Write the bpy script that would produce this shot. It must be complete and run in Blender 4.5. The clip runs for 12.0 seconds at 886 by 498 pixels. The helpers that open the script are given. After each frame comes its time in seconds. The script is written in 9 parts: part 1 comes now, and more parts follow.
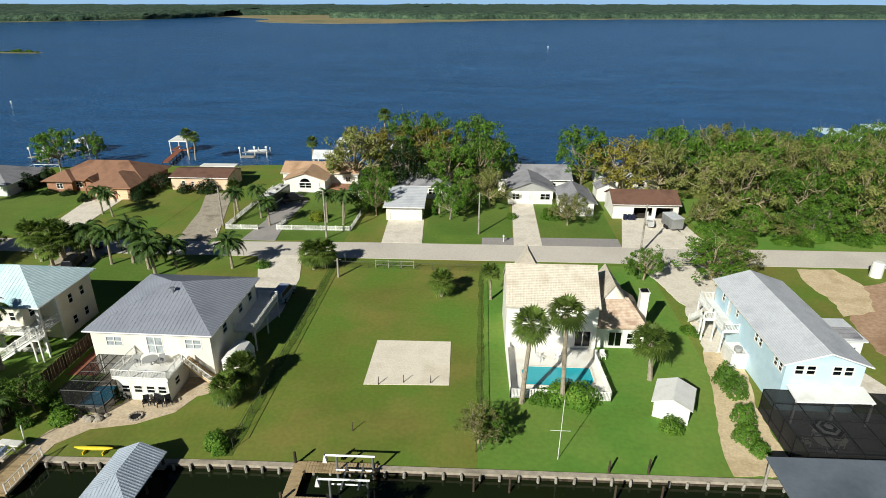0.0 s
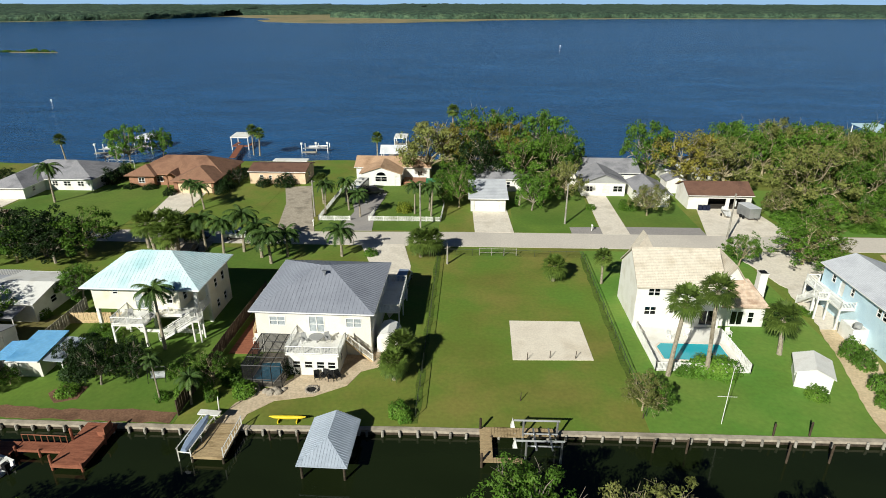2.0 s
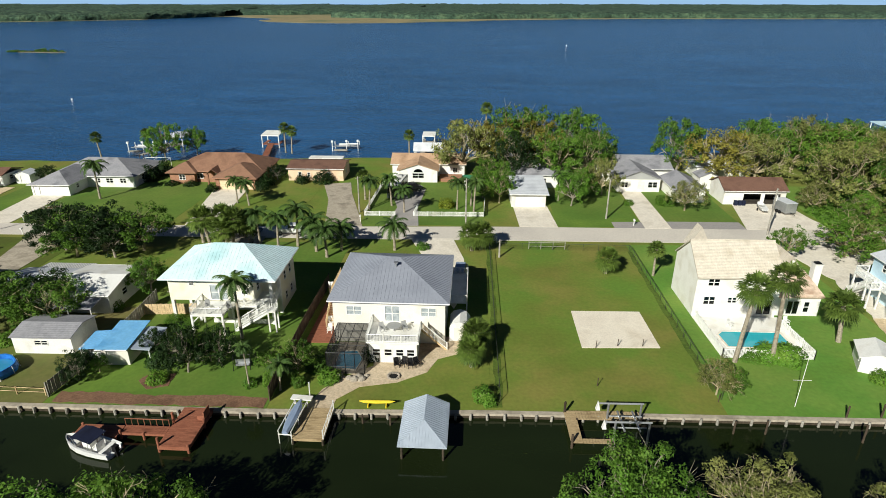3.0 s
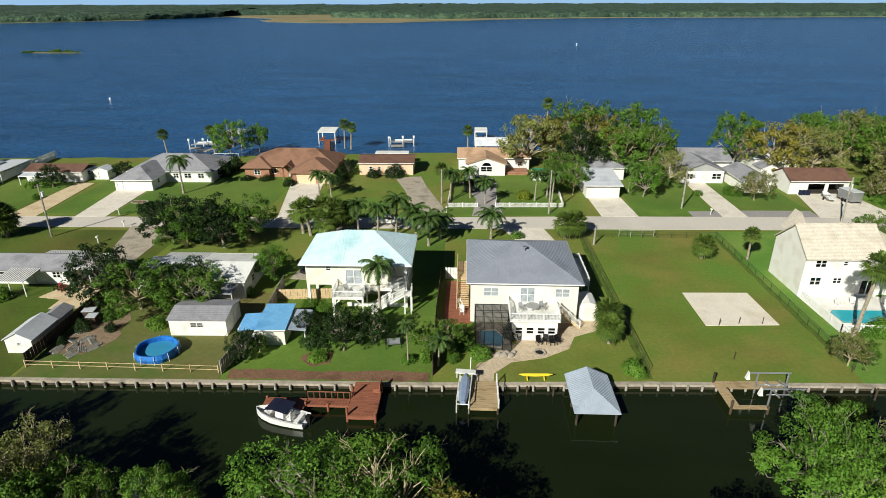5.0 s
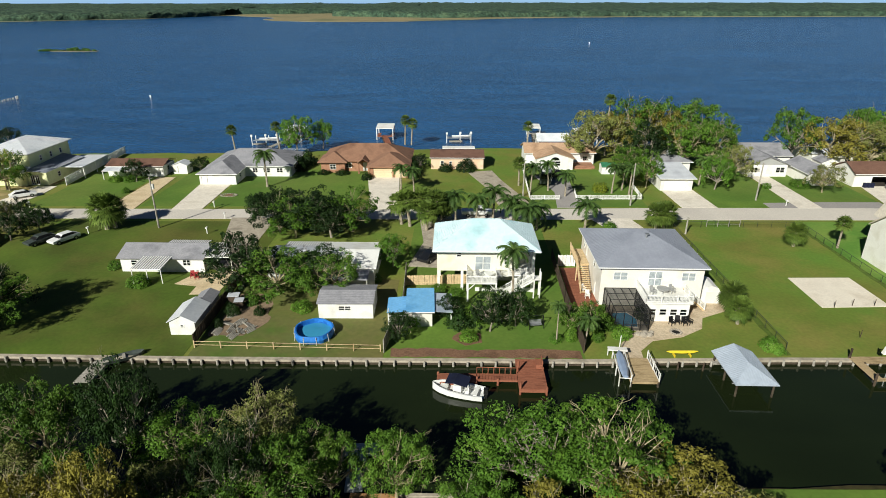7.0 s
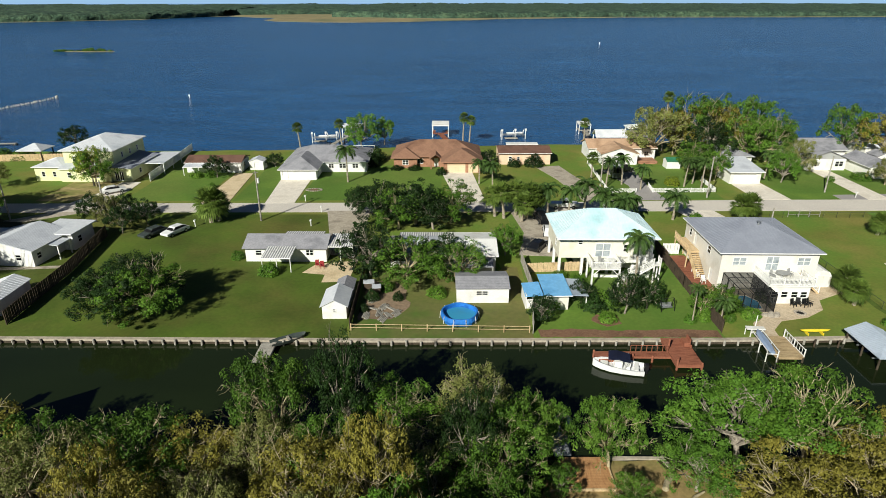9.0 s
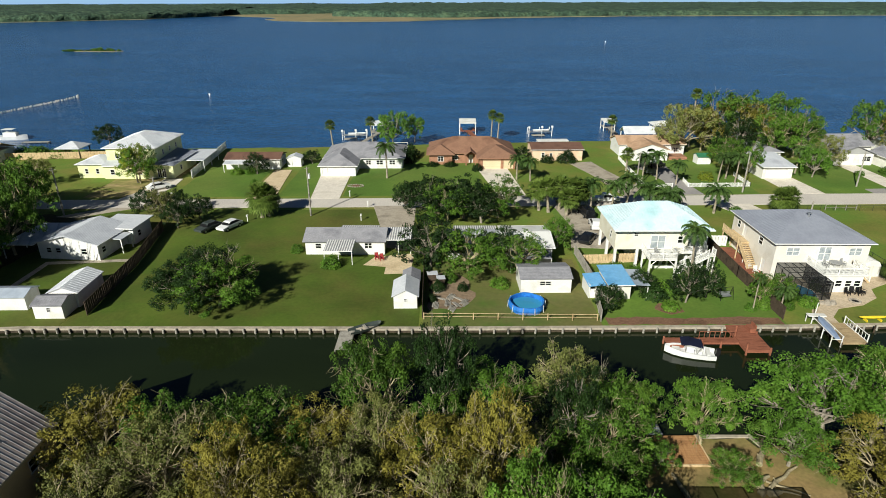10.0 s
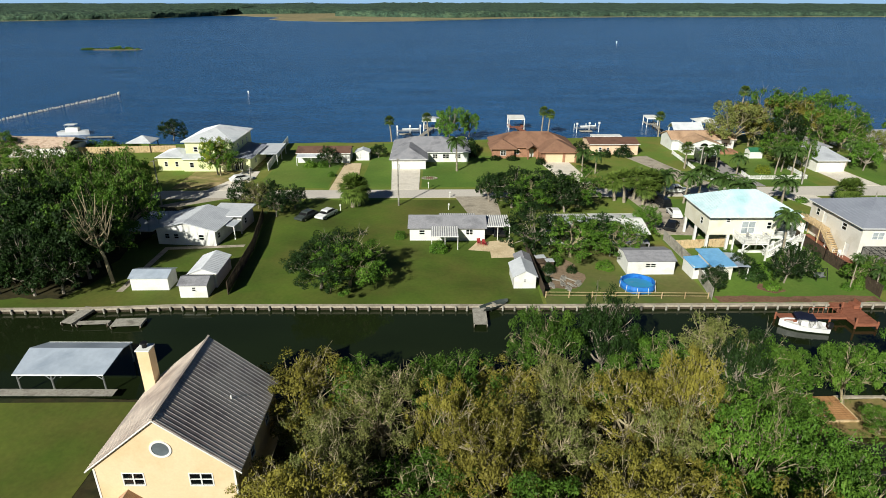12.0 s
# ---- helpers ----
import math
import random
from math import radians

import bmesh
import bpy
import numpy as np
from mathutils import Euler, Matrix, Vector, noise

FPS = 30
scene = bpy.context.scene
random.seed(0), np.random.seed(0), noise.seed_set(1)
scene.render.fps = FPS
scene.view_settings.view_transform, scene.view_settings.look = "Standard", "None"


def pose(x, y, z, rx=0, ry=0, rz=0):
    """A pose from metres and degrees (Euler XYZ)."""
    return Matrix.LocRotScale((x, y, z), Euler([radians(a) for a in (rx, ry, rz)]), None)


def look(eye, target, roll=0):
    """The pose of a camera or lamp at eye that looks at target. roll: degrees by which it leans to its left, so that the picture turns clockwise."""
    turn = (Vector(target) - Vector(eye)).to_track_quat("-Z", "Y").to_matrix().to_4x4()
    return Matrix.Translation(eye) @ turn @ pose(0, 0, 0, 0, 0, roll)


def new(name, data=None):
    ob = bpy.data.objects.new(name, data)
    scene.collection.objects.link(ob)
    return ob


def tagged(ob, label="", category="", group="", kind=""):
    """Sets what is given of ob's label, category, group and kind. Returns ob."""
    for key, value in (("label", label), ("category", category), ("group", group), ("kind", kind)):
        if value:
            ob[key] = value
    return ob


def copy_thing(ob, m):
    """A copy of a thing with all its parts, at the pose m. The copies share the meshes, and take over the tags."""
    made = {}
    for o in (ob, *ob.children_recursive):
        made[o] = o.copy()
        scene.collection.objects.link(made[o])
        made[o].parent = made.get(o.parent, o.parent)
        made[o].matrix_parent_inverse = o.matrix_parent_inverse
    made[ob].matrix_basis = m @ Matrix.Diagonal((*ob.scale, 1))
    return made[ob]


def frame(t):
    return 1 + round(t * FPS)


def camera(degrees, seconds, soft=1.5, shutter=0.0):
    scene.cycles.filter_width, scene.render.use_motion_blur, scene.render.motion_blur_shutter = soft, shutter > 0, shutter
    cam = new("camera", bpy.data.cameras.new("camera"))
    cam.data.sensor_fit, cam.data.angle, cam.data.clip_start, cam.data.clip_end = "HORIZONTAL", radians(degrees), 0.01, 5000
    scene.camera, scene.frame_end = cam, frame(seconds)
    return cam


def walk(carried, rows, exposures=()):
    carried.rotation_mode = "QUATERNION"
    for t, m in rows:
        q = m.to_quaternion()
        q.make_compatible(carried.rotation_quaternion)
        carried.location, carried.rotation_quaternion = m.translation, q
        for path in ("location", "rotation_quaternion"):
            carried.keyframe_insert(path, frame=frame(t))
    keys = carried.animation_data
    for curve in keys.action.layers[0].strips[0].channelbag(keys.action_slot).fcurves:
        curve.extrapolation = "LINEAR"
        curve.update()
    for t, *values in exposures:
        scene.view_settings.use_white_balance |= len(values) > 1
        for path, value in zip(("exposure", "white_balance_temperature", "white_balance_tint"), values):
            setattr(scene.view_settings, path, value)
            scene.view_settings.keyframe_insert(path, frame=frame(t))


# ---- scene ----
from math import cos, pi, sin

cam = camera(73.7, 12.0, soft=0.9)
PATH = [
    (0, (-1.067, 0.031, 37.783), (-1.192, 1.868, 37.002), 0.2),
    (0.5, (-5.304, -1.217, 37.684), (-5.424, 0.622, 36.906), 0.3),
    (1, (-9.427, -2.546, 37.595), (-9.542, -0.708, 36.814), 0.3),
    (1.5, (-13.527, -3.905, 37.533), (-13.636, -2.068, 36.751), 0.2),
    (2, (-17.706, -5.279, 37.51), (-17.81, -3.441, 36.729), 0.2),
    (2.5, (-21.955, -6.653, 37.472), (-22.051, -4.815, 36.691), 0.1),
    (3, (-26.175, -8.025, 37.375), (-26.269, -6.186, 36.594), 0.2),
    (5, (-42.826, -12.899, 37.093), (-42.898, -11.059, 36.311), 0.0),
    (5.5, (-47.117, -14.025, 37.047), (-47.184, -12.186, 36.264), -0.0),
    (6, (-51.478, -15.149, 37.05), (-51.539, -13.309, 36.267), 0.0),
    (6.5, (-55.859, -16.255, 37.047), (-55.916, -14.416, 36.263), -0.0),
    (7, (-60.346, -17.514, 37.038), (-60.397, -15.675, 36.254), 0.1),
    (9, (-78.55, -21.872, 36.844), (-78.574, -20.032, 36.062), 0.1),
    (9.5, (-83.09, -23.014, 36.787), (-83.11, -21.174, 36.004), 0.0),
    (10, (-87.538, -24.364, 36.726), (-87.552, -22.524, 35.942), 0.0),
    (10.5, (-91.828, -25.719, 36.677), (-91.839, -23.878, 35.894), 0.1),
    (11, (-96.048, -27.128, 36.611), (-96.053, -25.287, 35.83), 0.1),
    (11.5, (-100.127, -28.505, 36.583), (-100.128, -26.665, 35.8), 0.2),
    (12, (-104.168, -29.895, 36.55), (-104.164, -28.055, 35.767), 0.2),
]
walk(cam, [(t, look(eye, target, roll)) for t, eye, target, roll in PATH], [(0.0, 0.3), (12.0, 0.3)])


# ---------------------------------------------------------------- light
SUN_EL, SUN_AZ = 31.0, 210.0
world = bpy.data.worlds.new("sky")
scene.world = world
world.use_nodes = True
wn = world.node_tree.nodes
sky = wn.new("ShaderNodeTexSky")
sky.sky_type = "NISHITA"
sky.sun_disc = False
sky.sun_elevation = radians(SUN_EL)
sky.sun_rotation = radians(SUN_AZ)
sky.altitude = 2500.0
sky.air_density, sky.dust_density, sky.ozone_density = 1.0, 0.0, 6.0
wn["Background"].inputs["Strength"].default_value = 0.025
world.node_tree.links.new(sky.outputs[0], wn["Background"].inputs["Color"])
sun_data = bpy.data.lights.new("sun", "SUN")
sun_data.energy, sun_data.angle, sun_data.color = 5.0, radians(0.53), (0.965, 0.96, 0.87)
sun = new("sun", sun_data)
sun_from = Vector((sin(radians(SUN_AZ)) * cos(radians(SUN_EL)), cos(radians(SUN_AZ)) * cos(radians(SUN_EL)), sin(radians(SUN_EL))))
sun.matrix_basis = look(sun_from * 300, (0, 0, 0))

# ---------------------------------------------------------------- materials
def lin(h):
    c = [int(h[i:i + 2], 16) / 255 for i in (0, 2, 4)]
    return [v / 12.92 if v <= 0.04045 else ((v + 0.055) / 1.055) ** 2.4 for v in c] + [1.0]


def material(name, colours, rough=0.8, metal=0.0, big=0.15, fine=3.0, bump=0.2, bump_scale=None, spread=0.15, courses=0.0, stretch=(1, 1, 1), spec=0.3, coords="world", patch="", patch_scale=0.06, patch_most=0.6):
    """colours: two or three sRGB hex colours, mixed by a large and a small noise; big, fine: their scales per metre; courses: height of roof courses in metres; patch: a further colour in broad worn patches."""
    m = bpy.data.materials.new(name)
    m.use_nodes = True
    n, l = m.node_tree.nodes, m.node_tree.links
    b = n["Principled BSDF"]
    b.inputs["Roughness"].default_value, b.inputs["Metallic"].default_value = rough, metal
    b.inputs["Specular IOR Level"].default_value = spec
    if coords == "world":
        src = n.new("ShaderNodeNewGeometry").outputs["Position"]
    else:
        src = n.new("ShaderNodeTexCoord").outputs["Object"]
    mp = n.new("ShaderNodeMapping")
    mp.inputs["Scale"].default_value = stretch
    l.new(src, mp.inputs["Vector"])
    n1, n2 = n.new("ShaderNodeTexNoise"), n.new("ShaderNodeTexNoise")
    n1.inputs["Scale"].default_value, n1.inputs["Detail"].default_value = big, 5
    n2.inputs["Scale"].default_value, n2.inputs["Detail"].default_value = fine, 4
    l.new(mp.outputs[0], n1.inputs["Vector"])
    l.new(mp.outputs[0], n2.inputs["Vector"])
    ramp = n.new("ShaderNodeValToRGB")
    cs = [lin(c) for c in colours]
    ramp.color_ramp.elements[0].position, ramp.color_ramp.elements[1].position = 0.32, 0.68
    ramp.color_ramp.elements[0].color, ramp.color_ramp.elements[1].color = cs[0], cs[-1]
    for i, c in enumerate(cs[1:-1]):
        e = ramp.color_ramp.elements.new(0.32 + 0.36 * (i + 1) / (len(cs) - 1))
        e.color = c
    l.new(n1.outputs["Fac"], ramp.inputs["Fac"])
    tone = ramp.outputs["Color"]
    if patch:
        n3 = n.new("ShaderNodeTexNoise")
        n3.inputs["Scale"].default_value, n3.inputs["Detail"].default_value, n3.inputs["Roughness"].default_value = patch_scale, 6, 0.62
        l.new(mp.outputs[0], n3.inputs["Vector"])
        mp3 = n.new("ShaderNodeMapRange")
        mp3.inputs["From Min"].default_value, mp3.inputs["From Max"].default_value = 0.44, 0.66
        mp3.inputs["To Max"].default_value = patch_most
        l.new(n3.outputs["Fac"], mp3.inputs["Value"])
        worn = n.new("ShaderNodeMix")
        worn.data_type = "RGBA"
        l.new(mp3.outputs[0], worn.inputs[0])
        l.new(tone, worn.inputs[6])
        worn.inputs[7].default_value = lin(patch)
        tone = worn.outputs[2]
    mr = n.new("ShaderNodeMapRange")
    mr.inputs["From Min"].default_value, mr.inputs["From Max"].default_value = 0.3, 0.7
    mr.inputs["To Min"].default_value, mr.inputs["To Max"].default_value = 1 - spread, 1 + spread
    l.new(n2.outputs["Fac"], mr.inputs["Value"])
    mix = n.new("ShaderNodeMix")
    mix.data_type, mix.blend_type = "RGBA", "MULTIPLY"
    mix.inputs[0].default_value = 1.0
    l.new(tone, mix.inputs[6])
    l.new(mr.outputs[0], mix.inputs[7])
    out = mix.outputs[2]
    height = n2.outputs["Fac"]
    if courses:
        sep = n.new("ShaderNodeSeparateXYZ")
        l.new(src, sep.inputs[0])
        div = n.new("ShaderNodeMath")
        div.operation = "DIVIDE"
        div.inputs[1].default_value = courses
        l.new(sep.outputs["Z"], div.inputs[0])
        fr = n.new("ShaderNodeMath")
        fr.operation = "FRACT"
        l.new(div.outputs[0], fr.inputs[0])
        mr2 = n.new("ShaderNodeMapRange")
        mr2.inputs["From Min"].default_value, mr2.inputs["From Max"].default_value = 0.0, 0.35
        mr2.inputs["To Min"].default_value, mr2.inputs["To Max"].default_value = 0.72, 1.0
        l.new(fr.outputs[0], mr2.inputs["Value"])
        mix2 = n.new("ShaderNodeMix")
        mix2.data_type, mix2.blend_type = "RGBA", "MULTIPLY"
        mix2.inputs[0].default_value = 1.0
        l.new(out, mix2.inputs[6])
        l.new(mr2.outputs[0], mix2.inputs[7])
        out, height = mix2.outputs[2], fr.outputs[0]
    l.new(out, b.inputs["Base Color"])
    if bump:
        bp = n.new("ShaderNodeBump")
        bp.inputs["Strength"].default_value, bp.inputs["Distance"].default_value = bump, bump_scale or 0.05
        l.new(height, bp.inputs["Height"])
        l.new(bp.outputs[0], b.inputs["Normal"])
    return m


def leaf_material(name, colours, glow=0.22):
    m = bpy.data.materials.new(name)
    m.use_nodes = True
    n, l = m.node_tree.nodes, m.node_tree.links
    b = n["Principled BSDF"]
    b.inputs["Roughness"].default_value = 0.65
    b.inputs["Specular IOR Level"].default_value = 0.25
    g = n.new("ShaderNodeNewGeometry")
    info = n.new("ShaderNodeObjectInfo")
    ramp = n.new("ShaderNodeValToRGB")
    cs = [lin(c) for c in colours]
    ramp.color_ramp.elements[0].color, ramp.color_ramp.elements[1].color = cs[0], cs[-1]
    for i, c in enumerate(cs[1:-1]):
        ramp.color_ramp.elements.new((i + 1) / (len(cs) - 1)).color = c
    noise = n.new("ShaderNodeTexNoise")
    noise.inputs["Scale"].default_value = 0.45
    l.new(g.outputs["Position"], noise.inputs["Vector"])
    add = n.new("ShaderNodeMath")
    add.operation = "MULTIPLY_ADD"
    add.inputs[1].default_value = 0.28
    l.new(g.outputs["Random Per Island"], add.inputs[0])
    mul = n.new("ShaderNodeMath")
    mul.operation = "MULTIPLY_ADD"
    mul.inputs[1].default_value, mul.inputs[2].default_value = 1.3, -0.35
    l.new(noise.outputs["Fac"], mul.inputs[0])
    l.new(mul.outputs[0], add.inputs[2])
    l.new(add.outputs[0], ramp.inputs["Fac"])
    hsv = n.new("ShaderNodeHueSaturation")
    mr = n.new("ShaderNodeMapRange")
    mr.inputs["To Min"].default_value, mr.inputs["To Max"].default_value = 0.78, 1.2
    l.new(info.outputs["Random"], mr.inputs["Value"])
    l.new(mr.outputs[0], hsv.inputs["Value"])
    l.new(ramp.outputs["Color"], hsv.inputs["Color"])
    l.new(hsv.outputs[0], b.inputs["Base Color"])
    tr = n.new("ShaderNodeBsdfTranslucent")
    l.new(hsv.outputs[0], tr.inputs["Color"])
    ms = n.new("ShaderNodeMixShader")
    ms.inputs[0].default_value = glow
    l.new(b.outputs[0], ms.inputs[1])
    l.new(tr.outputs[0], ms.inputs[2])
    l.new(ms.outputs[0], n["Material Output"].inputs["Surface"])
    return m


def water_material(name, colour, rough, scale, strength, dist, gloss=0.5):
    m = bpy.data.materials.new(name)
    m.use_nodes = True
    n, l = m.node_tree.nodes, m.node_tree.links
    b = n["Principled BSDF"]
    b.inputs["Base Color"].default_value = lin(colour)
    b.inputs["Roughness"].default_value, b.inputs["IOR"].default_value = rough, 1.333
    b.inputs["Specular IOR Level"].default_value = gloss
    g = n.new("ShaderNodeNewGeometry")
    mp = n.new("ShaderNodeMapping")
    mp.inputs["Scale"].default_value = (0.55, 1.3, 1)
    mp.inputs["Rotation"].default_value = (0, 0, radians(12))
    l.new(g.outputs["Position"], mp.inputs["Vector"])
    a, c, d = (n.new("ShaderNodeTexNoise") for _ in range(3))
    for node, s, de in ((a, scale, 4), (c, scale * 0.07, 3), (d, 0.012, 3)):
        node.inputs["Scale"].default_value, node.inputs["Detail"].default_value = s, de
        l.new(mp.outputs[0], node.inputs["Vector"])
    ad = n.new("ShaderNodeMath")
    ad.operation = "ADD"
    l.new(a.outputs["Fac"], ad.inputs[0])
    l.new(c.outputs["Fac"], ad.inputs[1])
    bp = n.new("ShaderNodeBump")
    bp.inputs["Strength"].default_value, bp.inputs["Distance"].default_value = strength, dist
    l.new(ad.outputs[0], bp.inputs["Height"])
    l.new(bp.outputs[0], b.inputs["Normal"])
    mr = n.new("ShaderNodeMapRange")
    mr.inputs["To Min"].default_value, mr.inputs["To Max"].default_value = 0.65, 1.35
    mr.inputs["From Min"].default_value, mr.inputs["From Max"].default_value = 0.6, 1.4
    ad2 = n.new("ShaderNodeMath")
    ad2.operation = "ADD"
    l.new(d.outputs["Fac"], ad2.inputs[0])
    l.new(c.outputs["Fac"], ad2.inputs[1])
    l.new(ad2.outputs[0], mr.inputs["Value"])
    mix = n.new("ShaderNodeMix")
    mix.data_type, mix.blend_type = "RGBA", "MULTIPLY"
    mix.inputs[0].default_value = 1.0
    mix.inputs[6].default_value = lin(colour)
    l.new(mr.outputs[0], mix.inputs[7])
    l.new(mix.outputs[2], b.inputs["Base Color"])
    return m


def glass_material(name, tint, rough=0.03):
    m = bpy.data.materials.new(name)
    m.use_nodes = True
    b = m.node_tree.nodes["Principled BSDF"]
    b.inputs["Base Color"].default_value = lin(tint)
    b.inputs["Roughness"].default_value = rough
    b.inputs["Transmission Weight"].default_value = 0.85
    b.inputs["IOR"].default_value = 1.45
    return m


def screen_material(name, cover=0.55):
    m = bpy.data.materials.new(name)
    m.use_nodes = True
    n, l = m.node_tree.nodes, m.node_tree.links
    b = n["Principled BSDF"]
    b.inputs["Base Color"].default_value = (0.008, 0.008, 0.008, 1)
    b.inputs["Roughness"].default_value = 0.7
    t = n.new("ShaderNodeBsdfTransparent")
    ms = n.new("ShaderNodeMixShader")
    ms.inputs[0].default_value = cover
    l.new(t.outputs[0], ms.inputs[1])
    l.new(b.outputs[0], ms.inputs[2])
    l.new(ms.outputs[0], n["Material Output"].inputs["Surface"])
    return m


GRASS_OLIVE = material("olive_lawn", ["656d2b", "63782b", "5d7c2c"], 0.95, big=0.1, fine=2.2, bump=0.25, bump_scale=0.08, spread=0.1, patch="867c40", patch_scale=0.085, patch_most=0.7)
GRASS_GREEN = material("green_lawn", ["5c7d2e", "5a8431", "70903c"], 0.95, big=0.1, fine=2.0, bump=0.25, bump_scale=0.08, spread=0.1, patch="7d8a40")
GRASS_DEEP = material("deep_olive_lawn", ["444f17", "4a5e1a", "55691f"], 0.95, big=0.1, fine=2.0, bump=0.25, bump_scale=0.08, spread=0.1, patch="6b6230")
GRASS_LUSH = material("lush_lawn", ["506a24", "547228", "647f2e"], 0.95, big=0.1, fine=2.0, bump=0.25, bump_scale=0.08, spread=0.1, patch="6d7a36")
GRASS_DRY = material("dry_lawn", ["586828", "606634", "4e6626"], 0.95, big=0.2, fine=1.6, bump=0.25, bump_scale=0.08, spread=0.1, patch="7c6c44")
GRASS_UNCUT = material("uncut_grass", ["4e5c20", "536724", "465a1c"], 0.95, big=0.4, fine=3.0, bump=0.6, bump_scale=0.12, spread=0.25)
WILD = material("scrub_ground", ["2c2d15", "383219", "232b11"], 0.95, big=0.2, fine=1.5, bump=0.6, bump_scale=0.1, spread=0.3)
ASPHALT = material("old_asphalt", ["c2bab0", "cec6ba", "c8c0b5"], 0.9, big=0.08, fine=4.0, bump=0.2, spread=0.1)
ASPHALT_GREY = material("grey_asphalt", ["94908e", "a09a95"], 0.9, big=0.2, fine=4.0, bump=0.2, spread=0.12)
CONCRETE = material("pale_concrete", ["d6ccbc", "e2d9ca", "cfc5b4"], 0.85, big=0.3, fine=3.0, bump=0.15, spread=0.1)
CONCRETE_DARK = material("stained_concrete", ["9d9383", "b0a594", "8c8374"], 0.85, big=0.4, fine=3.0, bump=0.2, spread=0.15)
SAND = material("white_sand", ["ddd2c0", "e5dbc9", "d6cab6"], 0.95, big=0.25, fine=5.0, bump=0.4, spread=0.08)
SANDPATH = material("tan_shell_path", ["c9b390", "d4c09d", "bfa985"], 0.95, big=0.3, fine=4.0, bump=0.4, spread=0.15)
DIRT = material("bare_red_earth", ["7d6a55", "8a7660", "6d5c49"], 0.95, big=0.2, fine=2.5, bump=0.5, spread=0.2)
YARD = material("tan_yard_sand", ["8a764c", "967f54", "7c6d44"], 0.95, big=0.25, fine=3.0, bump=0.5, spread=0.15, patch="5f6a30", patch_scale=0.16, patch_most=0.8)
EARTH = material("bare_red_earth_lot", ["a8876a", "b4957a", "98775c"], 0.95, big=0.15, fine=2.0, bump=0.5, spread=0.2)
GRASS_SANDY = material("thin_sandy_lawn", ["667030", "8d8252", "a8946a"], 0.95, big=0.35, fine=1.6, bump=0.5, bump_scale=0.08, spread=0.25, stretch=(0.5, 1.4, 1))
PAVING = material("grey_tan_paving", ["bda98e", "c8b69b", "ad997e"], 0.9, big=0.4, fine=4.0, bump=0.4, spread=0.18)
MULCH = material("red_mulch", ["705442", "7c5e49", "604736"], 0.95, big=0.4, fine=5.0, bump=0.5, spread=0.25)
BED = material("lake_bed", ["2a2a20", "3a3828"], 0.95, big=0.1, fine=1.0, bump=0.0)
MARSH = material("tan_marsh_grass", ["7f7656", "908460", "6c7050"], 0.95, big=0.012, fine=0.1, bump=0.4, bump_scale=1.0, spread=0.2)
LAKE = water_material("lake_water", "1f4f7c", 0.2, 0.9, 0.8, 0.5, 1.0)
CANAL = water_material("canal_water", "1a2210", 0.07, 1.2, 0.12, 0.08)
POOL = water_material("pool_water", "2fa3b0", 0.05, 2.0, 0.12, 0.05)
POOL_SHADE = water_material("dark_pool_water", "3a8cb0", 0.05, 2.0, 0.12, 0.05)

WHITE = material("white_paint", ["dfded8", "e6e5e0", "d6d3ca"], 0.55, big=0.5, fine=6.0, bump=0.05, spread=0.05)
STUCCO = material("white_stucco", ["e2dfd6", "e8e5dd", "d8d3c6"], 0.85, big=0.4, fine=9.0, bump=0.25, spread=0.05)
CREAM = material("cream_stucco", ["dcd7ca", "e3ded3", "d3ccbd"], 0.85, big=0.4, fine=9.0, bump=0.25, spread=0.05)
BUTTER = material("pale_yellow_siding", ["e3ddc6", "e7e2cf", "dbd4bb"], 0.7, big=0.4, fine=7.0, bump=0.15, spread=0.05)
LIME = material("lemon_yellow_stucco", ["dfe2ac", "e5e8b6", "d6d9a0"], 0.8, big=0.4, fine=9.0, bump=0.2, spread=0.05)
PEACH = material("peach_stucco", ["e0bfa0", "e6c9ac", "d8b493"], 0.8, big=0.4, fine=9.0, bump=0.2, spread=0.06)
APRICOT = material("apricot_siding", ["dcc49c", "e1caa4", "d6bc92"], 0.7, big=0.3, fine=7.0, bump=0.12, spread=0.04)
SKYBLUE = material("pale_blue_siding", ["b9d5e2", "c3dce7", "adc9d8"], 0.6, big=0.4, fine=7.0, bump=0.12, spread=0.05)
BRICK = material("orange_brick", ["987058", "a57a60", "88624c"], 0.9, big=0.6, fine=8.0, bump=0.3, spread=0.18)
BROWN_DOOR = material("tan_garage_door", ["d5bd98", "dcc6a4"], 0.6, big=0.4, fine=5.0, bump=0.05, spread=0.04)
GREY_TRIM = material("grey_vinyl", ["9a9a98", "a6a6a3"], 0.6, big=0.4, fine=5.0, bump=0.05, spread=0.05)
INTERIOR = material("dim_interior", ["4a443c", "39342e"], 0.9, big=0.6, fine=4.0, bump=0.0)

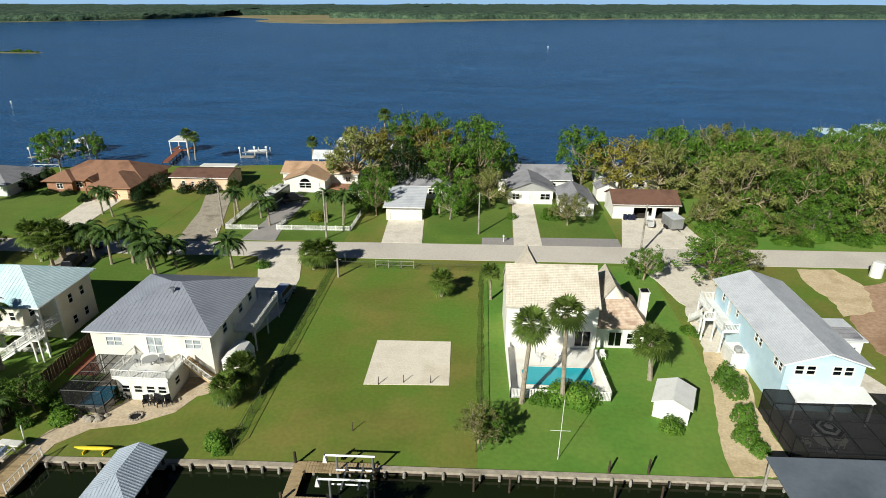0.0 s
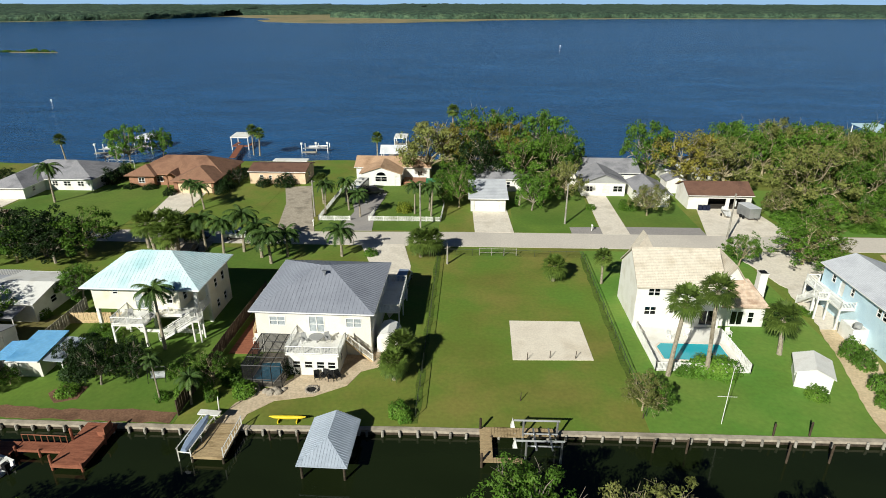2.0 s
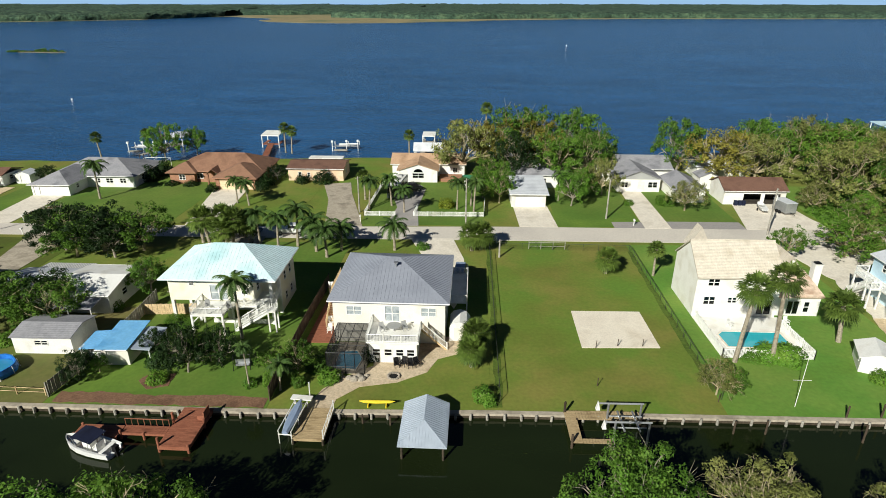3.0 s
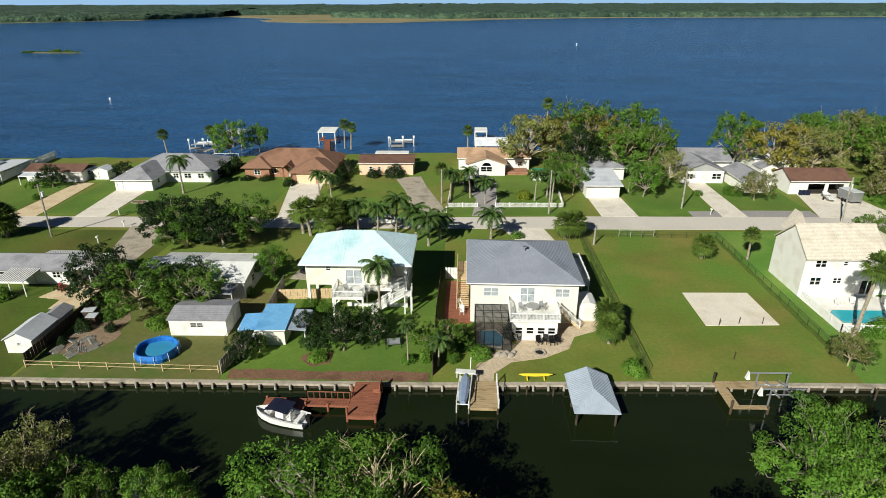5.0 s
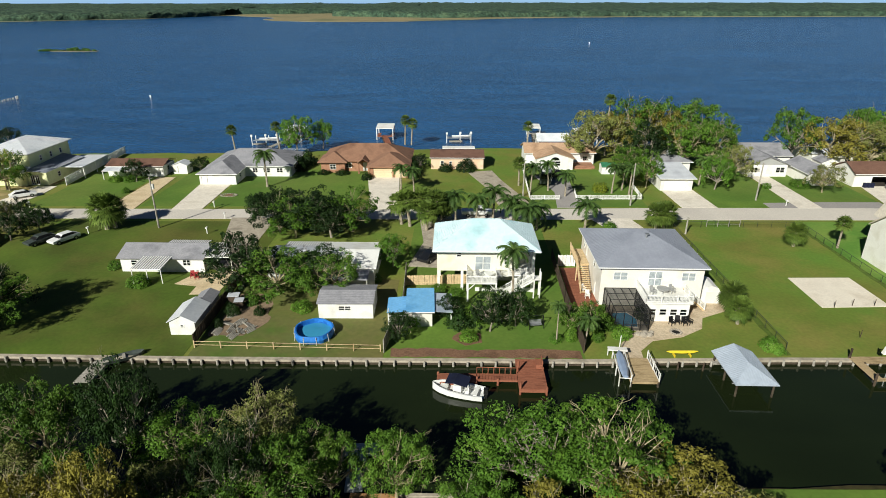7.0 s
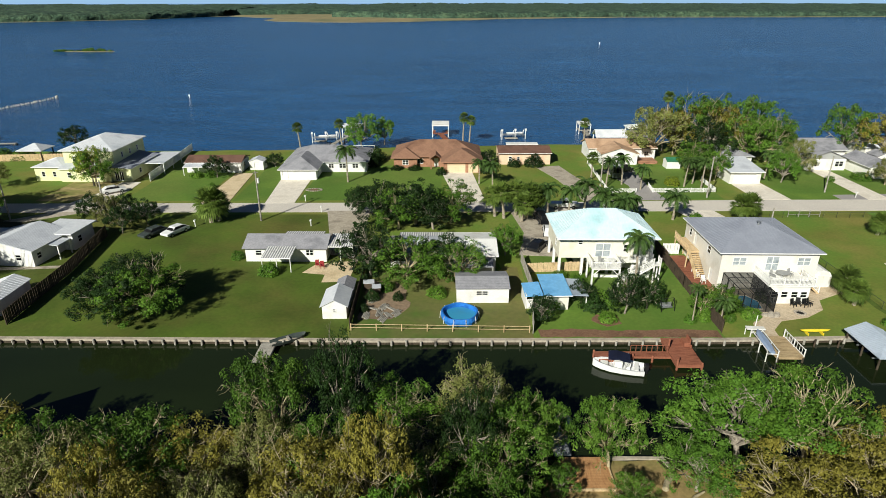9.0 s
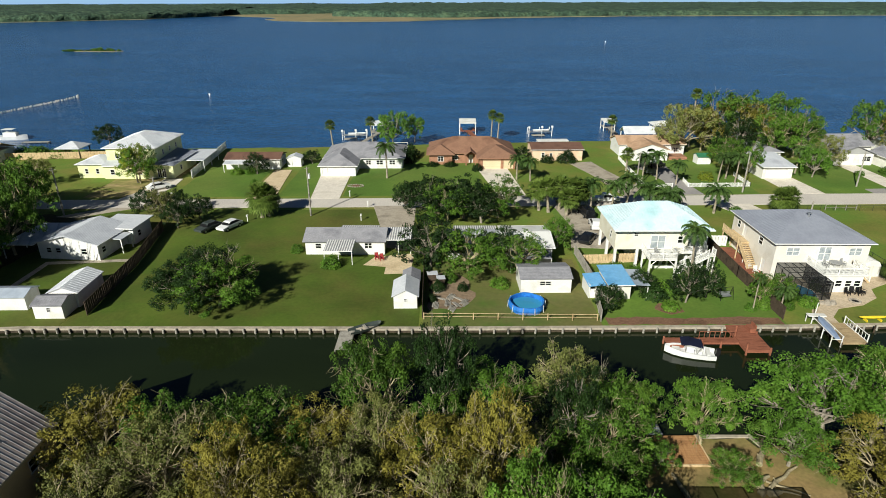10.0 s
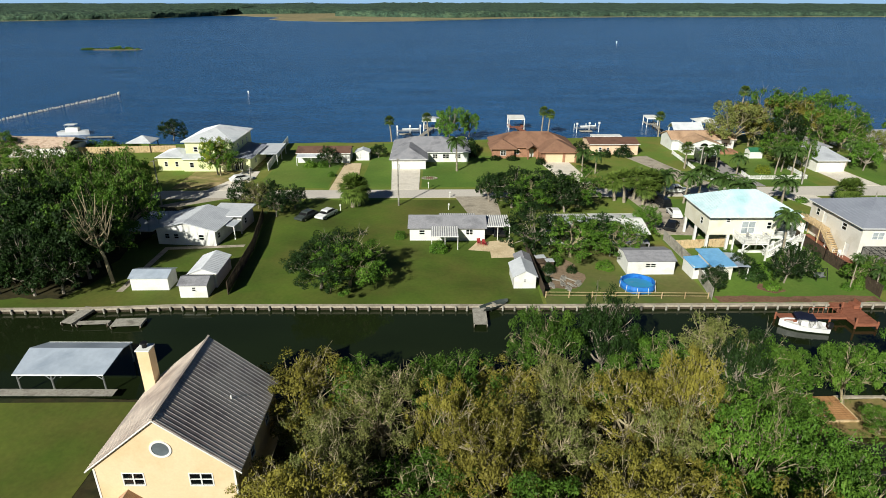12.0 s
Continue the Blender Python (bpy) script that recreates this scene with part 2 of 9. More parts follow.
ROOF_GREY = material("grey_metal_roof", ["9296a1", "979ba6", "8d919c"], 0.5, metal=0.1, big=0.25, fine=3.0, bump=0.04, spread=0.05)
ROOF_TEAL = material("faded_aqua_metal_roof", ["cbe2e5", "d8ebee", "b2d8dc"], 0.38, metal=0.1, big=0.22, fine=2.0, bump=0.04, spread=0.06)
ROOF_WHITE = material("white_metal_roof", ["d3d6da", "dfe1e3", "c6cacf"], 0.45, metal=0.15, big=0.25, fine=2.5, bump=0.05, spread=0.06)
ROOF_PALEGREY = material("pale_grey_shingle", ["c2c5cb", "cccfd4", "b8bbc2"], 0.85, big=0.3, fine=4.0, bump=0.25, spread=0.08, courses=0.07)
ROOF_SHINGLE = material("weathered_grey_shingle", ["8b8b90", "99989c", "7b7b80"], 0.9, big=0.35, fine=4.0, bump=0.3, spread=0.12, courses=0.07)
ROOF_SLATE = material("dark_blue_grey_membrane", ["5b636c", "666e77", "525a63"], 0.7, big=0.15, fine=3.0, bump=0.08, spread=0.06)
ROOF_TILE = material("tan_concrete_tile", ["c9bead", "d2c8b8", "bdb19e"], 0.85, big=0.35, fine=3.0, bump=0.6, spread=0.1, courses=0.13)
ROOF_PINK = material("mottled_pink_tile", ["bfa58f", "cbb5a0", "a88d78"], 0.85, big=0.8, fine=2.5, bump=0.6, spread=0.18, courses=0.13)
ROOF_TERRA = material("orange_brown_shingle", ["866350", "936f59", "765645"], 0.9, big=0.3, fine=4.0, bump=0.3, spread=0.12, courses=0.07)
ROOF_BROWN = material("brown_shingle", ["684c40", "745648", "5a4238"], 0.9, big=0.3, fine=4.0, bump=0.3, spread=0.12, courses=0.06)
ROOF_PEACH = material("peach_tan_shingle", ["b59274", "c2a082", "a48468"], 0.9, big=0.3, fine=4.0, bump=0.3, spread=0.12, courses=0.07)
ROOF_BLUE = material("sky_blue_metal_roof", ["70b0e0", "7dbbe7", "64a5d6"], 0.4, metal=0.1, big=0.4, fine=3.0, bump=0.04, spread=0.08)
ROOF_STEEL = material("pale_blue_steel_roof", ["a6b0bd", "b2bcc8", "9aa5b3"], 0.4, metal=0.1, big=0.3, fine=2.5, bump=0.04, spread=0.05)
ROOF_RUST = material("weathered_brown_grey_metal_roof", ["c4b5aa", "cfc2b6", "b0a096"], 0.45, metal=0.2, big=0.3, fine=2.0, bump=0.05, spread=0.12, patch="6e6264", patch_scale=0.2, patch_most=0.7)
WOOD_TAN = material("weathered_tan_deck", ["a08a68", "ae9874", "8a7656"], 0.85, big=0.6, fine=5.0, bump=0.3, spread=0.2, stretch=(1, 4, 1))
WOOD_ORANGE = material("orange_tan_deck", ["a5794f", "b08459", "946a44"], 0.85, big=0.6, fine=5.0, bump=0.3, spread=0.15, stretch=(4, 1, 1))
WOOD_RED = material("red_stained_deck", ["84503c", "925c46", "744533"], 0.8, big=0.6, fine=5.0, bump=0.3, spread=0.18, stretch=(1, 4, 1))
WOOD_GREY = material("grey_weathered_timber", ["8f8a80", "a29d92", "78736a"], 0.9, big=0.8, fine=6.0, bump=0.3, spread=0.2)
WOOD_SILVER = material("silvered_dock_board", ["a2a5ac", "b4b7bd", "8b8e96"], 0.8, big=0.8, fine=6.0, bump=0.3, spread=0.18)
WOOD_PALE = material("pale_pine_fence", ["bfa67f", "cdb48c", "a98f69"], 0.85, big=0.8, fine=6.0, bump=0.3, spread=0.18)
WOOD_BROWN = material("brown_fence_board", ["43382d", "4e4236", "362d24"], 0.9, big=0.8, fine=6.0, bump=0.3, spread=0.2)
PILE = material("dark_wet_pile", ["3d352a", "4b4236", "2e281f"], 0.9, big=1.0, fine=6.0, bump=0.4, spread=0.25)
BARK = material("grey_oak_bark", ["7d7568", "958c7e", "625a4e"], 0.95, big=1.0, fine=6.0, bump=0.5, spread=0.25)
BARK_PALE = material("bleached_limb", ["8f8468", "a4987a", "766c54"], 0.95, big=1.0, fine=6.0, bump=0.4, spread=0.2)
PALM_TRUNK = material("grey_palm_trunk", ["8d8270", "a09684", "756b5a"], 0.95, big=2.0, fine=8.0, bump=0.5, spread=0.2)
CHAINPOST = material("dull_green_fence_post", ["3a4034", "474d40"], 0.6, metal=0.2, big=1.0, fine=5.0, bump=0.05, spread=0.1)
METAL = material("galvanised_metal", ["a3a5a6", "b4b6b7"], 0.4, metal=0.7, big=1.0, fine=5.0, bump=0.05, spread=0.08)
DARKMETAL = material("dark_metal", ["1a1a1b", "252526"], 0.5, metal=0.3, big=1.0, fine=5.0, bump=0.05, spread=0.1)
RUBBER = material("black_rubber", ["121212", "1c1c1c"], 0.8, big=2.0, fine=8.0, bump=0.1, spread=0.1)
NAVY = material("navy_canvas", ["10152a", "181f38"], 0.8, big=1.0, fine=6.0, bump=0.1, spread=0.1)
BLUEPLASTIC = material("blue_vinyl", ["1f63b4", "2d78c8", "1a559e"], 0.5, big=0.8, fine=3.0, bump=0.1, spread=0.12)
YELLOW = material("yellow_plastic", ["d9bd28", "e3c93a"], 0.4, big=1.0, fine=5.0, bump=0.02, spread=0.05)
REDPAINT = material("dull_red_plastic", ["8d2b2f", "9c3a3a"], 0.5, big=1.0, fine=5.0, bump=0.02, spread=0.06)
GREENROOF = material("green_shed_roof", ["2f6a4c", "3a7858"], 0.6, big=1.0, fine=5.0, bump=0.1, spread=0.1)
STONE = material("grey_round_stones", ["8d8478", "a39a8c", "756c60"], 0.9, big=1.0, fine=4.0, bump=0.3, spread=0.25)
CARPAINT_WHITE = material("white_car_paint", ["dcdcda", "e4e4e2"], 0.25, big=1.0, fine=5.0, bump=0.0, spread=0.02, spec=0.6)
CARPAINT_BLACK = material("black_car_paint", ["16171a", "1e2024"], 0.2, big=1.0, fine=5.0, bump=0.0, spread=0.05, spec=0.6)
CARPAINT_GREY = material("dark_green_grey_car_paint", ["3c4340", "474e4a"], 0.25, big=1.0, fine=5.0, bump=0.0, spread=0.05, spec=0.6)
CARPAINT_BLUE = material("silver_blue_car_paint", ["7f8fa8", "8c9bb2"], 0.25, big=1.0, fine=5.0, bump=0.0, spread=0.05, spec=0.6)
GLASS = glass_material("window_glass", "20282c")
BLIND = material("pale_blinds_behind_glass", ["8f979b", "a3aaad", "7f888c"], 0.15, big=0.8, fine=5.0, bump=0.0, spread=0.1, spec=0.6)
SCREEN = screen_material("black_screen_mesh")
SCREEN_DENSE = screen_material("dense_black_screen_mesh", 0.8)

LEAF_OAK = leaf_material("live_oak_leaves", ["2e4a13", "517422", "7a9639"])
LEAF_BRIGHT = leaf_material("bright_oak_leaves", ["395718", "577e27", "819c43"])
LEAF_BROWN = leaf_material("tawny_oak_leaves", ["54521e", "807a30", "a69c4e"])
LEAF_GREY = leaf_material("grey_green_leaves", ["525a2a", "757b40", "9c995c"])
LEAF_DARK = leaf_material("dark_evergreen_leaves", ["14240b", "223a12", "38531d"])
LEAF_PALM = leaf_material("palm_fronds", ["35491a", "576b29", "7f9144"], 0.15)
LEAF_QUEEN = leaf_material("dark_feather_fronds", ["263a18", "415a27", "647a3b"], 0.15)
LEAF_YELLOW = leaf_material("yellow_green_leaves", ["5b6a1c", "86942c", "a3aa45"])

# ---------------------------------------------------------------- mesh helpers
class Shape:
    """Collects vertices and faces for one mesh."""

    def __init__(self):
        self.v, self.f = [], []

    def add(self, verts, faces):
        k = len(self.v)
        self.v += [tuple(p) for p in verts]
        self.f += [tuple(i + k for i in q) for q in faces]
        return self

    def box(self, x0, y0, z0, x1, y1, z1):
        x0, x1, y0, y1, z0, z1 = min(x0, x1), max(x0, x1), min(y0, y1), max(y0, y1), min(z0, z1), max(z0, z1)
        return self.add([(x, y, z) for z in (z0, z1) for y in (y0, y1) for x in (x0, x1)],
                        [(0, 2, 3, 1), (4, 5, 7, 6), (0, 1, 5, 4), (2, 6, 7, 3), (0, 4, 6, 2), (1, 3, 7, 5)])

    def prism(self, poly, z0, z1):
        n = len(poly)
        return self.add([(x, y, z0) for x, y in poly] + [(x, y, z1) for x, y in poly],
                        [tuple(range(n - 1, -1, -1)), tuple(range(n, 2 * n))] + [(i, (i + 1) % n, n + (i + 1) % n, n + i) for i in range(n)])

    def slab(self, poly, t):
        """A sloping sheet: the polygon and the same polygon t lower."""
        n = len(poly)
        return self.add([tuple(p) for p in poly] + [(p[0], p[1], p[2] - t) for p in poly],
                        [tuple(range(n)), tuple(range(2 * n - 1, n - 1, -1))] + [(i, n + i, n + (i + 1) % n, (i + 1) % n) for i in range(n)])

    def tube(self, pts, radii, sides=6):
        """A tapered tube along points."""
        pts = [Vector(p) for p in pts]
        k = len(self.v)
        for i, p in enumerate(pts):
            d = (pts[min(i + 1, len(pts) - 1)] - pts[max(i - 1, 0)])
            if d.length < 1e-6:
                d = Vector((0, 0, 1))
            d.normalize()
            a = d.cross(Vector((0.3, 1, 0.2))).normalized()
            b = d.cross(a)
            for s in range(sides):
                w = 2 * pi * s / sides
                self.v.append(tuple(p + radii[i] * (cos(w) * a + sin(w) * b)))
        for i in range(len(pts) - 1):
            for s in range(sides):
                q = k + i * sides
                self.f.append((q + s, q + (s + 1) % sides, q + sides + (s + 1) % sides, q + sides + s))
        self.f.append(tuple(k + s for s in range(sides - 1, -1, -1)))
        self.f.append(tuple(k + (len(pts) - 1) * sides + s for s in range(sides)))
        return self

    def bar(self, a, b, w):
        """A square bar from a to b."""
        return self.tube([a, b], [w * 0.7, w * 0.7], 4)

    def mesh(self, name, mat):
        me = bpy.data.meshes.new(name)
        me.from_pydata(self.v, [], self.f)
        if name in ("roof", "wall", "front_deck", "side_deck", "stair", "gutter"):
            bm = bmesh.new()
            bm.from_mesh(me)
            bmesh.ops.remove_doubles(bm, verts=bm.verts, dist=0.002)
            bm.to_mesh(me)
            bm.free()
        me.materials.append(mat)
        me.update()
        return me


def part(name, shape, mat, parent=None, label=""):
    me = shape.mesh(name, mat) if isinstance(shape, Shape) else shape
    ob = new(name, me)
    if parent is not None:
        ob.parent = parent
    if label:
        ob["label"] = label
    return ob


def empty(name, x, y, z=0.0, rz=0.0, label="", category="", group=""):
    ob = new(name)
    ob.empty_display_size = 0.3
    ob.matrix_basis = pose(x, y, z, 0, 0, rz)
    return tagged(ob, label, category, group)


def soften(ob, width, segments=2):
    """Rounded edges."""
    md = ob.modifiers.new("bevel", "BEVEL")
    md.width, md.segments, md.limit_method = width, segments, "ANGLE"
    return ob

# ---------------------------------------------------------------- land and water
def along(x, y0, slope=0.0262):
    """y of a line that runs with the road: y0 at x = 0."""
    return y0 + slope * x


def sheet(name, poly, z, mat, label, category, thick=0.25, kind="structure"):
    ob = part(name, Shape().prism(poly, z - thick, z), mat)
    return tagged(ob, label, category, kind=kind)


WATER = -0.6
big = Shape().add([(-4900, -900, -3.2), (4900, -900, -3.2), (4900, 4900, -3.2), (-4900, 4900, -3.2)], [(0, 1, 2, 3)])
tagged(part("ground", big, BED), "dark muddy bed under canal and lake", "ground", kind="structure")
tagged(part("water", Shape().add([(-4900, 60, WATER), (4900, 60, WATER), (4900, 4900, WATER), (-4900, 4900, WATER)], [(0, 1, 2, 3)]), LAKE), "wide blue lake with small ripples", "lake", kind="structure")
tagged(part("water", Shape().add([(-900, -300, -0.45), (900, -300, -0.45), (900, 60, -0.45), (-900, 60, -0.45)], [(0, 1, 2, 3)]), CANAL), "dark green still canal water", "canal", kind="structure")


def wobble(points, amount, step, seed):
    """A polyline with small bends."""
    rng = random.Random(seed)
    out = []
    for (xa, ya), (xb, yb) in zip(points, points[1:]):
        n = max(1, int(math.hypot(xb - xa, yb - ya) / step))
        for i in range(n):
            out.append((xa + (xb - xa) * i / n + rng.uniform(-1, 1) * amount, ya + (yb - ya) * i / n + rng.uniform(-1, 1) * amount))
    out.append(points[-1])
    return out


SEAWALL = [(-320, 33.0), (-150, 36.0), (-138.5, 36.9), (-89, 37.2), (-46, 38.0), (-24, 39.0), (60, 41.0), (300, 47.0)]
LAKESHORE = [(300, 148.0), (110, 148.0), (60, 146.0), (6, 143.6), (-44, 139.0), (-80, 135.4), (-110, 131.6), (-135, 130.0), (-184, 127.5), (-320, 124.0)]
strip = SEAWALL + wobble(LAKESHORE, 0.7, 6, 3)
sheet("ground", strip, 0.0, GRASS_OLIVE, "olive lawn ground of the strip between canal and lake", "ground", 2.5)
NEARBANK = wobble([(-320, 17.0), (-150, 18.0), (-70, 18.4), (-52, 18.6), (-38, 20.3), (60, 23.0), (300, 28.0)], 0.25, 5, 5)
sheet("ground", NEARBANK + [(300, -260), (-320, -260)], -0.1, WILD, "scrubby ground of the near canal bank", "ground", 2.5)

# lawns, lot by lot
def lawn(poly, mat, label, z=0.02):
    return sheet("lawn", poly, z, mat, label, "lawn", 0.02, "structure")


lawn([(-0.7, 40.0), (24.5, 40.7), (24.5, 84.2), (-0.7, 83.6)], GRASS_GREEN, "bright mown lawn beside the pool house")
lawn([(-68.0, 38.1), (-46.0, 38.6), (-46.0, 81.6), (-68.0, 81.2)], GRASS_LUSH, "shaded green lawn below the stilt house")
lawn([(-45.9, 38.6), (-23.8, 39.6), (-24.0, 81.0), (-45.9, 81.6)], GRASS_OLIVE, "olive lawn round the hip-roofed house")
lawn([(-134.5, 37.5), (-91.0, 37.7), (-91.0, 81.0), (-134.5, 79.9)], GRASS_DEEP, "open mown lawn by the long low cottage")
lawn([(-90.5, 37.8), (-68.6, 38.1), (-68.6, 58.0), (-90.5, 58.0)], GRASS_DRY, "patchy dry lawn with bare earth")
for (x0, x1, mat, lab) in ((-160, -146.5, GRASS_SANDY, "thin sandy lawn before the yellow house"), (-143, -128, GRASS_LUSH, "green lawn behind the road"), (-121.5, -115.0, GRASS_LUSH, "green lawn behind the road"),
                           (-108.5, -80.5, GRASS_LUSH, "lush lawn between the ranch houses"), (-72.0, -58.5, GRASS_OLIVE, "olive lawn sloping to the road"), (-46.0, -24.0, GRASS_LUSH, "lush fenced front lawn"),
                           (-10.8, 4.4, GRASS_LUSH, "green front lawn"), (9.4, 22.2, GRASS_LUSH, "green front lawn"), (37.5, 140, GRASS_GREEN, "bright verge before the woods")):
    lawn([(x0, along(x0, 91.6)), (x1, along(x1, 91.6)), (x1, along(x1, 118)), (x0, along(x0, 118))], mat, lab)
lawn(wobble([(-23.3, 40.0), (-22.6, 40.0), (-22.9, 80.6), (-23.7, 80.6), (-23.3, 40.0)], 0.12, 1.2, 51)[:-1], GRASS_UNCUT, "darker strip of uncut grass along the fence", 0.03)
lawn(wobble([(-1.0, 44.0), (-0.2, 44.0), (-0.4, 80.6), (-1.1, 80.6), (-1.0, 44.0)], 0.12, 1.2, 52)[:-1], GRASS_UNCUT, "darker strip of uncut grass along the fence", 0.03)
lawn(wobble([(-72.5, 7.0), (-52.0, 6.4), (-52.5, 14.6), (-58.0, 17.4), (-60.0, 17.3), (-60.4, 18.3), (-69.5, 18.2), (-71.0, 14.0), (-72.5, 7.0)], 0.2, 1.2, 31)[:-1], YARD, "tan sandy yard on the near bank", -0.07)
lawn([(-40.0, 2.0), (-15.0, 2.0), (-15.0, 20.6), (-39.5, 20.0)], GRASS_LUSH, "green bank edge", -0.07)
lawn([(-200.0, -20.0), (-133.5, -20.0), (-133.5, 17.6), (-200.0, 16.8)], GRASS_DEEP, "olive lawn by the boat shelter", -0.07)

# road, drives and bare ground
road = [(-400, along(-400, 84.7)), (400, along(400, 84.7)), (400, along(400, 91.4)), (-20, along(-20, 91.2)), (-60, along(-60, 90.0)), (-400, along(-400, 90.0))]
sheet("road", road, 0.05, ASPHALT, "pale worn asphalt lane", "road", 0.05)


def drive(poly, mat, label, z=0.07):
    return sheet("driveway", poly, z, mat, label, "driveway", 0.07)


drive([(4.5, 91.3), (9.2, 91.4), (9.2, 113), (5.0, 113)], CONCRETE, "pale concrete driveway")
drive([(-0.8, 91.2), (4.5, 91.3), (4.6, 94.6), (-0.8, 94.2)], ASPHALT_GREY, "grey asphalt apron")
drive([(9.2, 91.4), (22.3, 91.8), (22.3, 95.4), (9.2, 95.0)], ASPHALT_GREY, "grey asphalt apron", 0.065)
drive([(22.3, 91.8), (38.0, 91.8), (36.4, 98.0), (35.6, 107), (25.4, 107)], CONCRETE, "broad pale concrete forecourt")
drive([(-17.6, 90.8), (-10.8, 91.0), (-11.6, 103), (-18.2, 103)], CONCRETE, "sunlit concrete driveway")
drive([(-41.5, 90.2), (-35.6, 90.3), (-36.6, 100), (-36.0, 112), (-43.5, 112), (-40.6, 100)], ASPHALT_GREY, "dark asphalt driveway behind the gate")
drive([(-52.2, 89.0), (-45.5, 89.2), (-48.0, 98), (-51.0, 108), (-52.8, 116), (-58.4, 114.5), (-55.0, 104)], CONCRETE_DARK, "weathered concrete driveway")
drive([(-77.2, 88.2), (-71.6, 88.4), (-73.6, 109.5), (-80.6, 109.5)], CONCRETE, "pale concrete driveway")
drive([(-114.6, 86.8), (-108.9, 87.0), (-109.2, 103.3), (-115.8, 103.3)], CONCRETE, "pale concrete driveway")
drive([(-127.4, 86.6), (-121.8, 86.7), (-123.4, 108), (-127.2, 108)], SANDPATH, "sandy driveway")
drive([(-152.5, 86.0), (-146.2, 86.2), (-145.0, 95), (-145.5, 100.6), (-149.5, 100.6), (-149.8, 94)], CONCRETE, "pale concrete driveway")
drive([(-158.5, 76.0), (-154.5, 75.6), (-146.0, 81.2), (-152.0, 81.0)], CONCRETE_DARK, "grey driveway to the white cottage")
drive([(-36.4, 84.3), (-29.2, 84.5), (-27.2, 76.0), (-26.6, 66.0), (-28.2, 60.0), (-32.5, 70.0), (-33.4, 76)], CONCRETE, "pale curved driveway beside the hip-roofed house")
drive([(-101.6, 82.6), (-93.5, 82.8), (-93.2, 62.0), (-97.0, 62.0)], CONCRETE_DARK, "grey driveway to the carport")
drive([(-67.4, 83.4), (-61.0, 83.6), (-60.2, 72.0), (-61.0, 62.0), (-67.8, 62.5), (-66.0, 72.0)], CONCRETE_DARK, "concrete driveway with parked cars")
drive(wobble([(24.6, 85.0), (37.5, 85.4), (38.0, 80.0), (33.0, 76.0), (29.0, 66.0), (28.6, 60.6), (25.2, 60.6), (26.0, 64.3), (25.8, 69.4), (26.6, 71.8), (25.6, 74.2), (25.0, 78.0), (24.0, 81.5), (24.6, 85.0)], 0.14, 0.9, 21)[:-1], CONCRETE, "sandy concrete driveway of the long blue house")
sheet("path", wobble([(25.0, 60.6), (28.6, 60.6), (28.4, 56.0), (27.1, 50.4), (27.0, 46.0), (27.0, 41.0), (21.2, 40.9), (21.6, 45.0), (22.9, 50.1), (24.1, 54.7), (24.8, 59.1), (25.0, 60.6)], 0.12, 0.8, 22)[:-1], 0.06, SANDPATH, "tan shell path along the blue house", "path", 0.06)
sheet("ground", wobble([(48.6, 74.0), (51.0, 79.0), (58.0, 81.4), (90.0, 82.0), (90.0, 50.0), (46.5, 50.0), (45.8, 62.0), (46.6, 70.0), (48.6, 74.0)], 0.4, 1.4, 23)[:-1], 0.03, EARTH, "bare red-brown earth lot", "bare earth", 0.03)
sheet("path", wobble([(46.9, 84.8), (52.5, 85.2), (54.0, 79.6), (51.0, 72.0), (46.4, 70.5), (46.8, 76.0), (46.0, 80.0), (46.9, 84.8)], 0.3, 1.0, 24)[:-1], 0.045, SANDPATH, "pale sandy track to the bare lot", "path", 0.045)
sheet("path", [(-147.9, 41.0), (-147.0, 41.0), (-147.0, 55.4), (-135.6, 56.6), (-135.6, 57.5), (-147.9, 56.3)], 0.05, CONCRETE_DARK, "narrow concrete footpath to the sheds", "path", 0.05)
sheet("path", [(37.4, 62.5), (39.8, 62.5), (44.0, 50.0), (41.0, 50.0)], 0.06, CONCRETE, "white concrete strip", "path", 0.06)
sheet("ground", wobble([(-67.8, 38.4), (-46.2, 38.7), (-46.2, 40.3), (-52.0, 40.5), (-58.0, 40.0), (-63.0, 40.3), (-67.8, 40.1), (-67.8, 38.4)], 0.16, 0.9, 33)[:-1], 0.05, MULCH, "strip of red mulch along the seawall", "mulch", 0.05)
sheet("ground", wobble([(-57.6, 43.8), (-57.4, 41.6), (-59.4, 40.9), (-61.0, 42.4), (-60.0, 44.0), (-57.6, 43.8)], 0.12, 0.6, 35)[:-1], 0.05, MULCH, "oval planting bed edged in the lawn", "flower bed", 0.05)
sheet("ground", wobble([(-89.9, 42.0), (-86.0, 42.4), (-83.6, 45.5), (-84.6, 50.0), (-86.0, 53.0), (-89.9, 53.0), (-89.9, 42.0)], 0.3, 1.0, 34)[:-1], 0.04, DIRT, "bare trodden earth by the sheds", "bare earth", 0.04)
sheet("path", [(-98.6, 58.6), (-92.6, 60.0), (-92.9, 52.8), (-96.6, 52.5), (-96.6, 55.0), (-100.0, 55.6)], 0.05, SANDPATH, "pale paved patio behind the long cottage", "patio", 0.05)
sheet("sand_court", [(-13.0, 51.5), (-3.9, 52.0), (-4.2, 60.6), (-13.0, 60.3)], 0.06, SAND, "white sand court cut into the lawn", "sand court", 0.06)
tagged(bpy.data.objects["sand_court"], kind="structure")

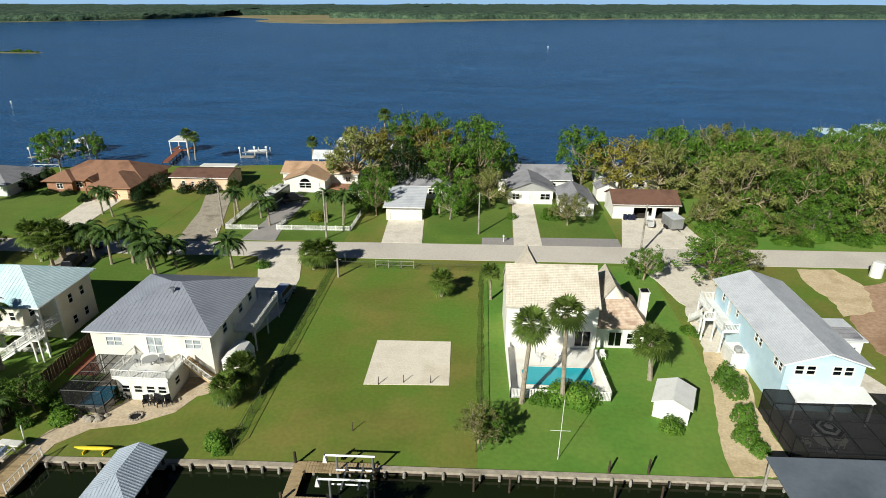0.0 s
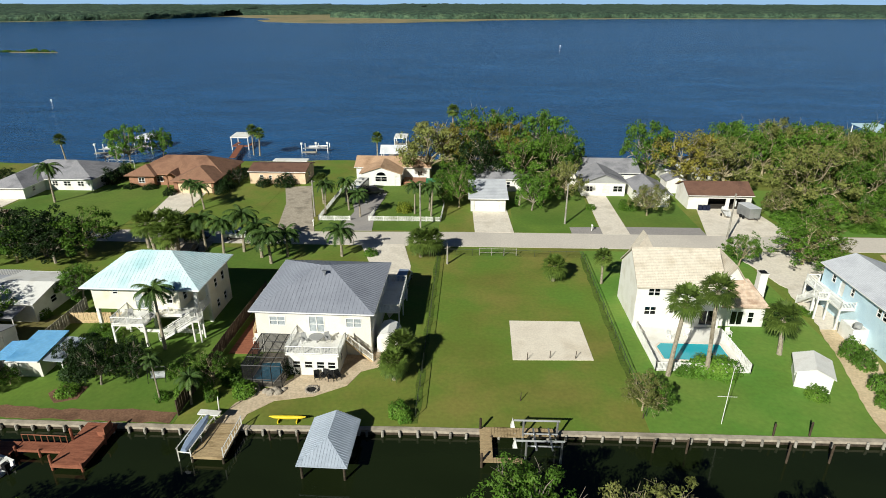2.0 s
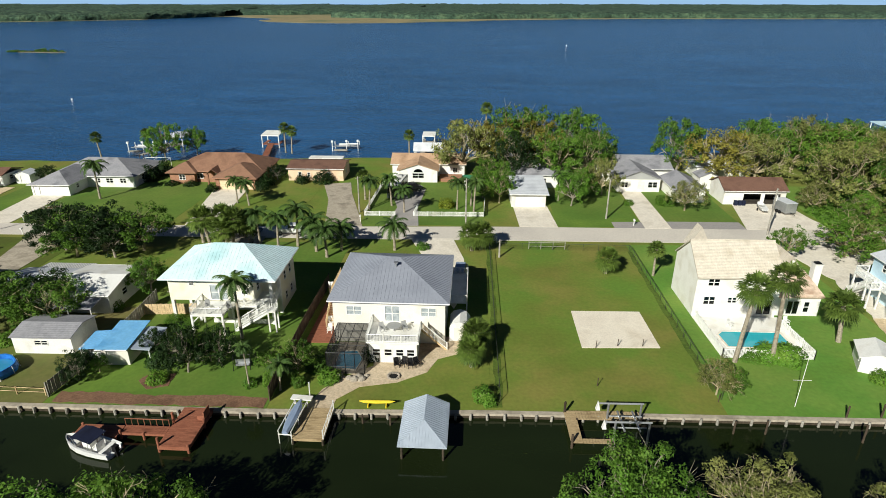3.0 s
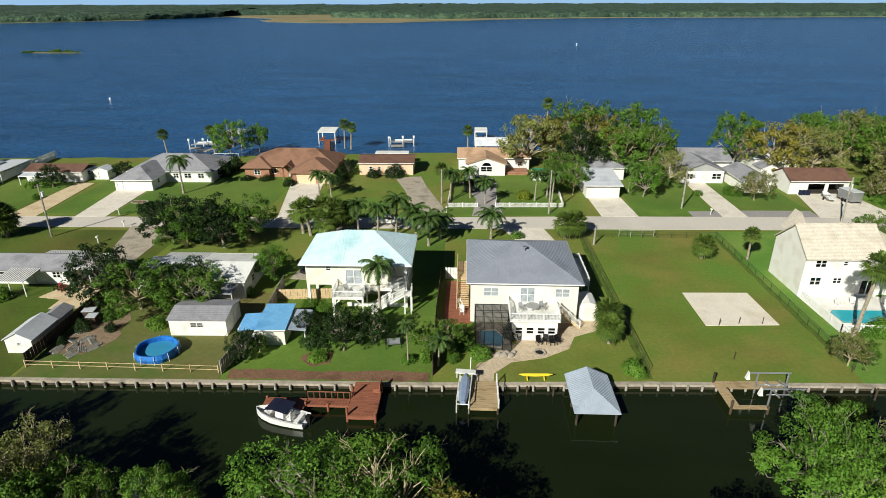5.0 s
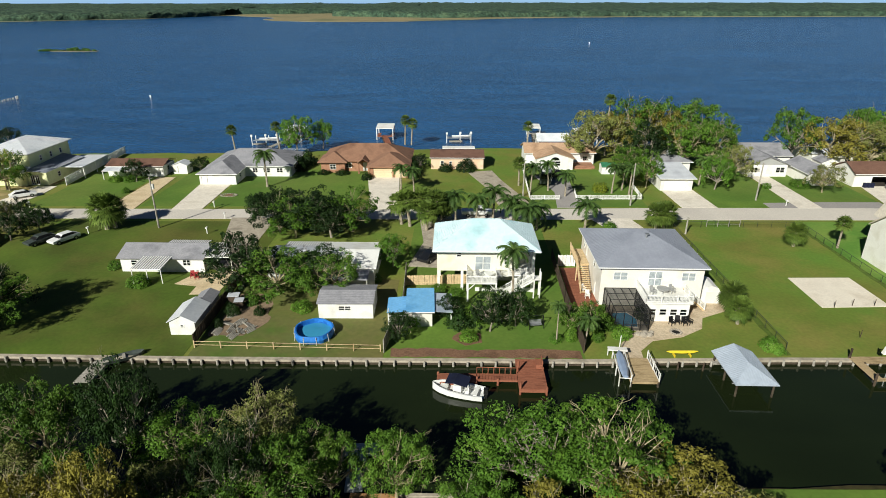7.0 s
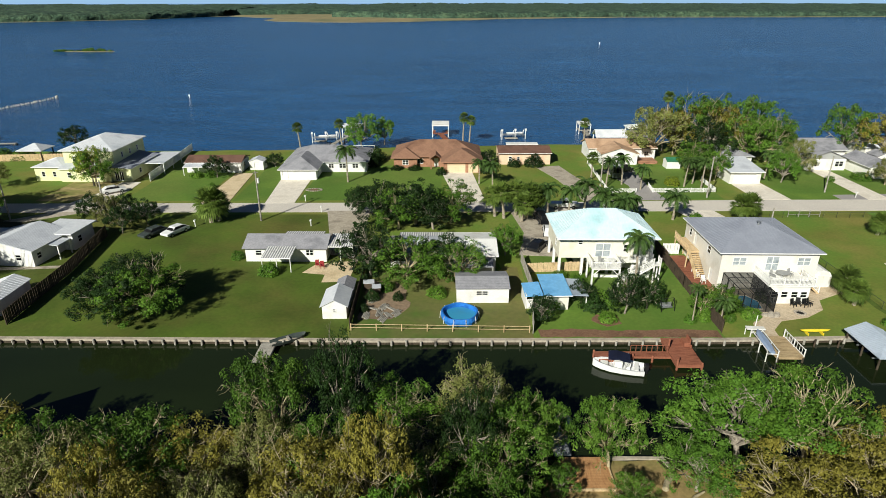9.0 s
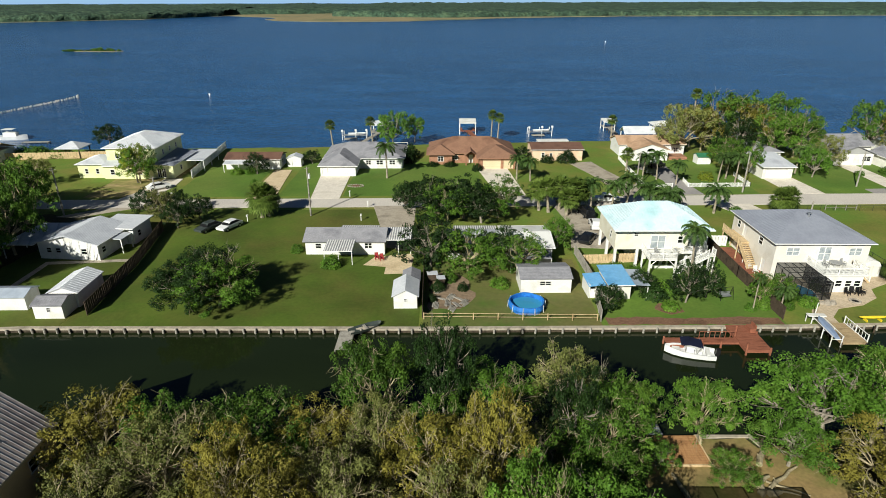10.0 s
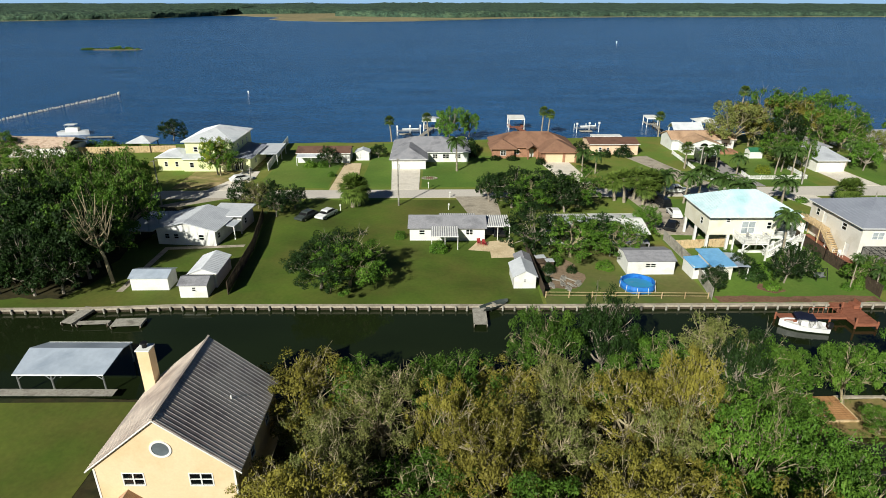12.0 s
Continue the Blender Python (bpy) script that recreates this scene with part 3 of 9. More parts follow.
# patio and winding path of the hip-roofed house
patio = [(-42.4, 38.2), (-39.6, 38.4), (-39.4, 40.4), (-37.4, 42.6), (-33.6, 43.6), (-30.6, 45.6), (-29.6, 48.2), (-25.4, 50.4), (-25.4, 53.0), (-29.0, 53.0), (-37.4, 52.5), (-36.6, 46.5), (-39.6, 44.0), (-41.2, 42.0)]
sheet("patio", patio, 0.06, PAVING, "tan paved path and patio round the fire pit", "patio", 0.06)
sheet("patio", [(-45.4, 50.8), (-41.9, 50.9), (-42.2, 62.8), (-45.2, 62.6)], 0.08, WOOD_RED, "red-brown paved side yard", "patio", 0.08)

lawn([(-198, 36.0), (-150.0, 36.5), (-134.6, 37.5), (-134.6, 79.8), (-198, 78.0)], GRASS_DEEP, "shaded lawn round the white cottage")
# the grove's shade is painted on the ground as a dark scrub-coloured sheet
sheet("ground", wobble([(-198, 38.9), (-154.0, 39.2), (-152.0, 46.0), (-153.6, 54.0), (-152.0, 62.0), (-153.4, 70.0), (-151.0, 77.0), (-198, 77.0), (-198, 38.9)], 0.6, 1.8, 61)[:-1], 0.03, WILD, "dark scrub sheet standing in for tree shade", "leaf litter", 0.03)

# far bank
far = wobble([(-4900, 700), (-1500, 800), (-900, 930), (-760, 1010), (-640, 1130), (-560, 1330), (-430, 1230), (-390, 1045), (-313, 1004), (-150, 1030), (-46, 1130), (60, 1230), (286, 1320), (900, 1400), (2000, 1500), (4900, 1700)], 12, 60, 8)
sheet("ground", far + [(4900, 3000), (-4900, 1900)], -0.2, MARSH, "tan marsh along the far shore", "far shore", 1.2)


def woods(name, edge, depth_rows, seed, label):
    """A bumpy canopy that rises from an edge line and runs to the horizon."""
    rng = np.random.default_rng(seed)
    pts = []
    for (xa, ya), (xb, yb) in zip(edge, edge[1:]):
        n = max(1, int(math.hypot(xb - xa, yb - ya) / 9))
        for i in range(n):
            pts.append((xa + (xb - xa) * i / n, ya + (yb - ya) * i / n))
    pts = np.array(pts)
    verts, nx = [], len(pts)
    for j, (d, z) in enumerate(depth_rows):
        y = pts[:, 1] + d + rng.uniform(-3, 3, nx) * (j > 0)
        x = pts[:, 0] * (1 + d / 9000) + rng.uniform(-3, 3, nx)
        zz = np.where(z <= 0, z, z + rng.normal(0, 1.0, nx) + 1.0 * np.sin(pts[:, 0] / 37.0 + j))
        verts.append(np.stack([x, y, zz], 1))
    verts = np.concatenate(verts)
    rows = len(depth_rows)
    i = np.arange(nx - 1)
    faces = np.concatenate([np.stack([j * nx + i, j * nx + i + 1, (j + 1) * nx + i + 1, (j + 1) * nx + i], 1) for j in range(rows - 1)])
    me = bpy.data.meshes.new(name)
    me.from_pydata(verts.tolist(), [], faces.tolist())
    me.materials.append(LEAF_FAR)
    me.polygons.foreach_set("use_smooth", [True] * len(me.polygons))
    return tagged(part(name, me, None), label, "woods", kind="stuff")


# a little blue-grey distance haze is mixed into these canopy colours
LEAF_FAR = material("far_canopy", ["2a3d30", "374d3c", "4a5e46"], 0.95, big=0.05, fine=0.2, bump=0.9, bump_scale=3.0, spread=0.5)
ROWS_IN = [(0, -0.2), (2, 6), (8, 9), (18, 10), (30, 11), (45, 10), (65, 12), (90, 11), (120, 12), (160, 12), (210, 13), (280, 12), (370, 13), (480, 13), (620, 13), (800, 13), (1050, 13), (1400, 13), (1850, 13), (2400, 13), (3000, 13)]
woods("woods", [(-4800, 708), (-1500, 808), (-900, 938), (-760, 1016), (-640, 1138), (-565, 1345)], ROWS_IN[:-3], 1, "dark far woods along the lake")
woods("woods", [(-600, 1420), (-440, 1500), (-330, 1560), (-180, 1560)], ROWS_IN[:-4], 2, "dark far woods behind the marsh")
woods("woods", [(-330, 1300), (-200, 1250), (-90, 1215), (60, 1280), (286, 1350), (900, 1430), (2000, 1530), (4800, 1720)], ROWS_IN[:-2], 3, "green far woods behind the marsh")

# band of pale sky low over the far woods
def sky_band():
    m = bpy.data.materials.new("pale_low_sky")
    m.use_nodes = True
    n, l = m.node_tree.nodes, m.node_tree.links
    e = n.new("ShaderNodeEmission")
    e.inputs["Color"].default_value, e.inputs["Strength"].default_value = (0.27, 0.45, 0.66, 1), 1.0
    l.new(e.outputs[0], n["Material Output"].inputs["Surface"])
    s = Shape()
    ring = [(-100 + 4400 * cos(a), 4400 * sin(a)) for a in np.linspace(0.02 * pi, 0.98 * pi, 49)]
    for (xa, ya), (xb, yb) in zip(ring, ring[1:]):
        s.add([(xa, ya, -90), (xb, yb, -90), (xb, yb, 160), (xa, ya, 160)], [(0, 1, 2, 3)])
    ob = part("backdrop", s, m)
    return tagged(ob, "pale blue sky low over the far shore", "sky", kind="structure")


sky_band()

# ---------------------------------------------------------------- seawall
def seawall():
    top = empty("seawall", -60, 38, 0, 0, "concrete-capped timber seawall along the canal", "seawall")
    top["kind"] = "structure"
    rng = random.Random(11)
    run = [p for p in SEAWALL]
    cap, face = Shape(), Shape()
    for (xa, ya), (xb, yb) in zip(run, run[1:]):
        d = Vector((xb - xa, yb - ya)).normalized()
        n = Vector((-d.y, d.x))
        a, b = Vector((xa, ya)), Vector((xb, yb))
        q = [a - n * 0.12, b - n * 0.12, b + n * 0.42, a + n * 0.42]
        cap.prism([(p.x + 60, p.y - 38) for p in q], -0.12, 0.14)
        q = [a - n * 0.06, b - n * 0.06, b - n * 0.002, a - n * 0.002]
        face.prism([(p.x + 60, p.y - 38) for p in q], -2.6, -0.12)
    part("cap", cap, CONCRETE_DARK, top, "stained concrete cap")
    part("face", face, PILE, top, "dark timber face")
    post = Shape().tube([(0, 0, -2.5), (0, 0, 0.02), (0, 0, 0.08)], [0.14, 0.13, 0.09], 7).mesh("piling", WOOD_GREY)
    x = -160.0
    while x < 34:
        for (xa, ya), (xb, yb) in zip(run, run[1:]):
            if xa <= x < xb:
                y = ya + (yb - ya) * (x - xa) / (xb - xa)
                ob = part("piling", post, None, top)
                ob.matrix_basis = pose(x + 60, y - 38 - 0.3, rng.uniform(0.0, 0.2), rng.uniform(-4, 4), rng.uniform(-4, 4), rng.uniform(0, 90))
        x += rng.uniform(1.45, 1.75)


seawall()

# ---------------------------------------------------------------- building helpers
ROT = 1.4


def wall_run(shape, axis, at, u0, u1, z0, z1, thick, holes):
    """A straight wall from u0 to u1 with rectangular holes; axis 'x': runs along x at y = at (thick goes to +), 'y': the other way."""
    cuts = sorted({u0, u1, *[h[0] for h in holes], *[h[1] for h in holes]})
    for a, b in zip(cuts, cuts[1:]):
        mid = (a + b) / 2
        stack = sorted((h[2], h[3]) for h in holes if h[0] < mid < h[1])
        z = z0
        for lo, hi in stack + [(z1, z1)]:
            if lo > z + 1e-4:
                if axis == "x":
                    shape.box(a, at, z, b, at + thick, lo)
                else:
                    shape.box(at, a, z, at + thick, b, lo)
            z = max(z, hi)


def window(parent, side, at, hole, frame_mat=None, kind="window"):
    """A framed opening: side S, N, W or E of a building."""
    u0, u1, z0, z1 = hole[:4]
    sgn = -1 if side in "SW" else 1
    flat = side in "SN"
    fm = frame_mat or WHITE
    sh = Shape()

    def bx(s, a, za, b, zb, d0, d1):
        lo, hi = sorted((at + sgn * d0, at + sgn * d1))
        if flat:
            s.box(a, lo, za, b, hi, zb)
        else:
            s.box(lo, a, za, hi, b, zb)

    w = 0.09
    bx(sh, u0, z0, u0 + w, z1, -0.12, 0.03)
    bx(sh, u1 - w, z0, u1, z1, -0.12, 0.03)
    bx(sh, u0 + w, z0, u1 - w, z0 + w, -0.12, 0.05)
    bx(sh, u0 + w, z1 - w, u1 - w, z1, -0.12, 0.03)
    pane_z = [(z0 + w, z1 - w)]
    if kind == "window":
        zm = (z0 + z1) / 2
        bx(sh, u0 + w, zm - 0.035, u1 - w, zm + 0.035, -0.1, 0.02)
    if kind in ("slide", "pair", "french", "blinds"):
        um = (u0 + u1) / 2
        bx(sh, um - 0.05, z0 + w, um + 0.05, z1 - w, -0.1, 0.02)
    if kind in ("pair", "blinds"):
        zm = (z0 + z1) / 2
        bx(sh, u0 + w, zm - 0.03, (u0 + u1) / 2 - 0.05, zm + 0.03, -0.1, 0.02)
        bx(sh, (u0 + u1) / 2 + 0.05, zm - 0.03, u1 - w, zm + 0.03, -0.1, 0.02)
    win = part("window" if kind != "slide" else "sliding_door", sh, fm, parent)
    pane = Shape()
    bx(pane, u0 + w, z0 + w, u1 - w, z1 - w, -0.07, -0.045)
    p = part("pane", pane, BLIND if kind == "blinds" else GLASS, win)
    p.visible_shadow = False
    return win


def panel_door(parent, side, at, hole, mat, rows=4, name="garage_door"):
    u0, u1, z0, z1 = hole[:4]
    sgn = -1 if side in "SW" else 1
    sh = Shape()
    h = (z1 - z0) / rows
    for r in range(rows):
        lo, hi = sorted((at - sgn * 0.16, at - sgn * 0.1))
        if side in "SN":
            sh.box(u0 + 0.02, lo, z0 + r * h + 0.012, u1 - 0.02, hi, z0 + (r + 1) * h - 0.012)
        else:
            sh.box(lo, u0 + 0.02, z0 + r * h + 0.012, hi, u1 - 0.02, z0 + (r + 1) * h - 0.012)
    return part(name, sh, mat, parent)


def block(parent, x0, y0, x1, y1, z0, z1, mat, holes=(), thick=0.2, floors=True, frame_mat=None, door_mat=None):
    """Four walls round a rectangle with windows and doors. holes: (side, u0, u1, z0, z1, kind), u in the parent's metres."""
    wall = Shape()
    by = {s: [h for h in holes if h[0] == s] for s in "SNWE"}
    for s in "SNWE":
        hs = [h[1:5] for h in by[s]]
        if s == "S":
            wall_run(wall, "x", y0, x0, x1, z0, z1, thick, hs)
        elif s == "N":
            wall_run(wall, "x", y1 - thick, x0, x1, z0, z1, thick, hs)
        elif s == "W":
            wall_run(wall, "y", x0, y0 + thick, y1 - thick, z0, z1, thick, hs)
        else:
            wall_run(wall, "y", x1 - thick, y0 + thick, y1 - thick, z0, z1, thick, hs)
    part("wall", wall, mat, parent)
    if floors:
        part("floor", Shape().box(x0 + thick, y0 + thick, z0 + 0.02, x1 - thick, y1 - thick, z0 + 0.12), INTERIOR, parent)
    at = {"S": y0, "N": y1, "W": x0, "E": x1}
    for h in holes:
        kind = h[5] if len(h) > 5 else "window"
        if kind == "open":
            continue
        if kind == "garage":
            panel_door(parent, h[0], at[h[0]], h[1:5], door_mat or WHITE)
        elif kind == "door":
            panel_door(parent, h[0], at[h[0]], h[1:5], door_mat or WHITE, 3, "door")
        else:
            window(parent, h[0], at[h[0]], h[1:5], frame_mat, kind)


def ribs(shape, poly, spacing, w=0.04, h=0.022):
    """Raised seams that run down a flat sloping polygon."""
    P = [Vector(p) for p in poly]
    n = (P[1] - P[0]).cross(P[2] - P[0]).normalized()
    if n.z < 0:
        n = -n
    dn = Vector((n.x, n.y, 0))
    if dn.length < 1e-4:
        dn = Vector((0, -1, 0))
    dn = (dn - n * dn.dot(n)).normalized()
    ac = n.cross(dn).normalized()
    us = [p.dot(ac) for p in P]
    u = min(us) + spacing * 0.5
    while u < max(us):
        hits = []
        for a, b in zip(P, P[1:] + P[:1]):
            ua, ub = a.dot(ac), b.dot(ac)
            if (ua - u) * (ub - u) < 0:
                hits.append(a + (b - a) * ((u - ua) / (ub - ua)))
        if len(hits) == 2 and (hits[0] - hits[1]).length > 0.15:
            a, b = hits
            o = ac * (w / 2)
            shape.add([a - o, a + o, b + o, b - o, a - o + n * h, a + o + n * h, b + o + n * h, b - o + n * h],
                      [(4, 5, 6, 7), (0, 1, 5, 4), (1, 2, 6, 5), (2, 3, 7, 6), (3, 0, 4, 7)])
        u += spacing


def roof(parent, faces, mat, t=0.16, seams=0.0, label="", fascia=None, seam_mat=None, seam_w=0.035, name="roof"):
    s = Shape()
    for f in faces:
        s.slab(f, t)
    ob = part(name, s, mat, parent, label)
    if seams:
        r = Shape()
        for f in faces:
            ribs(r, f, seams, seam_w)
        tagged(part("seams", r, seam_mat or mat, ob), kind="stuff")
    if fascia:
        lows = []
        for f in faces:
            for a, b in zip(f, list(f[1:]) + [f[0]]):
                lows.append((a, b))
        zmin = min(p[2] for f in faces for p in f)
        for a, b in lows:
            if abs(a[2] - zmin) < 0.02 and abs(b[2] - zmin) < 0.02:
                part("gutter", Shape().bar((a[0], a[1], a[2] - t * 0.45), (b[0], b[1], b[2] - t * 0.45), 0.11), fascia, ob)
    return ob


def hip(x0, y0, x1, y1, ze, zr, over=0.5, ridge=None):
    """Faces of a hip roof. ridge: (xa, ya, xb, yb) or by equal slopes."""
    x0, y0, x1, y1 = x0 - over, y0 - over, x1 + over, y1 + over
    if ridge is None:
        w, d = x1 - x0, y1 - y0
        m = min(w, d) / 2
        ridge = (x0 + m, (y0 + y1) / 2, x1 - m, (y0 + y1) / 2) if w >= d else ((x0 + x1) / 2, y0 + m, (x0 + x1) / 2, y1 - m)
    xa, ya, xb, yb = ridge
    A, B, C, D = (x0, y0, ze), (x1, y0, ze), (x1, y1, ze), (x0, y1, ze)
    R, S = (xa, ya, zr), (xb, yb, zr)
    if abs(xb - xa) + abs(yb - ya) < 0.05:
        return [[A, B, R], [B, C, R], [C, D, R], [D, A, R]]
    if abs(xb - xa) >= abs(yb - ya):
        return [[A, B, S, R], [B, C, S], [C, D, R, S], [D, A, R]]
    return [[A, B, R], [B, C, S, R], [C, D, S], [D, A, R, S]]


def gable(x0, y0, x1, y1, ze, zr, axis, over=0.4, end=0.3):
    """Faces of a gable roof; axis: the way the ridge runs."""
    if axis == "x":
        x0, x1, y0, y1 = x0 - end, x1 + end, y0 - over, y1 + over
        ym = (y0 + y1) / 2
        return [[(x0, y0, ze), (x1, y0, ze), (x1, ym, zr), (x0, ym, zr)], [(x1, y1, ze), (x0, y1, ze), (x0, ym, zr), (x1, ym, zr)]]
    x0, x1, y0, y1 = x0 - over, x1 + over, y0 - end, y1 + end
    xm = (x0 + x1) / 2
    return [[(x0, y1, ze), (x0, y0, ze), (xm, y0, zr), (xm, y1, zr)], [(x1, y0, ze), (x1, y1, ze), (xm, y1, zr), (xm, y0, zr)]]


def gable_end(parent, axis, at, u0, u1, ze, zr, mat, thick=0.2):
    um = (u0 + u1) / 2
    s = Shape()
    tri = [(u0, ze), (u1, ze), (um, zr)]
    if axis == "x":
        s.add([(u, at, z) for u, z in tri] + [(u, at + thick, z) for u, z in tri], [(0, 1, 2), (5, 4, 3), (0, 3, 4, 1), (1, 4, 5, 2), (2, 5, 3, 0)])
    else:
        s.add([(at, u, z) for u, z in tri] + [(at + thick, u, z) for u, z in tri], [(0, 2, 1), (3, 4, 5), (0, 1, 4, 3), (1, 2, 5, 4), (2, 0, 3, 5)])
    return part("gable", s, mat, parent)


def house(name, cx, cy, label, category="house", rz=ROT, group=""):
    return empty(name, cx, cy, 0, rz, label, category, group)


def railing(parent, a, b, h=0.95, mat=None, step=0.16, name="railing", z=0.0):
    """Posts, rails and balusters between two points of a deck."""
    mat = mat or WHITE
    s = Shape()
    A, B = Vector(a), Vector(b)
    L = (B - A).length
    for zz in (0.1, h - 0.04):
        s.bar(A + Vector((0, 0, zz)), B + Vector((0, 0, zz)), 0.07)
    n = max(2, int(L / step))
    for i in range(1, n):
        p = A + (B - A) * (i / n)
        s.bar(p + Vector((0, 0, 0.1)), p + Vector((0, 0, h - 0.04)), 0.035)
    m = max(1, round(L / 1.8))
    for i in range(m + 1):
        p = A + (B - A) * (i / m)
        s.bar(p, p + Vector((0, 0, h + 0.08)), 0.1)
    return part(name, s, mat, parent)

# ---------------------------------------------------------------- houses on the canal side
def hip_house():
    h = house("house", -35.45, 57.9, "two-storey cream stucco house with grey metal hip roof", rz=0)
    holes = [("S", -4.95, -3.1, 3.6, 4.8, "blinds"), ("S", -0.5, 1.3, 2.85, 4.95, "blinds"), ("S", 3.7, 5.5, 3.6, 4.8, "blinds"),
             ("E", -3.5, -2.3, 3.6, 4.8), ("E", 1.0, 2.2, 3.6, 4.8), ("E", 4.0, 5.2, 3.6, 4.8), ("W", -3.0, -1.8, 3.6, 4.8), ("W", 2.0, 3.0, 2.9, 4.9, "door"), ("W", 4.0, 5.0, 3.6, 4.8),
             ("E", 0.0, 5.0, 0.1, 2.3, "garage"), ("W", -4.6, -3.6, 0.1, 2.1, "door")]
    block(h, -6.5, -6.5, 6.5, 6.5, 0.0, 5.5, CREAM, holes)
    roof(h, hip(-6.5, -6.5, 6.5, 6.5, 5.6, 8.0, 0.5, (-0.5, 0.5, 0.5, 0.5)), ROOF_GREY, 0.18, 0.45, "grey standing-seam metal roof", WHITE)
    vent = Shape().tube([(0.3, -1.2, 7.4), (0.3, -1.2, 8.0)], [0.12, 0.12], 8).box(0.05, -1.45, 7.95, 0.55, -0.95, 8.05)
    part("vent", vent, METAL, h, "small roof vent")
    # sun room with a balcony on top
    sun_holes = [("S", u, u + 0.95, 0.9, 1.85, "window") for u in (-1.35, -0.05, 1.25, 2.45)] + [("E", -9.4, -8.4, 0.9, 1.9, "window")]
    block(h, -1.7, -10.7, 3.6, -6.52, 0.0, 2.6, WHITE, sun_holes)
    part("balcony", Shape().box(-1.95, -10.95, 2.6, 3.85, -6.52, 2.8), WHITE, h, "white balcony floor")
    railing(h, (-1.9, -10.9, 2.8), (3.8, -10.9, 2.8))
    railing(h, (-1.9, -10.9, 2.8), (-1.9, -6.6, 2.8))
    railing(h, (3.8, -10.9, 2.8), (3.8, -7.9, 2.8))
    # outside stair down the right side of the balcony
    st = Shape()
    st.slab([(3.85, -7.78, 2.75), (6.9, -7.78, 0.05), (6.9, -7.7, 0.05), (3.85, -7.7, 2.75)], 0.3)
    st.slab([(3.85, -6.7, 2.75), (6.9, -6.7, 0.05), (6.9, -6.62, 0.05), (3.85, -6.62, 2.75)], 0.3)
    stair = part("stair", st, WOOD_PALE, h, "pale timber stair")
    for i in range(15):
        part("step", Shape().box(3.9 + 0.2 * i, -7.75, 2.62 - 0.18 * i, 4.12 + 0.2 * i, -6.7, 2.68 - 0.18 * i), WOOD_PALE, stair)
    railing(stair, (3.9, -7.74, 2.7), (6.8, -7.74, 0.1), 0.9, WHITE)
    # store under a white curved roof
    sh = Shape()
    prof = [(7.0, 0.0), (9.4, 0.0), (9.4, 1.7), (9.0, 2.3), (8.2, 2.6), (7.4, 2.4), (7.0, 1.9)]
    sh.add([(x, -5.8, z) for x, z in prof] + [(x, -2.6, z) for x, z in prof], [tuple(range(7)), tuple(range(13, 6, -1))] + [(i, 7 + i, 7 + (i + 1) % 7, (i + 1) % 7) for i in range(7)])
    store = empty("garden_store", -35.45, 57.9, 0, 0, "white vinyl garden store with a curved roof", "shed")
    part("shell", sh, WHITE, store)
    part("door", Shape().box(7.5, -5.86, 0.1, 8.2, -5.81, 1.8).box(8.25, -5.86, 0.1, 8.95, -5.81, 1.8), CREAM, store)
    # timber stair and lattice gate on the west side
    wd = Shape().box(-8.3, 0.4, 2.6, -6.55, 5.8, 2.75)
    for y in (0.5, 5.6):
        for x in (-8.2, -6.7):
            wd.box(x - 0.07, y - 0.07, 0, x + 0.07, y + 0.07, 2.6)
    sd = part("side_deck", wd, WOOD_PALE, h, "golden timber side deck")
    for i in range(14):
        part("step", Shape().box(-8.2, -0.05 - 0.27 * i + 0.2, 2.5 - 0.18 * i, -6.7, 0.25 - 0.27 * i + 0.2, 2.57 - 0.18 * i), WOOD_PALE, sd)
    railing(sd, (-8.25, 0.4, 2.75), (-8.25, 5.8, 2.75), 1.0, WOOD_PALE, 0.14)
    railing(sd, (-8.25, 0.3, 2.6), (-8.25, -3.5, 0.1), 1.0, WOOD_PALE, 0.14)
    # east balcony over the parked van
    eb = Shape().box(6.52, -1.0, 2.5, 9.0, 7.2, 2.7)
    for y in (-0.9, 3.0, 7.0):
        eb.box(8.85, y - 0.08, 0, 9.0, y + 0.08, 2.5)
    e = part("east_balcony", eb, WHITE, h, "white side balcony on posts")
    railing(e, (8.95, -0.95, 2.7), (8.95, 7.15, 2.7))
    railing(e, (6.6, -0.95, 2.7), (8.95, -0.95, 2.7))
    railing(e, (6.6, 7.15, 2.7), (8.95, 7.15, 2.7))
    return h


hip_house()


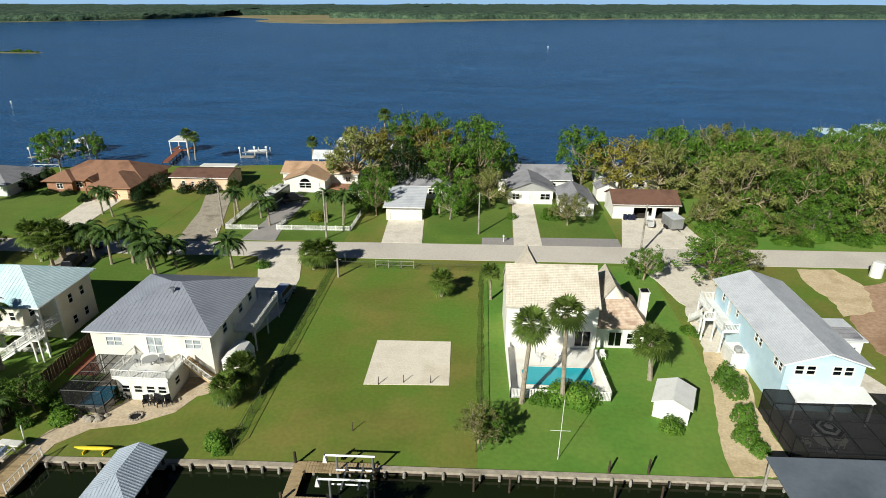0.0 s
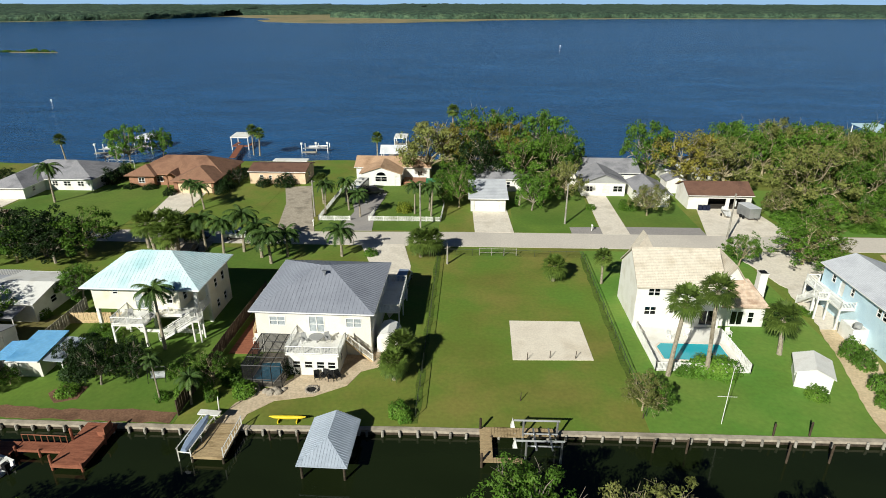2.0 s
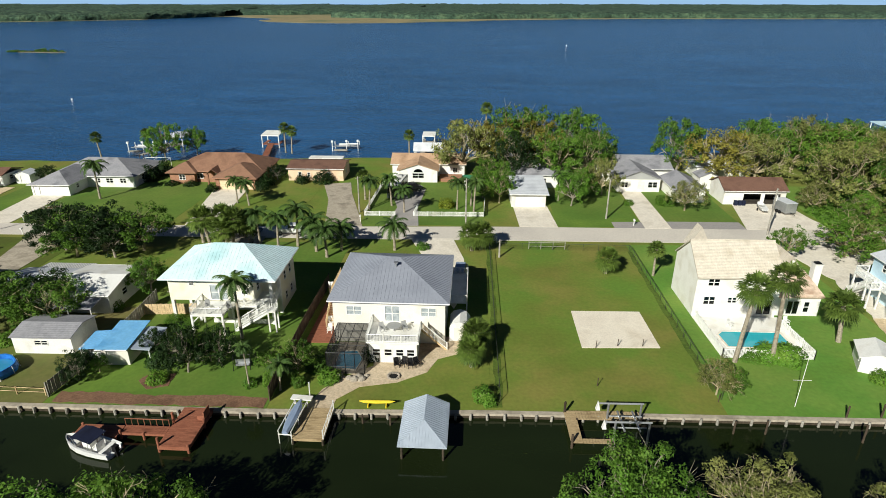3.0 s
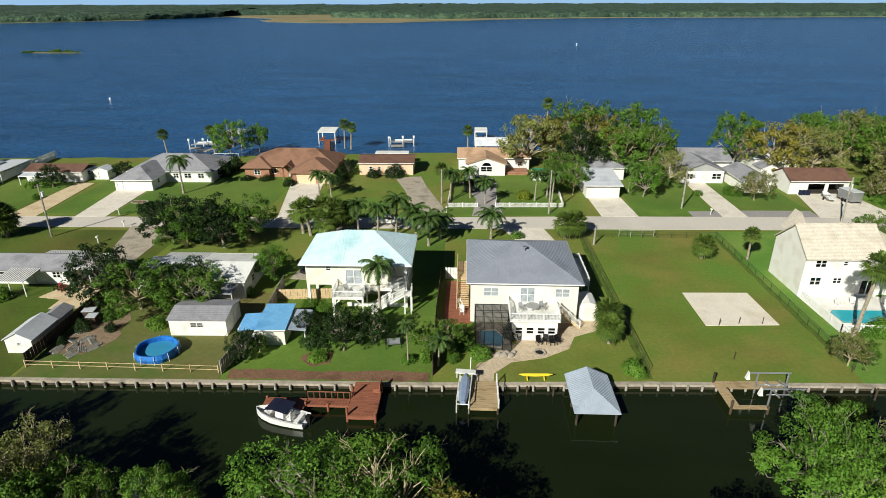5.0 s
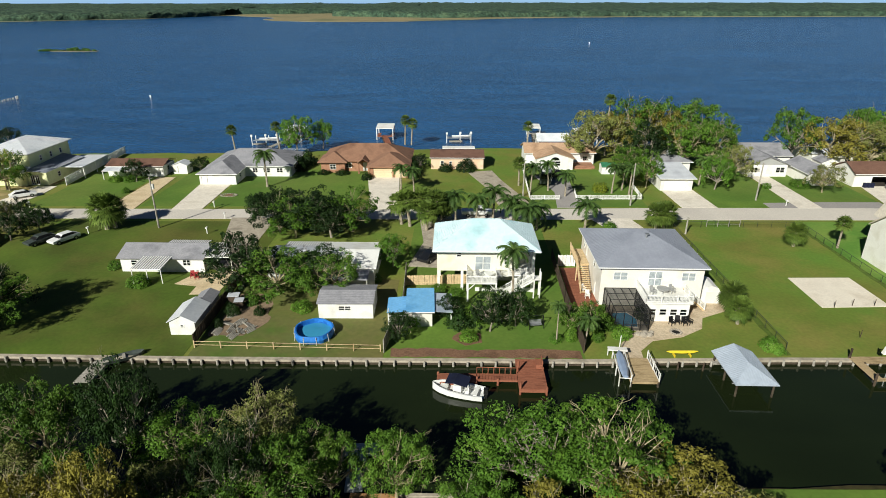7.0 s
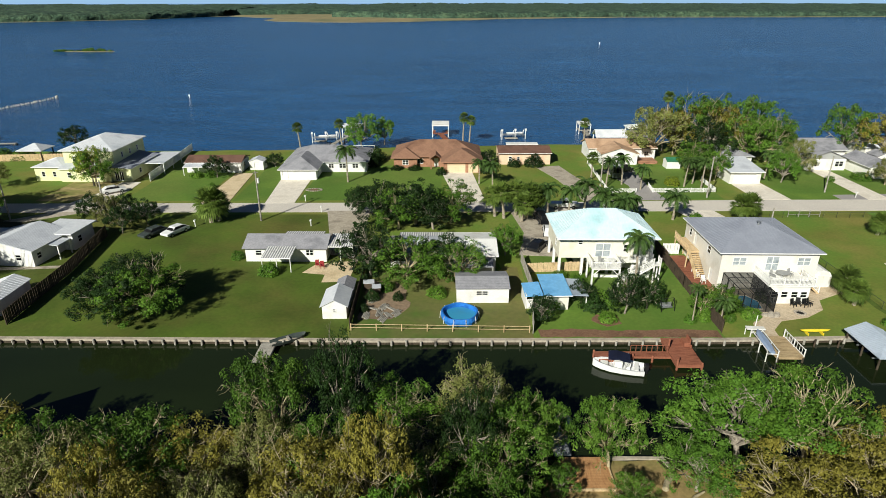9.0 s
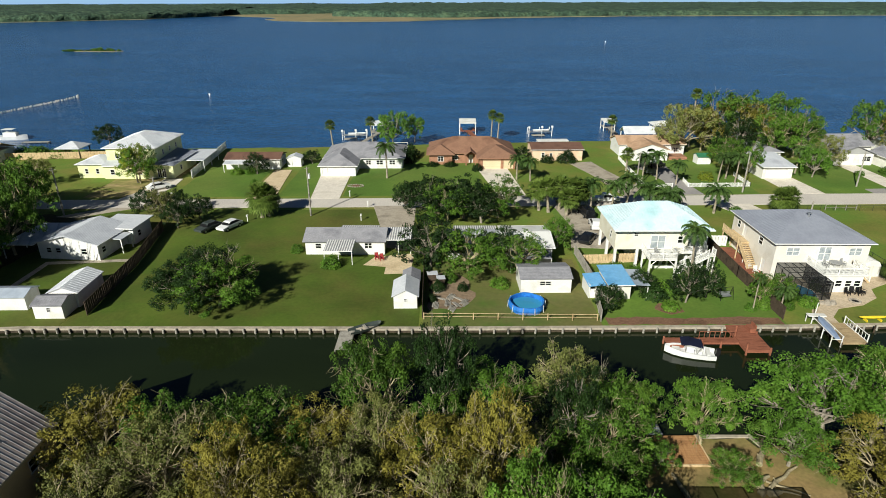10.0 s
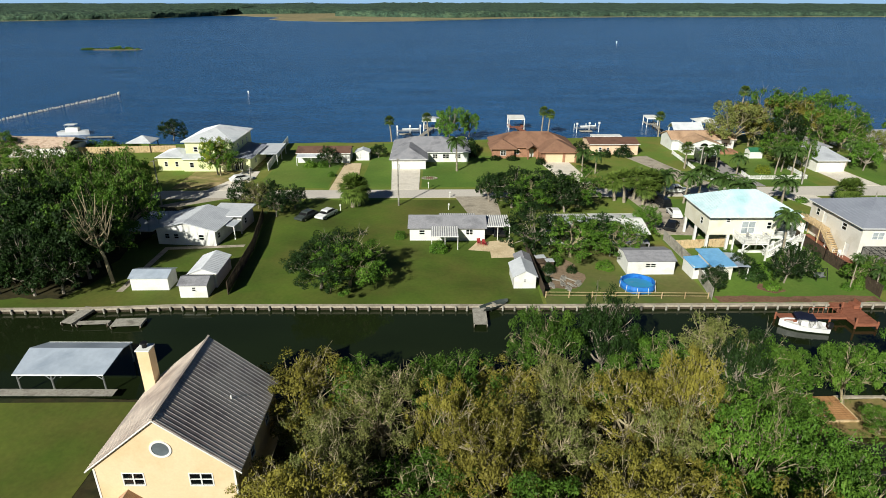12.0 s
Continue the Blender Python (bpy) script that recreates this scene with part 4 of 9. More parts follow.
def screen_cage(x0, y0, x1, y1, h, label, nx=4, ny=4, rise=0.0, mesh=None):
    c = empty("pool_enclosure", (x0 + x1) / 2, (y0 + y1) / 2, 0, 0, label, "screen enclosure")
    w, d = (x1 - x0) / 2, (y1 - y0) / 2
    f = Shape()
    for i in range(nx + 1):
        x = -w + 2 * w * i / nx
        f.bar((x, -d, 0), (x, -d, h), 0.07)
        f.bar((x, -d, h), (x, d, h + rise), 0.07)
    for j in range(ny + 1):
        y = -d + 2 * d * j / ny
        zz = h + rise * j / ny
        f.bar((-w, y, 0), (-w, y, zz), 0.07)
        f.bar((w, y, 0), (w, y, zz), 0.07)
        f.bar((-w, y, zz), (w, y, zz), 0.07)
    for z in (0.9, h):
        f.bar((-w, -d, z), (w, -d, z), 0.06)
        f.bar((-w, -d, z), (-w, d, z), 0.06)
        f.bar((w, -d, z), (w, d, z), 0.06)
    fr = part("cage_frame", f, DARKMETAL, c, "dark bronze frame")
    s = Shape()
    for i in range(nx):
        for j in range(ny):
            xa, xb = -w + 2 * w * i / nx + 0.04, -w + 2 * w * (i + 1) / nx - 0.04
            ya, yb = -d + 2 * d * j / ny + 0.04, -d + 2 * d * (j + 1) / ny - 0.04
            za, zb = h + rise * j / ny, h + rise * (j + 1) / ny
            s.add([(xa, ya, za), (xb, ya, za), (xb, yb, zb), (xa, yb, zb)], [(0, 1, 2, 3)])
    s.add([(-w, -d - 0.01, 0.05), (w, -d - 0.01, 0.05), (w, -d - 0.01, h), (-w, -d - 0.01, h)], [(0, 1, 2, 3)])
    s.add([(-w - 0.01, -d, 0.05), (-w - 0.01, d, 0.05), (-w - 0.01, d, h + rise), (-w - 0.01, -d, h)], [(0, 1, 2, 3)])
    s.add([(w + 0.01, -d, 0.05), (w + 0.01, d, 0.05), (w + 0.01, d, h + rise), (w + 0.01, -d, h)], [(0, 1, 2, 3)])
    part("mesh_screen", s, mesh or SCREEN, c, "black insect mesh")
    return c


screen_cage(-41.4, 44.9, -37.3, 51.2, 2.6, "black screened cage over a small pool")


def swimming_pool(poly, z, mat, label, deck=None, deck_mat=None):
    p = empty("swimming_pool", 0, 0, 0, 0, label, "pool")
    part("water", Shape().prism(poly, 0.01, z), mat, p)
    cx, cy = sum(q[0] for q in poly) / len(poly), sum(q[1] for q in poly) / len(poly)
    rim = Shape()
    for a, b in zip(poly, poly[1:] + poly[:1]):
        o = [(cx + (q[0] - cx) * 1.06, cy + (q[1] - cy) * 1.1) for q in (b, a)]
        rim.prism([a, b] + o, 0.01, z + 0.06)
    part("coping", rim, CONCRETE, p, "pale coping")
    return p


sheet("patio", [(-41.3, 44.9), (-37.3, 44.9), (-37.3, 51.2), (-41.3, 51.2)], 0.07, CONCRETE_DARK, "shaded pool deck under the cage", "patio", 0.07)
swimming_pool([(-40.9, 45.8), (-38.4, 45.6), (-38.0, 47.6), (-38.9, 49.2), (-40.8, 49.0)], 0.12, POOL_SHADE, "small blue pool under the dark cage")


def stilt_house():
    h = house("house", -56.6, 59.2, "pale yellow stilt house with aqua metal hip roof", rz=0.6)
    up = [("S", -4.0, -3.3, 4.9, 5.6), ("S", -1.5, 0.7, 3.0, 5.1, "blinds"), ("S", 2.4, 3.2, 3.8, 5.0), ("E", -3.0, -2.0, 3.7, 5.0), ("E", 0.5, 1.5, 3.7, 5.0), ("E", 3.0, 3.8, 3.7, 5.0), ("W", -2.0, -1.0, 3.8, 5.0)]
    block(h, -6.6, -4.0, 4.0, 5.0, 2.9, 6.1, BUTTER, up)
    block(h, 4.0, -1.2, 6.4, 5.0, 0.0, 6.1, BUTTER, [("E", 0.4, 1.3, 3.7, 5.0), ("E", 2.6, 3.5, 3.7, 5.0), ("E", 0.4, 1.3, 0.9, 2.1), ("E", 2.6, 3.5, 0.9, 2.1)])
    block(h, -3.2, -1.0, 3.98, 4.9, 0.0, 2.88, BUTTER, [("S", -2.4, -1.4, 0.1, 2.2, "door"), ("S", 1.0, 2.4, 0.9, 2.1, "pair"), ("W", 1.0, 2.0, 0.9, 2.0)])
    roof(h, hip(-6.6, -4.6, 6.6, 4.9, 6.25, 8.95, 0.55), ROOF_TEAL, 0.18, 0.45, "faded aqua standing-seam roof", WHITE)
    for x, y in ((-6.4, -3.8), (-6.4, 0.5), (-6.4, 4.6), (-3.2, -3.8), (6.3, -4.4), (6.3, -1.4), (4.1, -3.8), (0.5, -3.8)):
        top = 6.1 if x > 4.2 else 2.9
        part("stilt", Shape().box(x - 0.18, y - 0.18, 0, x + 0.18, y + 0.18, top), WHITE, h)
    # corner porch
    part("porch_floor", Shape().box(3.0, -5.2, 2.7, 6.5, -1.25, 2.9), WHITE, h)
    railing(h, (6.4, -5.1, 2.9), (6.4, -1.3, 2.9))
    railing(h, (3.1, -5.1, 2.9), (5.4, -5.1, 2.9))
    # front deck on tall posts
    d = Shape().box(-2.6, -7.6, 2.65, 1.3, -4.02, 2.85)
    for x, y in ((-2.5, -7.5), (1.2, -7.5), (-2.5, -4.4), (1.2, -4.4)):
        d.box(x - 0.11, y - 0.11, 0, x + 0.11, y + 0.11, 2.65)
    d.bar((-2.5, -7.5, 1.7), (-1.6, -7.5, 2.6), 0.1)
    d.bar((1.2, -7.5, 1.7), (0.3, -7.5, 2.6), 0.1)
    d.box(1.3, -5.2, 2.65, 3.0, -4.02, 2.85)
    dk = part("front_deck", d, WHITE, h, "white raised deck on posts")
    railing(dk, (-2.55, -7.55, 2.85), (1.25, -7.55, 2.85))
    railing(dk, (-2.55, -7.55, 2.85), (-2.55, -4.1, 2.85))
    railing(dk, (1.25, -7.55, 2.85), (1.25, -5.2, 2.85))
    railing(dk, (1.25, -5.1, 2.85), (3.0, -5.1, 2.85))
    # stair along the front, falling towards the deck
    st = Shape()
    for y in (-6.35, -5.3):
        st.slab([(6.4, y - 0.05, 2.9), (2.0, y - 0.05, 0.1), (2.0, y + 0.05, 0.1), (6.4, y + 0.05, 2.9)], 0.28)
    st.box(6.2, -6.4, 2.7, 7.2, -5.2, 2.85)
    for x, y in ((7.1, -6.3), (7.1, -5.3), (6.3, -6.3)):
        st.box(x - 0.08, y - 0.08, 0, x + 0.08, y + 0.08, 2.7)
    sp = part("stair", st, WHITE, h, "white stair along the porch front")
    for i in range(15):
        part("step", Shape().box(5.95 - 0.28 * i, -6.32, 2.62 - 0.18 * i, 6.25 - 0.28 * i, -5.3, 2.68 - 0.18 * i), WHITE, sp)
    railing(sp, (6.2, -6.36, 2.85), (2.0, -6.36, 0.15))
    railing(sp, (6.2, -5.26, 2.85), (2.0, -5.26, 0.15))
    railing(sp, (7.15, -6.36, 2.85), (7.15, -5.26, 2.85))
    low = Shape().box(-1.4, -4.4, 0.0, 6.4, -4.25, 0.55)
    part("low_wall", low, WHITE, h)
    return h


stilt_house()


def villa():
    h = house("house", 7.5, 63.5, "white stucco house with tan tile gable roof", rz=1.0)
    holes = [("S", -4.0, -2.5, 4.25, 5.35, "pair"), ("S", -0.4, 0.3, 4.5, 5.2), ("S", -4.2, -2.7, 1.65, 2.85, "pair"), ("S", -1.2, 0.0, 1.9, 2.8, "pair"), ("S", 2.6, 4.5, 0.35, 2.5, "slide"),
             ("N", -1.0, 0.0, 0.1, 2.1, "door")]
    block(h, -5.35, -3.4, 5.1, 4.6, 0.0, 5.5, STUCCO, holes)
    roof(h, gable(-5.35, -3.4, 5.1, 4.6, 5.6, 8.95, "x", 0.35, 0.15), ROOF_TILE, 0.2, 0.0, "pale tan concrete tile roof")
    gable_end(h, "y", -5.35, -3.4, 4.6, 5.5, 8.65, STUCCO)
    gable_end(h, "y", 4.9, -3.4, 4.6, 5.5, 8.65, STUCCO)
    row = Shape().tube([(0, -3.72, 5.6), (0, 0.6, 8.9)], [0.05, 0.05], 5).mesh("roof_roll", ROOF_TILE)
    for k in range(35):
        part("roof_roll", row, None, h).location = (-5.42 + k * 0.312, 0, 0)
    part("ridge_cap", Shape().tube([(-5.5, 0.6, 8.95), (5.25, 0.6, 8.95)], [0.1, 0.1], 7), ROOF_TILE, h)
    part("ledge", Shape().box(-5.3, -3.46, 3.3, 0.4, -3.4, 3.42), STUCCO, h)
    # tall gabled bay and single-storey wing
    block(h, 5.12, -0.9, 9.2, 4.6, 0.0, 4.2, STUCCO, [])
    roof(h, gable(5.12, -0.9, 9.2, 4.6, 4.25, 7.4, "y", 0.2, 0.25), ROOF_TILE, 0.18, 0.0, "steep tan tile gable")
    gable_end(h, "x", -0.9, 5.12, 9.2, 4.2, 7.2, STUCCO)
    block(h, 5.12, -2.9, 10.7, -0.92, 0.0, 2.8, STUCCO, [("S", 6.6, 8.2, 0.2, 2.2, "slide"), ("S", 8.7, 9.5, 0.5, 2.1)])
    roof(h, [[(4.95, -3.25, 2.9), (11.0, -3.25, 2.9), (8.9, -0.75, 5.6), (5.7, -0.75, 5.6)], [(11.0, -3.25, 2.9), (11.0, -0.75, 3.3), (8.9, -0.75, 5.6)]], ROOF_PINK, 0.18, 0.0, "mottled pink tile lean-to roof")
    block(h, 9.22, -0.9, 10.4, 4.0, 0.0, 3.2, STUCCO, [])
    roof(h, [[(9.1, -0.75, 4.5), (10.9, -0.75, 3.3), (10.9, 4.2, 3.3), (9.1, 4.2, 4.5)]], ROOF_PINK, 0.16, name="side_roof")
    part("chimney", Shape().box(10.45, -0.5, 0, 11.4, 0.45, 6.2).box(10.38, -0.57, 6.05, 11.47, 0.52, 6.2), STUCCO, h, "white stucco chimney")
    part("flue", Shape().box(10.6, -0.35, 6.2, 11.25, 0.3, 6.32), DARKMETAL, h)
    part("entry_gable", Shape().add([(-4.0, 4.6, 6.4), (-1.0, 4.6, 6.4), (-2.5, 4.6, 9.1), (-4.0, 6.5, 6.4), (-1.0, 6.5, 6.4), (-2.5, 6.5, 9.1)], [(0, 1, 2), (3, 5, 4), (0, 2, 5, 3), (1, 4, 5, 2), (0, 3, 4, 1)]), ROOF_TILE, h)
    return h


villa()
sheet("patio", [(2.5, 50.4), (12.6, 50.6), (12.9, 58.6), (13.0, 60.04), (2.2, 60.04)], 0.1, STUCCO, "white pool deck", "patio", 0.1)
swimming_pool([(4.1, 52.6), (10.6, 52.5), (11.5, 53.6), (11.4, 56.1), (4.6, 56.0), (3.9, 55.2)], 0.13, POOL, "turquoise swimming pool in a white deck")


def fence(points, h, mat, label, name="fence", spacing=2.4, rails=(0.25, 0.9), pickets=0.0, board=False, post_w=0.1, category="fence", solid=None):
    """Posts with rails, pickets or boards along a line."""
    x, y = points[0]
    f = empty(name, x, y, 0, 0, label, category)
    for (xa, ya), (xb, yb) in zip(points, points[1:]):
        L = math.hypot(xb - xa, yb - ya)
        dx, dy = (xb - xa) / L, (yb - ya) / L
        n = max(1, round(L / spacing))
        ax, ay = xa - x, ya - y
        for i in range(n + 1):
            px, py = ax + dx * L * i / n, ay + dy * L * i / n
            part("post", Shape().box(px - post_w / 2, py - post_w / 2, -0.05, px + post_w / 2, py + post_w / 2, h + 0.06), mat, f)
        for r in rails:
            part("rail", Shape().bar((ax, ay, r * h), (ax + dx * L, ay + dy * L, r * h), 0.05), mat, f)
        if pickets:
            k = int(L / pickets)
            w = pickets * 0.45 if board else 0.04
            word = "board" if board else "picket"
            top = h if board else h - 0.06
            piece = Shape().add([(-w, -0.015, 0.05), (w, -0.015, 0.05), (w, 0.015, 0.05), (-w, 0.015, 0.05), (-w, -0.015, top), (w, -0.015, top), (w, 0.015, top), (-w, 0.015, top), (0, -0.015, top + 0.05), (0, 0.015, top + 0.05)],
                                [(0, 1, 5, 8, 4), (1, 2, 6, 5), (2, 3, 7, 9, 6), (3, 0, 4, 7), (4, 8, 9, 7), (8, 5, 6, 9)]).mesh(word, mat)
            turn = math.degrees(math.atan2(dy, dx))
            for i in range(k):
                u = (i + 0.5) * L / k
                part(word, piece, None, f).matrix_basis = pose(ax + dx * u, ay + dy * u, (i * 37 % 11 - 5) * 0.004, 0, (i * 53 % 7 - 3) * 0.3, turn)
        if solid:
            sm, hs = solid
            part("mesh_panel", Shape().add([(ax, ay, 0.05), (ax + dx * L, ay + dy * L, 0.05), (ax + dx * L, ay + dy * L, hs), (ax, ay, hs)], [(0, 1, 2, 3)]), sm, f)
    return f


fence([(2.4, 59.2), (2.5, 50.4), (12.7, 50.5), (12.2, 58.4)], 1.2, WHITE, "white picket fence round the pool deck", pickets=0.14)
fence([(-40.4, 95.1), (-46.2, 94.9), (-45.5, 118.5)], 0.95, WHITE, "white picket fence along the drive", pickets=0.17)
fence([(-36.9, 95.3), (-23.9, 95.7), (-23.7, 104.0)], 0.95, WHITE, "white picket fence before the white house", pickets=0.17)
fence([(-37.0, 95.3), (-36.6, 99.5)], 0.95, WHITE, "white picket fence by the gate", pickets=0.17)
fence([(-143.8, 101.3), (-146.0, 129.5)], 1.8, WHITE, "tall white vinyl privacy fence", pickets=0.2, board=True)


def cottage_long():
    h = house("house", -103.3, 61.9, "long low white cottage with weathered grey roof", rz=0.3)
    block(h, -6.1, -2.4, 6.1, 2.4, 0.0, 2.4, WHITE, [("S", -4.6, -3.6, 1.0, 1.9), ("S", 0.4, 1.3, 0.1, 2.1, "door"), ("S", 3.0, 4.2, 1.0, 2.0, "pair"), ("E", -0.5, 0.5, 1.0, 1.9), ("W", -0.5, 0.5, 1.0, 1.9)])
    fs = [[(-6.4, -2.9, 2.35), (6.4, -2.9, 2.35), (6.4, 0.5, 3.45), (-6.4, 0.5, 3.45)], [(-6.4, 0.5, 3.45), (6.4, 0.5, 3.45), (6.4, 2.8, 2.5), (-6.4, 2.8, 2.5)]]
    for x in (-6.1, 5.9):
        part("gable_wall", Shape().add([(x + dx, yy, zz) for dx in (0, 0.2) for yy, zz in ((-2.4, 2.38), (2.4, 2.38), (0.5, 3.3))], [(0, 2, 1), (3, 4, 5), (0, 1, 4, 3), (1, 2, 5, 4), (2, 0, 3, 5)]), WHITE, h)
    roof(h, fs, ROOF_SHINGLE, 0.1, 0.0, "weathered grey low roof")
    aw = [[(-2.6, -6.3, 2.25), (1.7, -6.3, 2.25), (1.7, -2.42, 2.5), (-2.6, -2.42, 2.5)]]
    roof(h, aw, ROOF_SHINGLE, 0.06, 0.36, "striped aluminium awning", WHITE, WHITE, 0.16, "awning")
    for x in (-2.5, -0.4, 1.6):
        part("awning_post", Shape().box(x - 0.05, -6.25, 0, x + 0.05, -6.15, 2.2), WHITE, h)
    cp = [[(6.3, -2.4, 2.45), (10.2, -2.4, 2.45), (10.2, 2.4, 2.75), (6.3, 2.4, 2.75)]]
    roof(h, cp, ROOF_SHINGLE, 0.06, 0.36, "striped aluminium carport", WHITE, WHITE, 0.16, "carport_roof")
    for x, y in ((10.1, -2.3), (10.1, 2.3), (8.2, -2.3)):
        part("carport_post", Shape().box(x - 0.05, y - 0.05, 0, x + 0.05, y + 0.05, 2.45), WHITE, h)
    fw = [[(-1.4, 2.42, 2.5), (4.8, 2.42, 2.5), (4.8, 4.4, 2.3), (-1.4, 4.4, 2.3)]]
    roof(h, fw, ROOF_SHINGLE, 0.06, 0.36, "striped front awning", None, WHITE, 0.16, "awning")
    return h


cottage_long()


def cottage_mid():
    h = house("house", -80.0, 60.2, "white cottage with white metal roof under oaks", rz=0.5)
    block(h, 1.0, -4.0, 8.0, 4.4, 0.0, 2.7, WHITE, [("S", 2.0, 3.2, 0.9, 2.0, "pair"), ("S", 5.0, 6.0, 0.1, 2.1, "door"), ("E", -1.0, 0.2, 1.0, 2.0), ("E", 2.0, 3.0, 1.0, 2.0)])
    roof(h, gable(1.0, -4.0, 8.0, 4.4, 2.75, 3.6, "x", 0.5, 0.4), WHITE, 0.12, 0.0, "white painted metal roof", WHITE)
    block(h, -7.4, -2.4, 0.98, 3.4, 0.0, 2.5, WHITE, [("S", -6.0, -4.8, 0.9, 2.0, "pair"), ("S", -2.5, -1.5, 0.9, 2.0)])
    roof(h, gable(-7.4, -2.4, 0.6, 3.4, 2.55, 3.3, "x", 0.5, 0.3), ROOF_PALEGREY, 0.12, 0.0, "weathered pale grey roof")
    gable_end(h, "y", 7.8, -4.0, 4.4, 2.7, 3.45, WHITE)
    aw = [[(-6.5, 3.4, 2.5), (0.5, 3.4, 2.5), (0.5, 6.2, 2.25), (-6.5, 6.2, 2.25)]]
    roof(h, aw, ROOF_SHINGLE, 0.06, 0.36, "striped aluminium awning", None, WHITE, 0.16, "awning")
    pc = [[(1.5, -7.0, 2.2), (7.5, -7.0, 2.2), (7.5, -4.45, 2.5), (1.5, -4.45, 2.5)]]
    roof(h, pc, ROOF_SHINGLE, 0.06, 0.0, "low porch roof", None, WHITE, 0.1, "porch_roof")
    for x in (1.6, 4.5, 7.4):
        part("porch_post", Shape().box(x - 0.05, -6.95, 0, x + 0.05, -6.85, 2.15), WHITE, h)


cottage_mid()


def small_shed(name, cx, cy, w, d, ze, zr, wall_mat, roof_mat, label, axis="x", holes=(), seams=0.0, rz=ROT, over=0.25):
    h = house(name, cx, cy, label, "shed", rz)
    block(h, -w / 2, -d / 2, w / 2, d / 2, 0.0, ze, wall_mat, holes, 0.12)
    roof(h, gable(-w / 2, -d / 2, w / 2, d / 2, ze + 0.03, zr, axis, over, 0.15), roof_mat, 0.08, seams)
    if axis == "x":
        gable_end(h, "y", -w / 2, -d / 2, d / 2, ze, zr - 0.12, wall_mat, 0.12)
        gable_end(h, "y", w / 2 - 0.12, -d / 2, d / 2, ze, zr - 0.12, wall_mat, 0.12)
    else:
        gable_end(h, "x", -d / 2, -w / 2, w / 2, ze, zr - 0.12, wall_mat, 0.12)
        gable_end(h, "x", d / 2 - 0.12, -w / 2, w / 2, ze, zr - 0.12, wall_mat, 0.12)
    return h


small_shed("garden_shed", -74.3, 49.2, 6.8, 4.8, 2.2, 2.8, WHITE, ROOF_SHINGLE, "low white block shed with grey roof", "x", [("S", -0.9, 0.7, 1.1, 1.8, "pair"), ("E", -0.5, 0.4, 0.1, 2.0, "door")])
small_shed("garden_shed", 18.5, 49.6, 3.3, 3.8, 1.8, 2.6, WHITE, WHITE, "white metal garden shed on the lawn", "y", [("W", -1.2, -0.7, 0.9, 1.4)], rz=-22)
small_shed("garden_shed", -92.9, 44.6, 3.0, 4.6, 1.75, 2.7, WHITE, ROOF_WHITE, "white barn-shaped shed by the fence", "y", [("S", -0.25, 0.25, 0.95, 1.45)])
small_shed("garden_shed", -92.4, 48.6, 2.0, 3.0, 1.7, 2.3, WHITE, ROOF_SHINGLE, "small grey-roofed shed behind another", "y")
small_shed("garden_shed", -143.5, 42.9, 5.0, 2.9, 1.9, 2.5, WHITE, ROOF_STEEL, "white shed with blue-grey roof", "x")
small_shed("garden_shed", -136.8, 40.8, 3.6, 2.9, 1.9, 2.5, WHITE, ROOF_SHINGLE, "white shed with dark ribbed roof", "x", [("S", -0.2, 0.4, 0.9, 1.6)], 0.3)
small_shed("garden_shed", -136.6, 45.4, 3.6, 6.2, 2.1, 2.9, WHITE, ROOF_WHITE, "long white metal-roofed shed", "y", seams=0.5)


def blue_shed():
    h = house("garden_shed", -65.0, 47.4, "cream shed with bright blue metal roof", "shed", 3.0)
    block(h, -1.4, -2.3, 1.5, 2.3, 0.0, 2.1, CREAM, [("S", -0.9, 0.1, 0.1, 1.9, "door"), ("E", -0.5, 0.3, 1.0, 1.7)], 0.12)
    roof(h, [[(-1.7, -2.9, 2.3), (1.8, -2.9, 2.3), (1.8, 2.9, 2.65), (-1.7, 2.9, 2.65)]], ROOF_BLUE, 0.1, 0.0, "bright blue metal roof", WHITE)
    roof(h, [[(-4.0, -2.0, 1.85), (-1.72, -2.0, 2.0), (-1.72, 1.6, 2.15), (-4.0, 1.6, 2.0)]], ROOF_BLUE, 0.08, 0.4, "blue lean-to roof", WHITE, name="lean_to_roof")
    roof(h, [[(1.82, -2.4, 2.15), (4.0, -2.4, 2.0), (4.0, 2.2, 2.15), (1.82, 2.2, 2.3)]], ROOF_STEEL, 0.08, 0.0, "blue-grey lean-to roof", WHITE, name="lean_to_roof")
    part("lean_to_wall", Shape().box(-3.9, -1.8, 0, -1.42, -1.68, 1.3).box(-3.9, -1.68, 0, -3.78, 1.5, 1.9), WHITE, h)
    for x, y in ((3.8, -2.2), (3.8, 2.0), (-3.85, -1.85)):
        part("post", Shape().box(x - 0.06, y - 0.06, 0, x + 0.06, y + 0.06, 2.0), WHITE, h)


blue_shed()


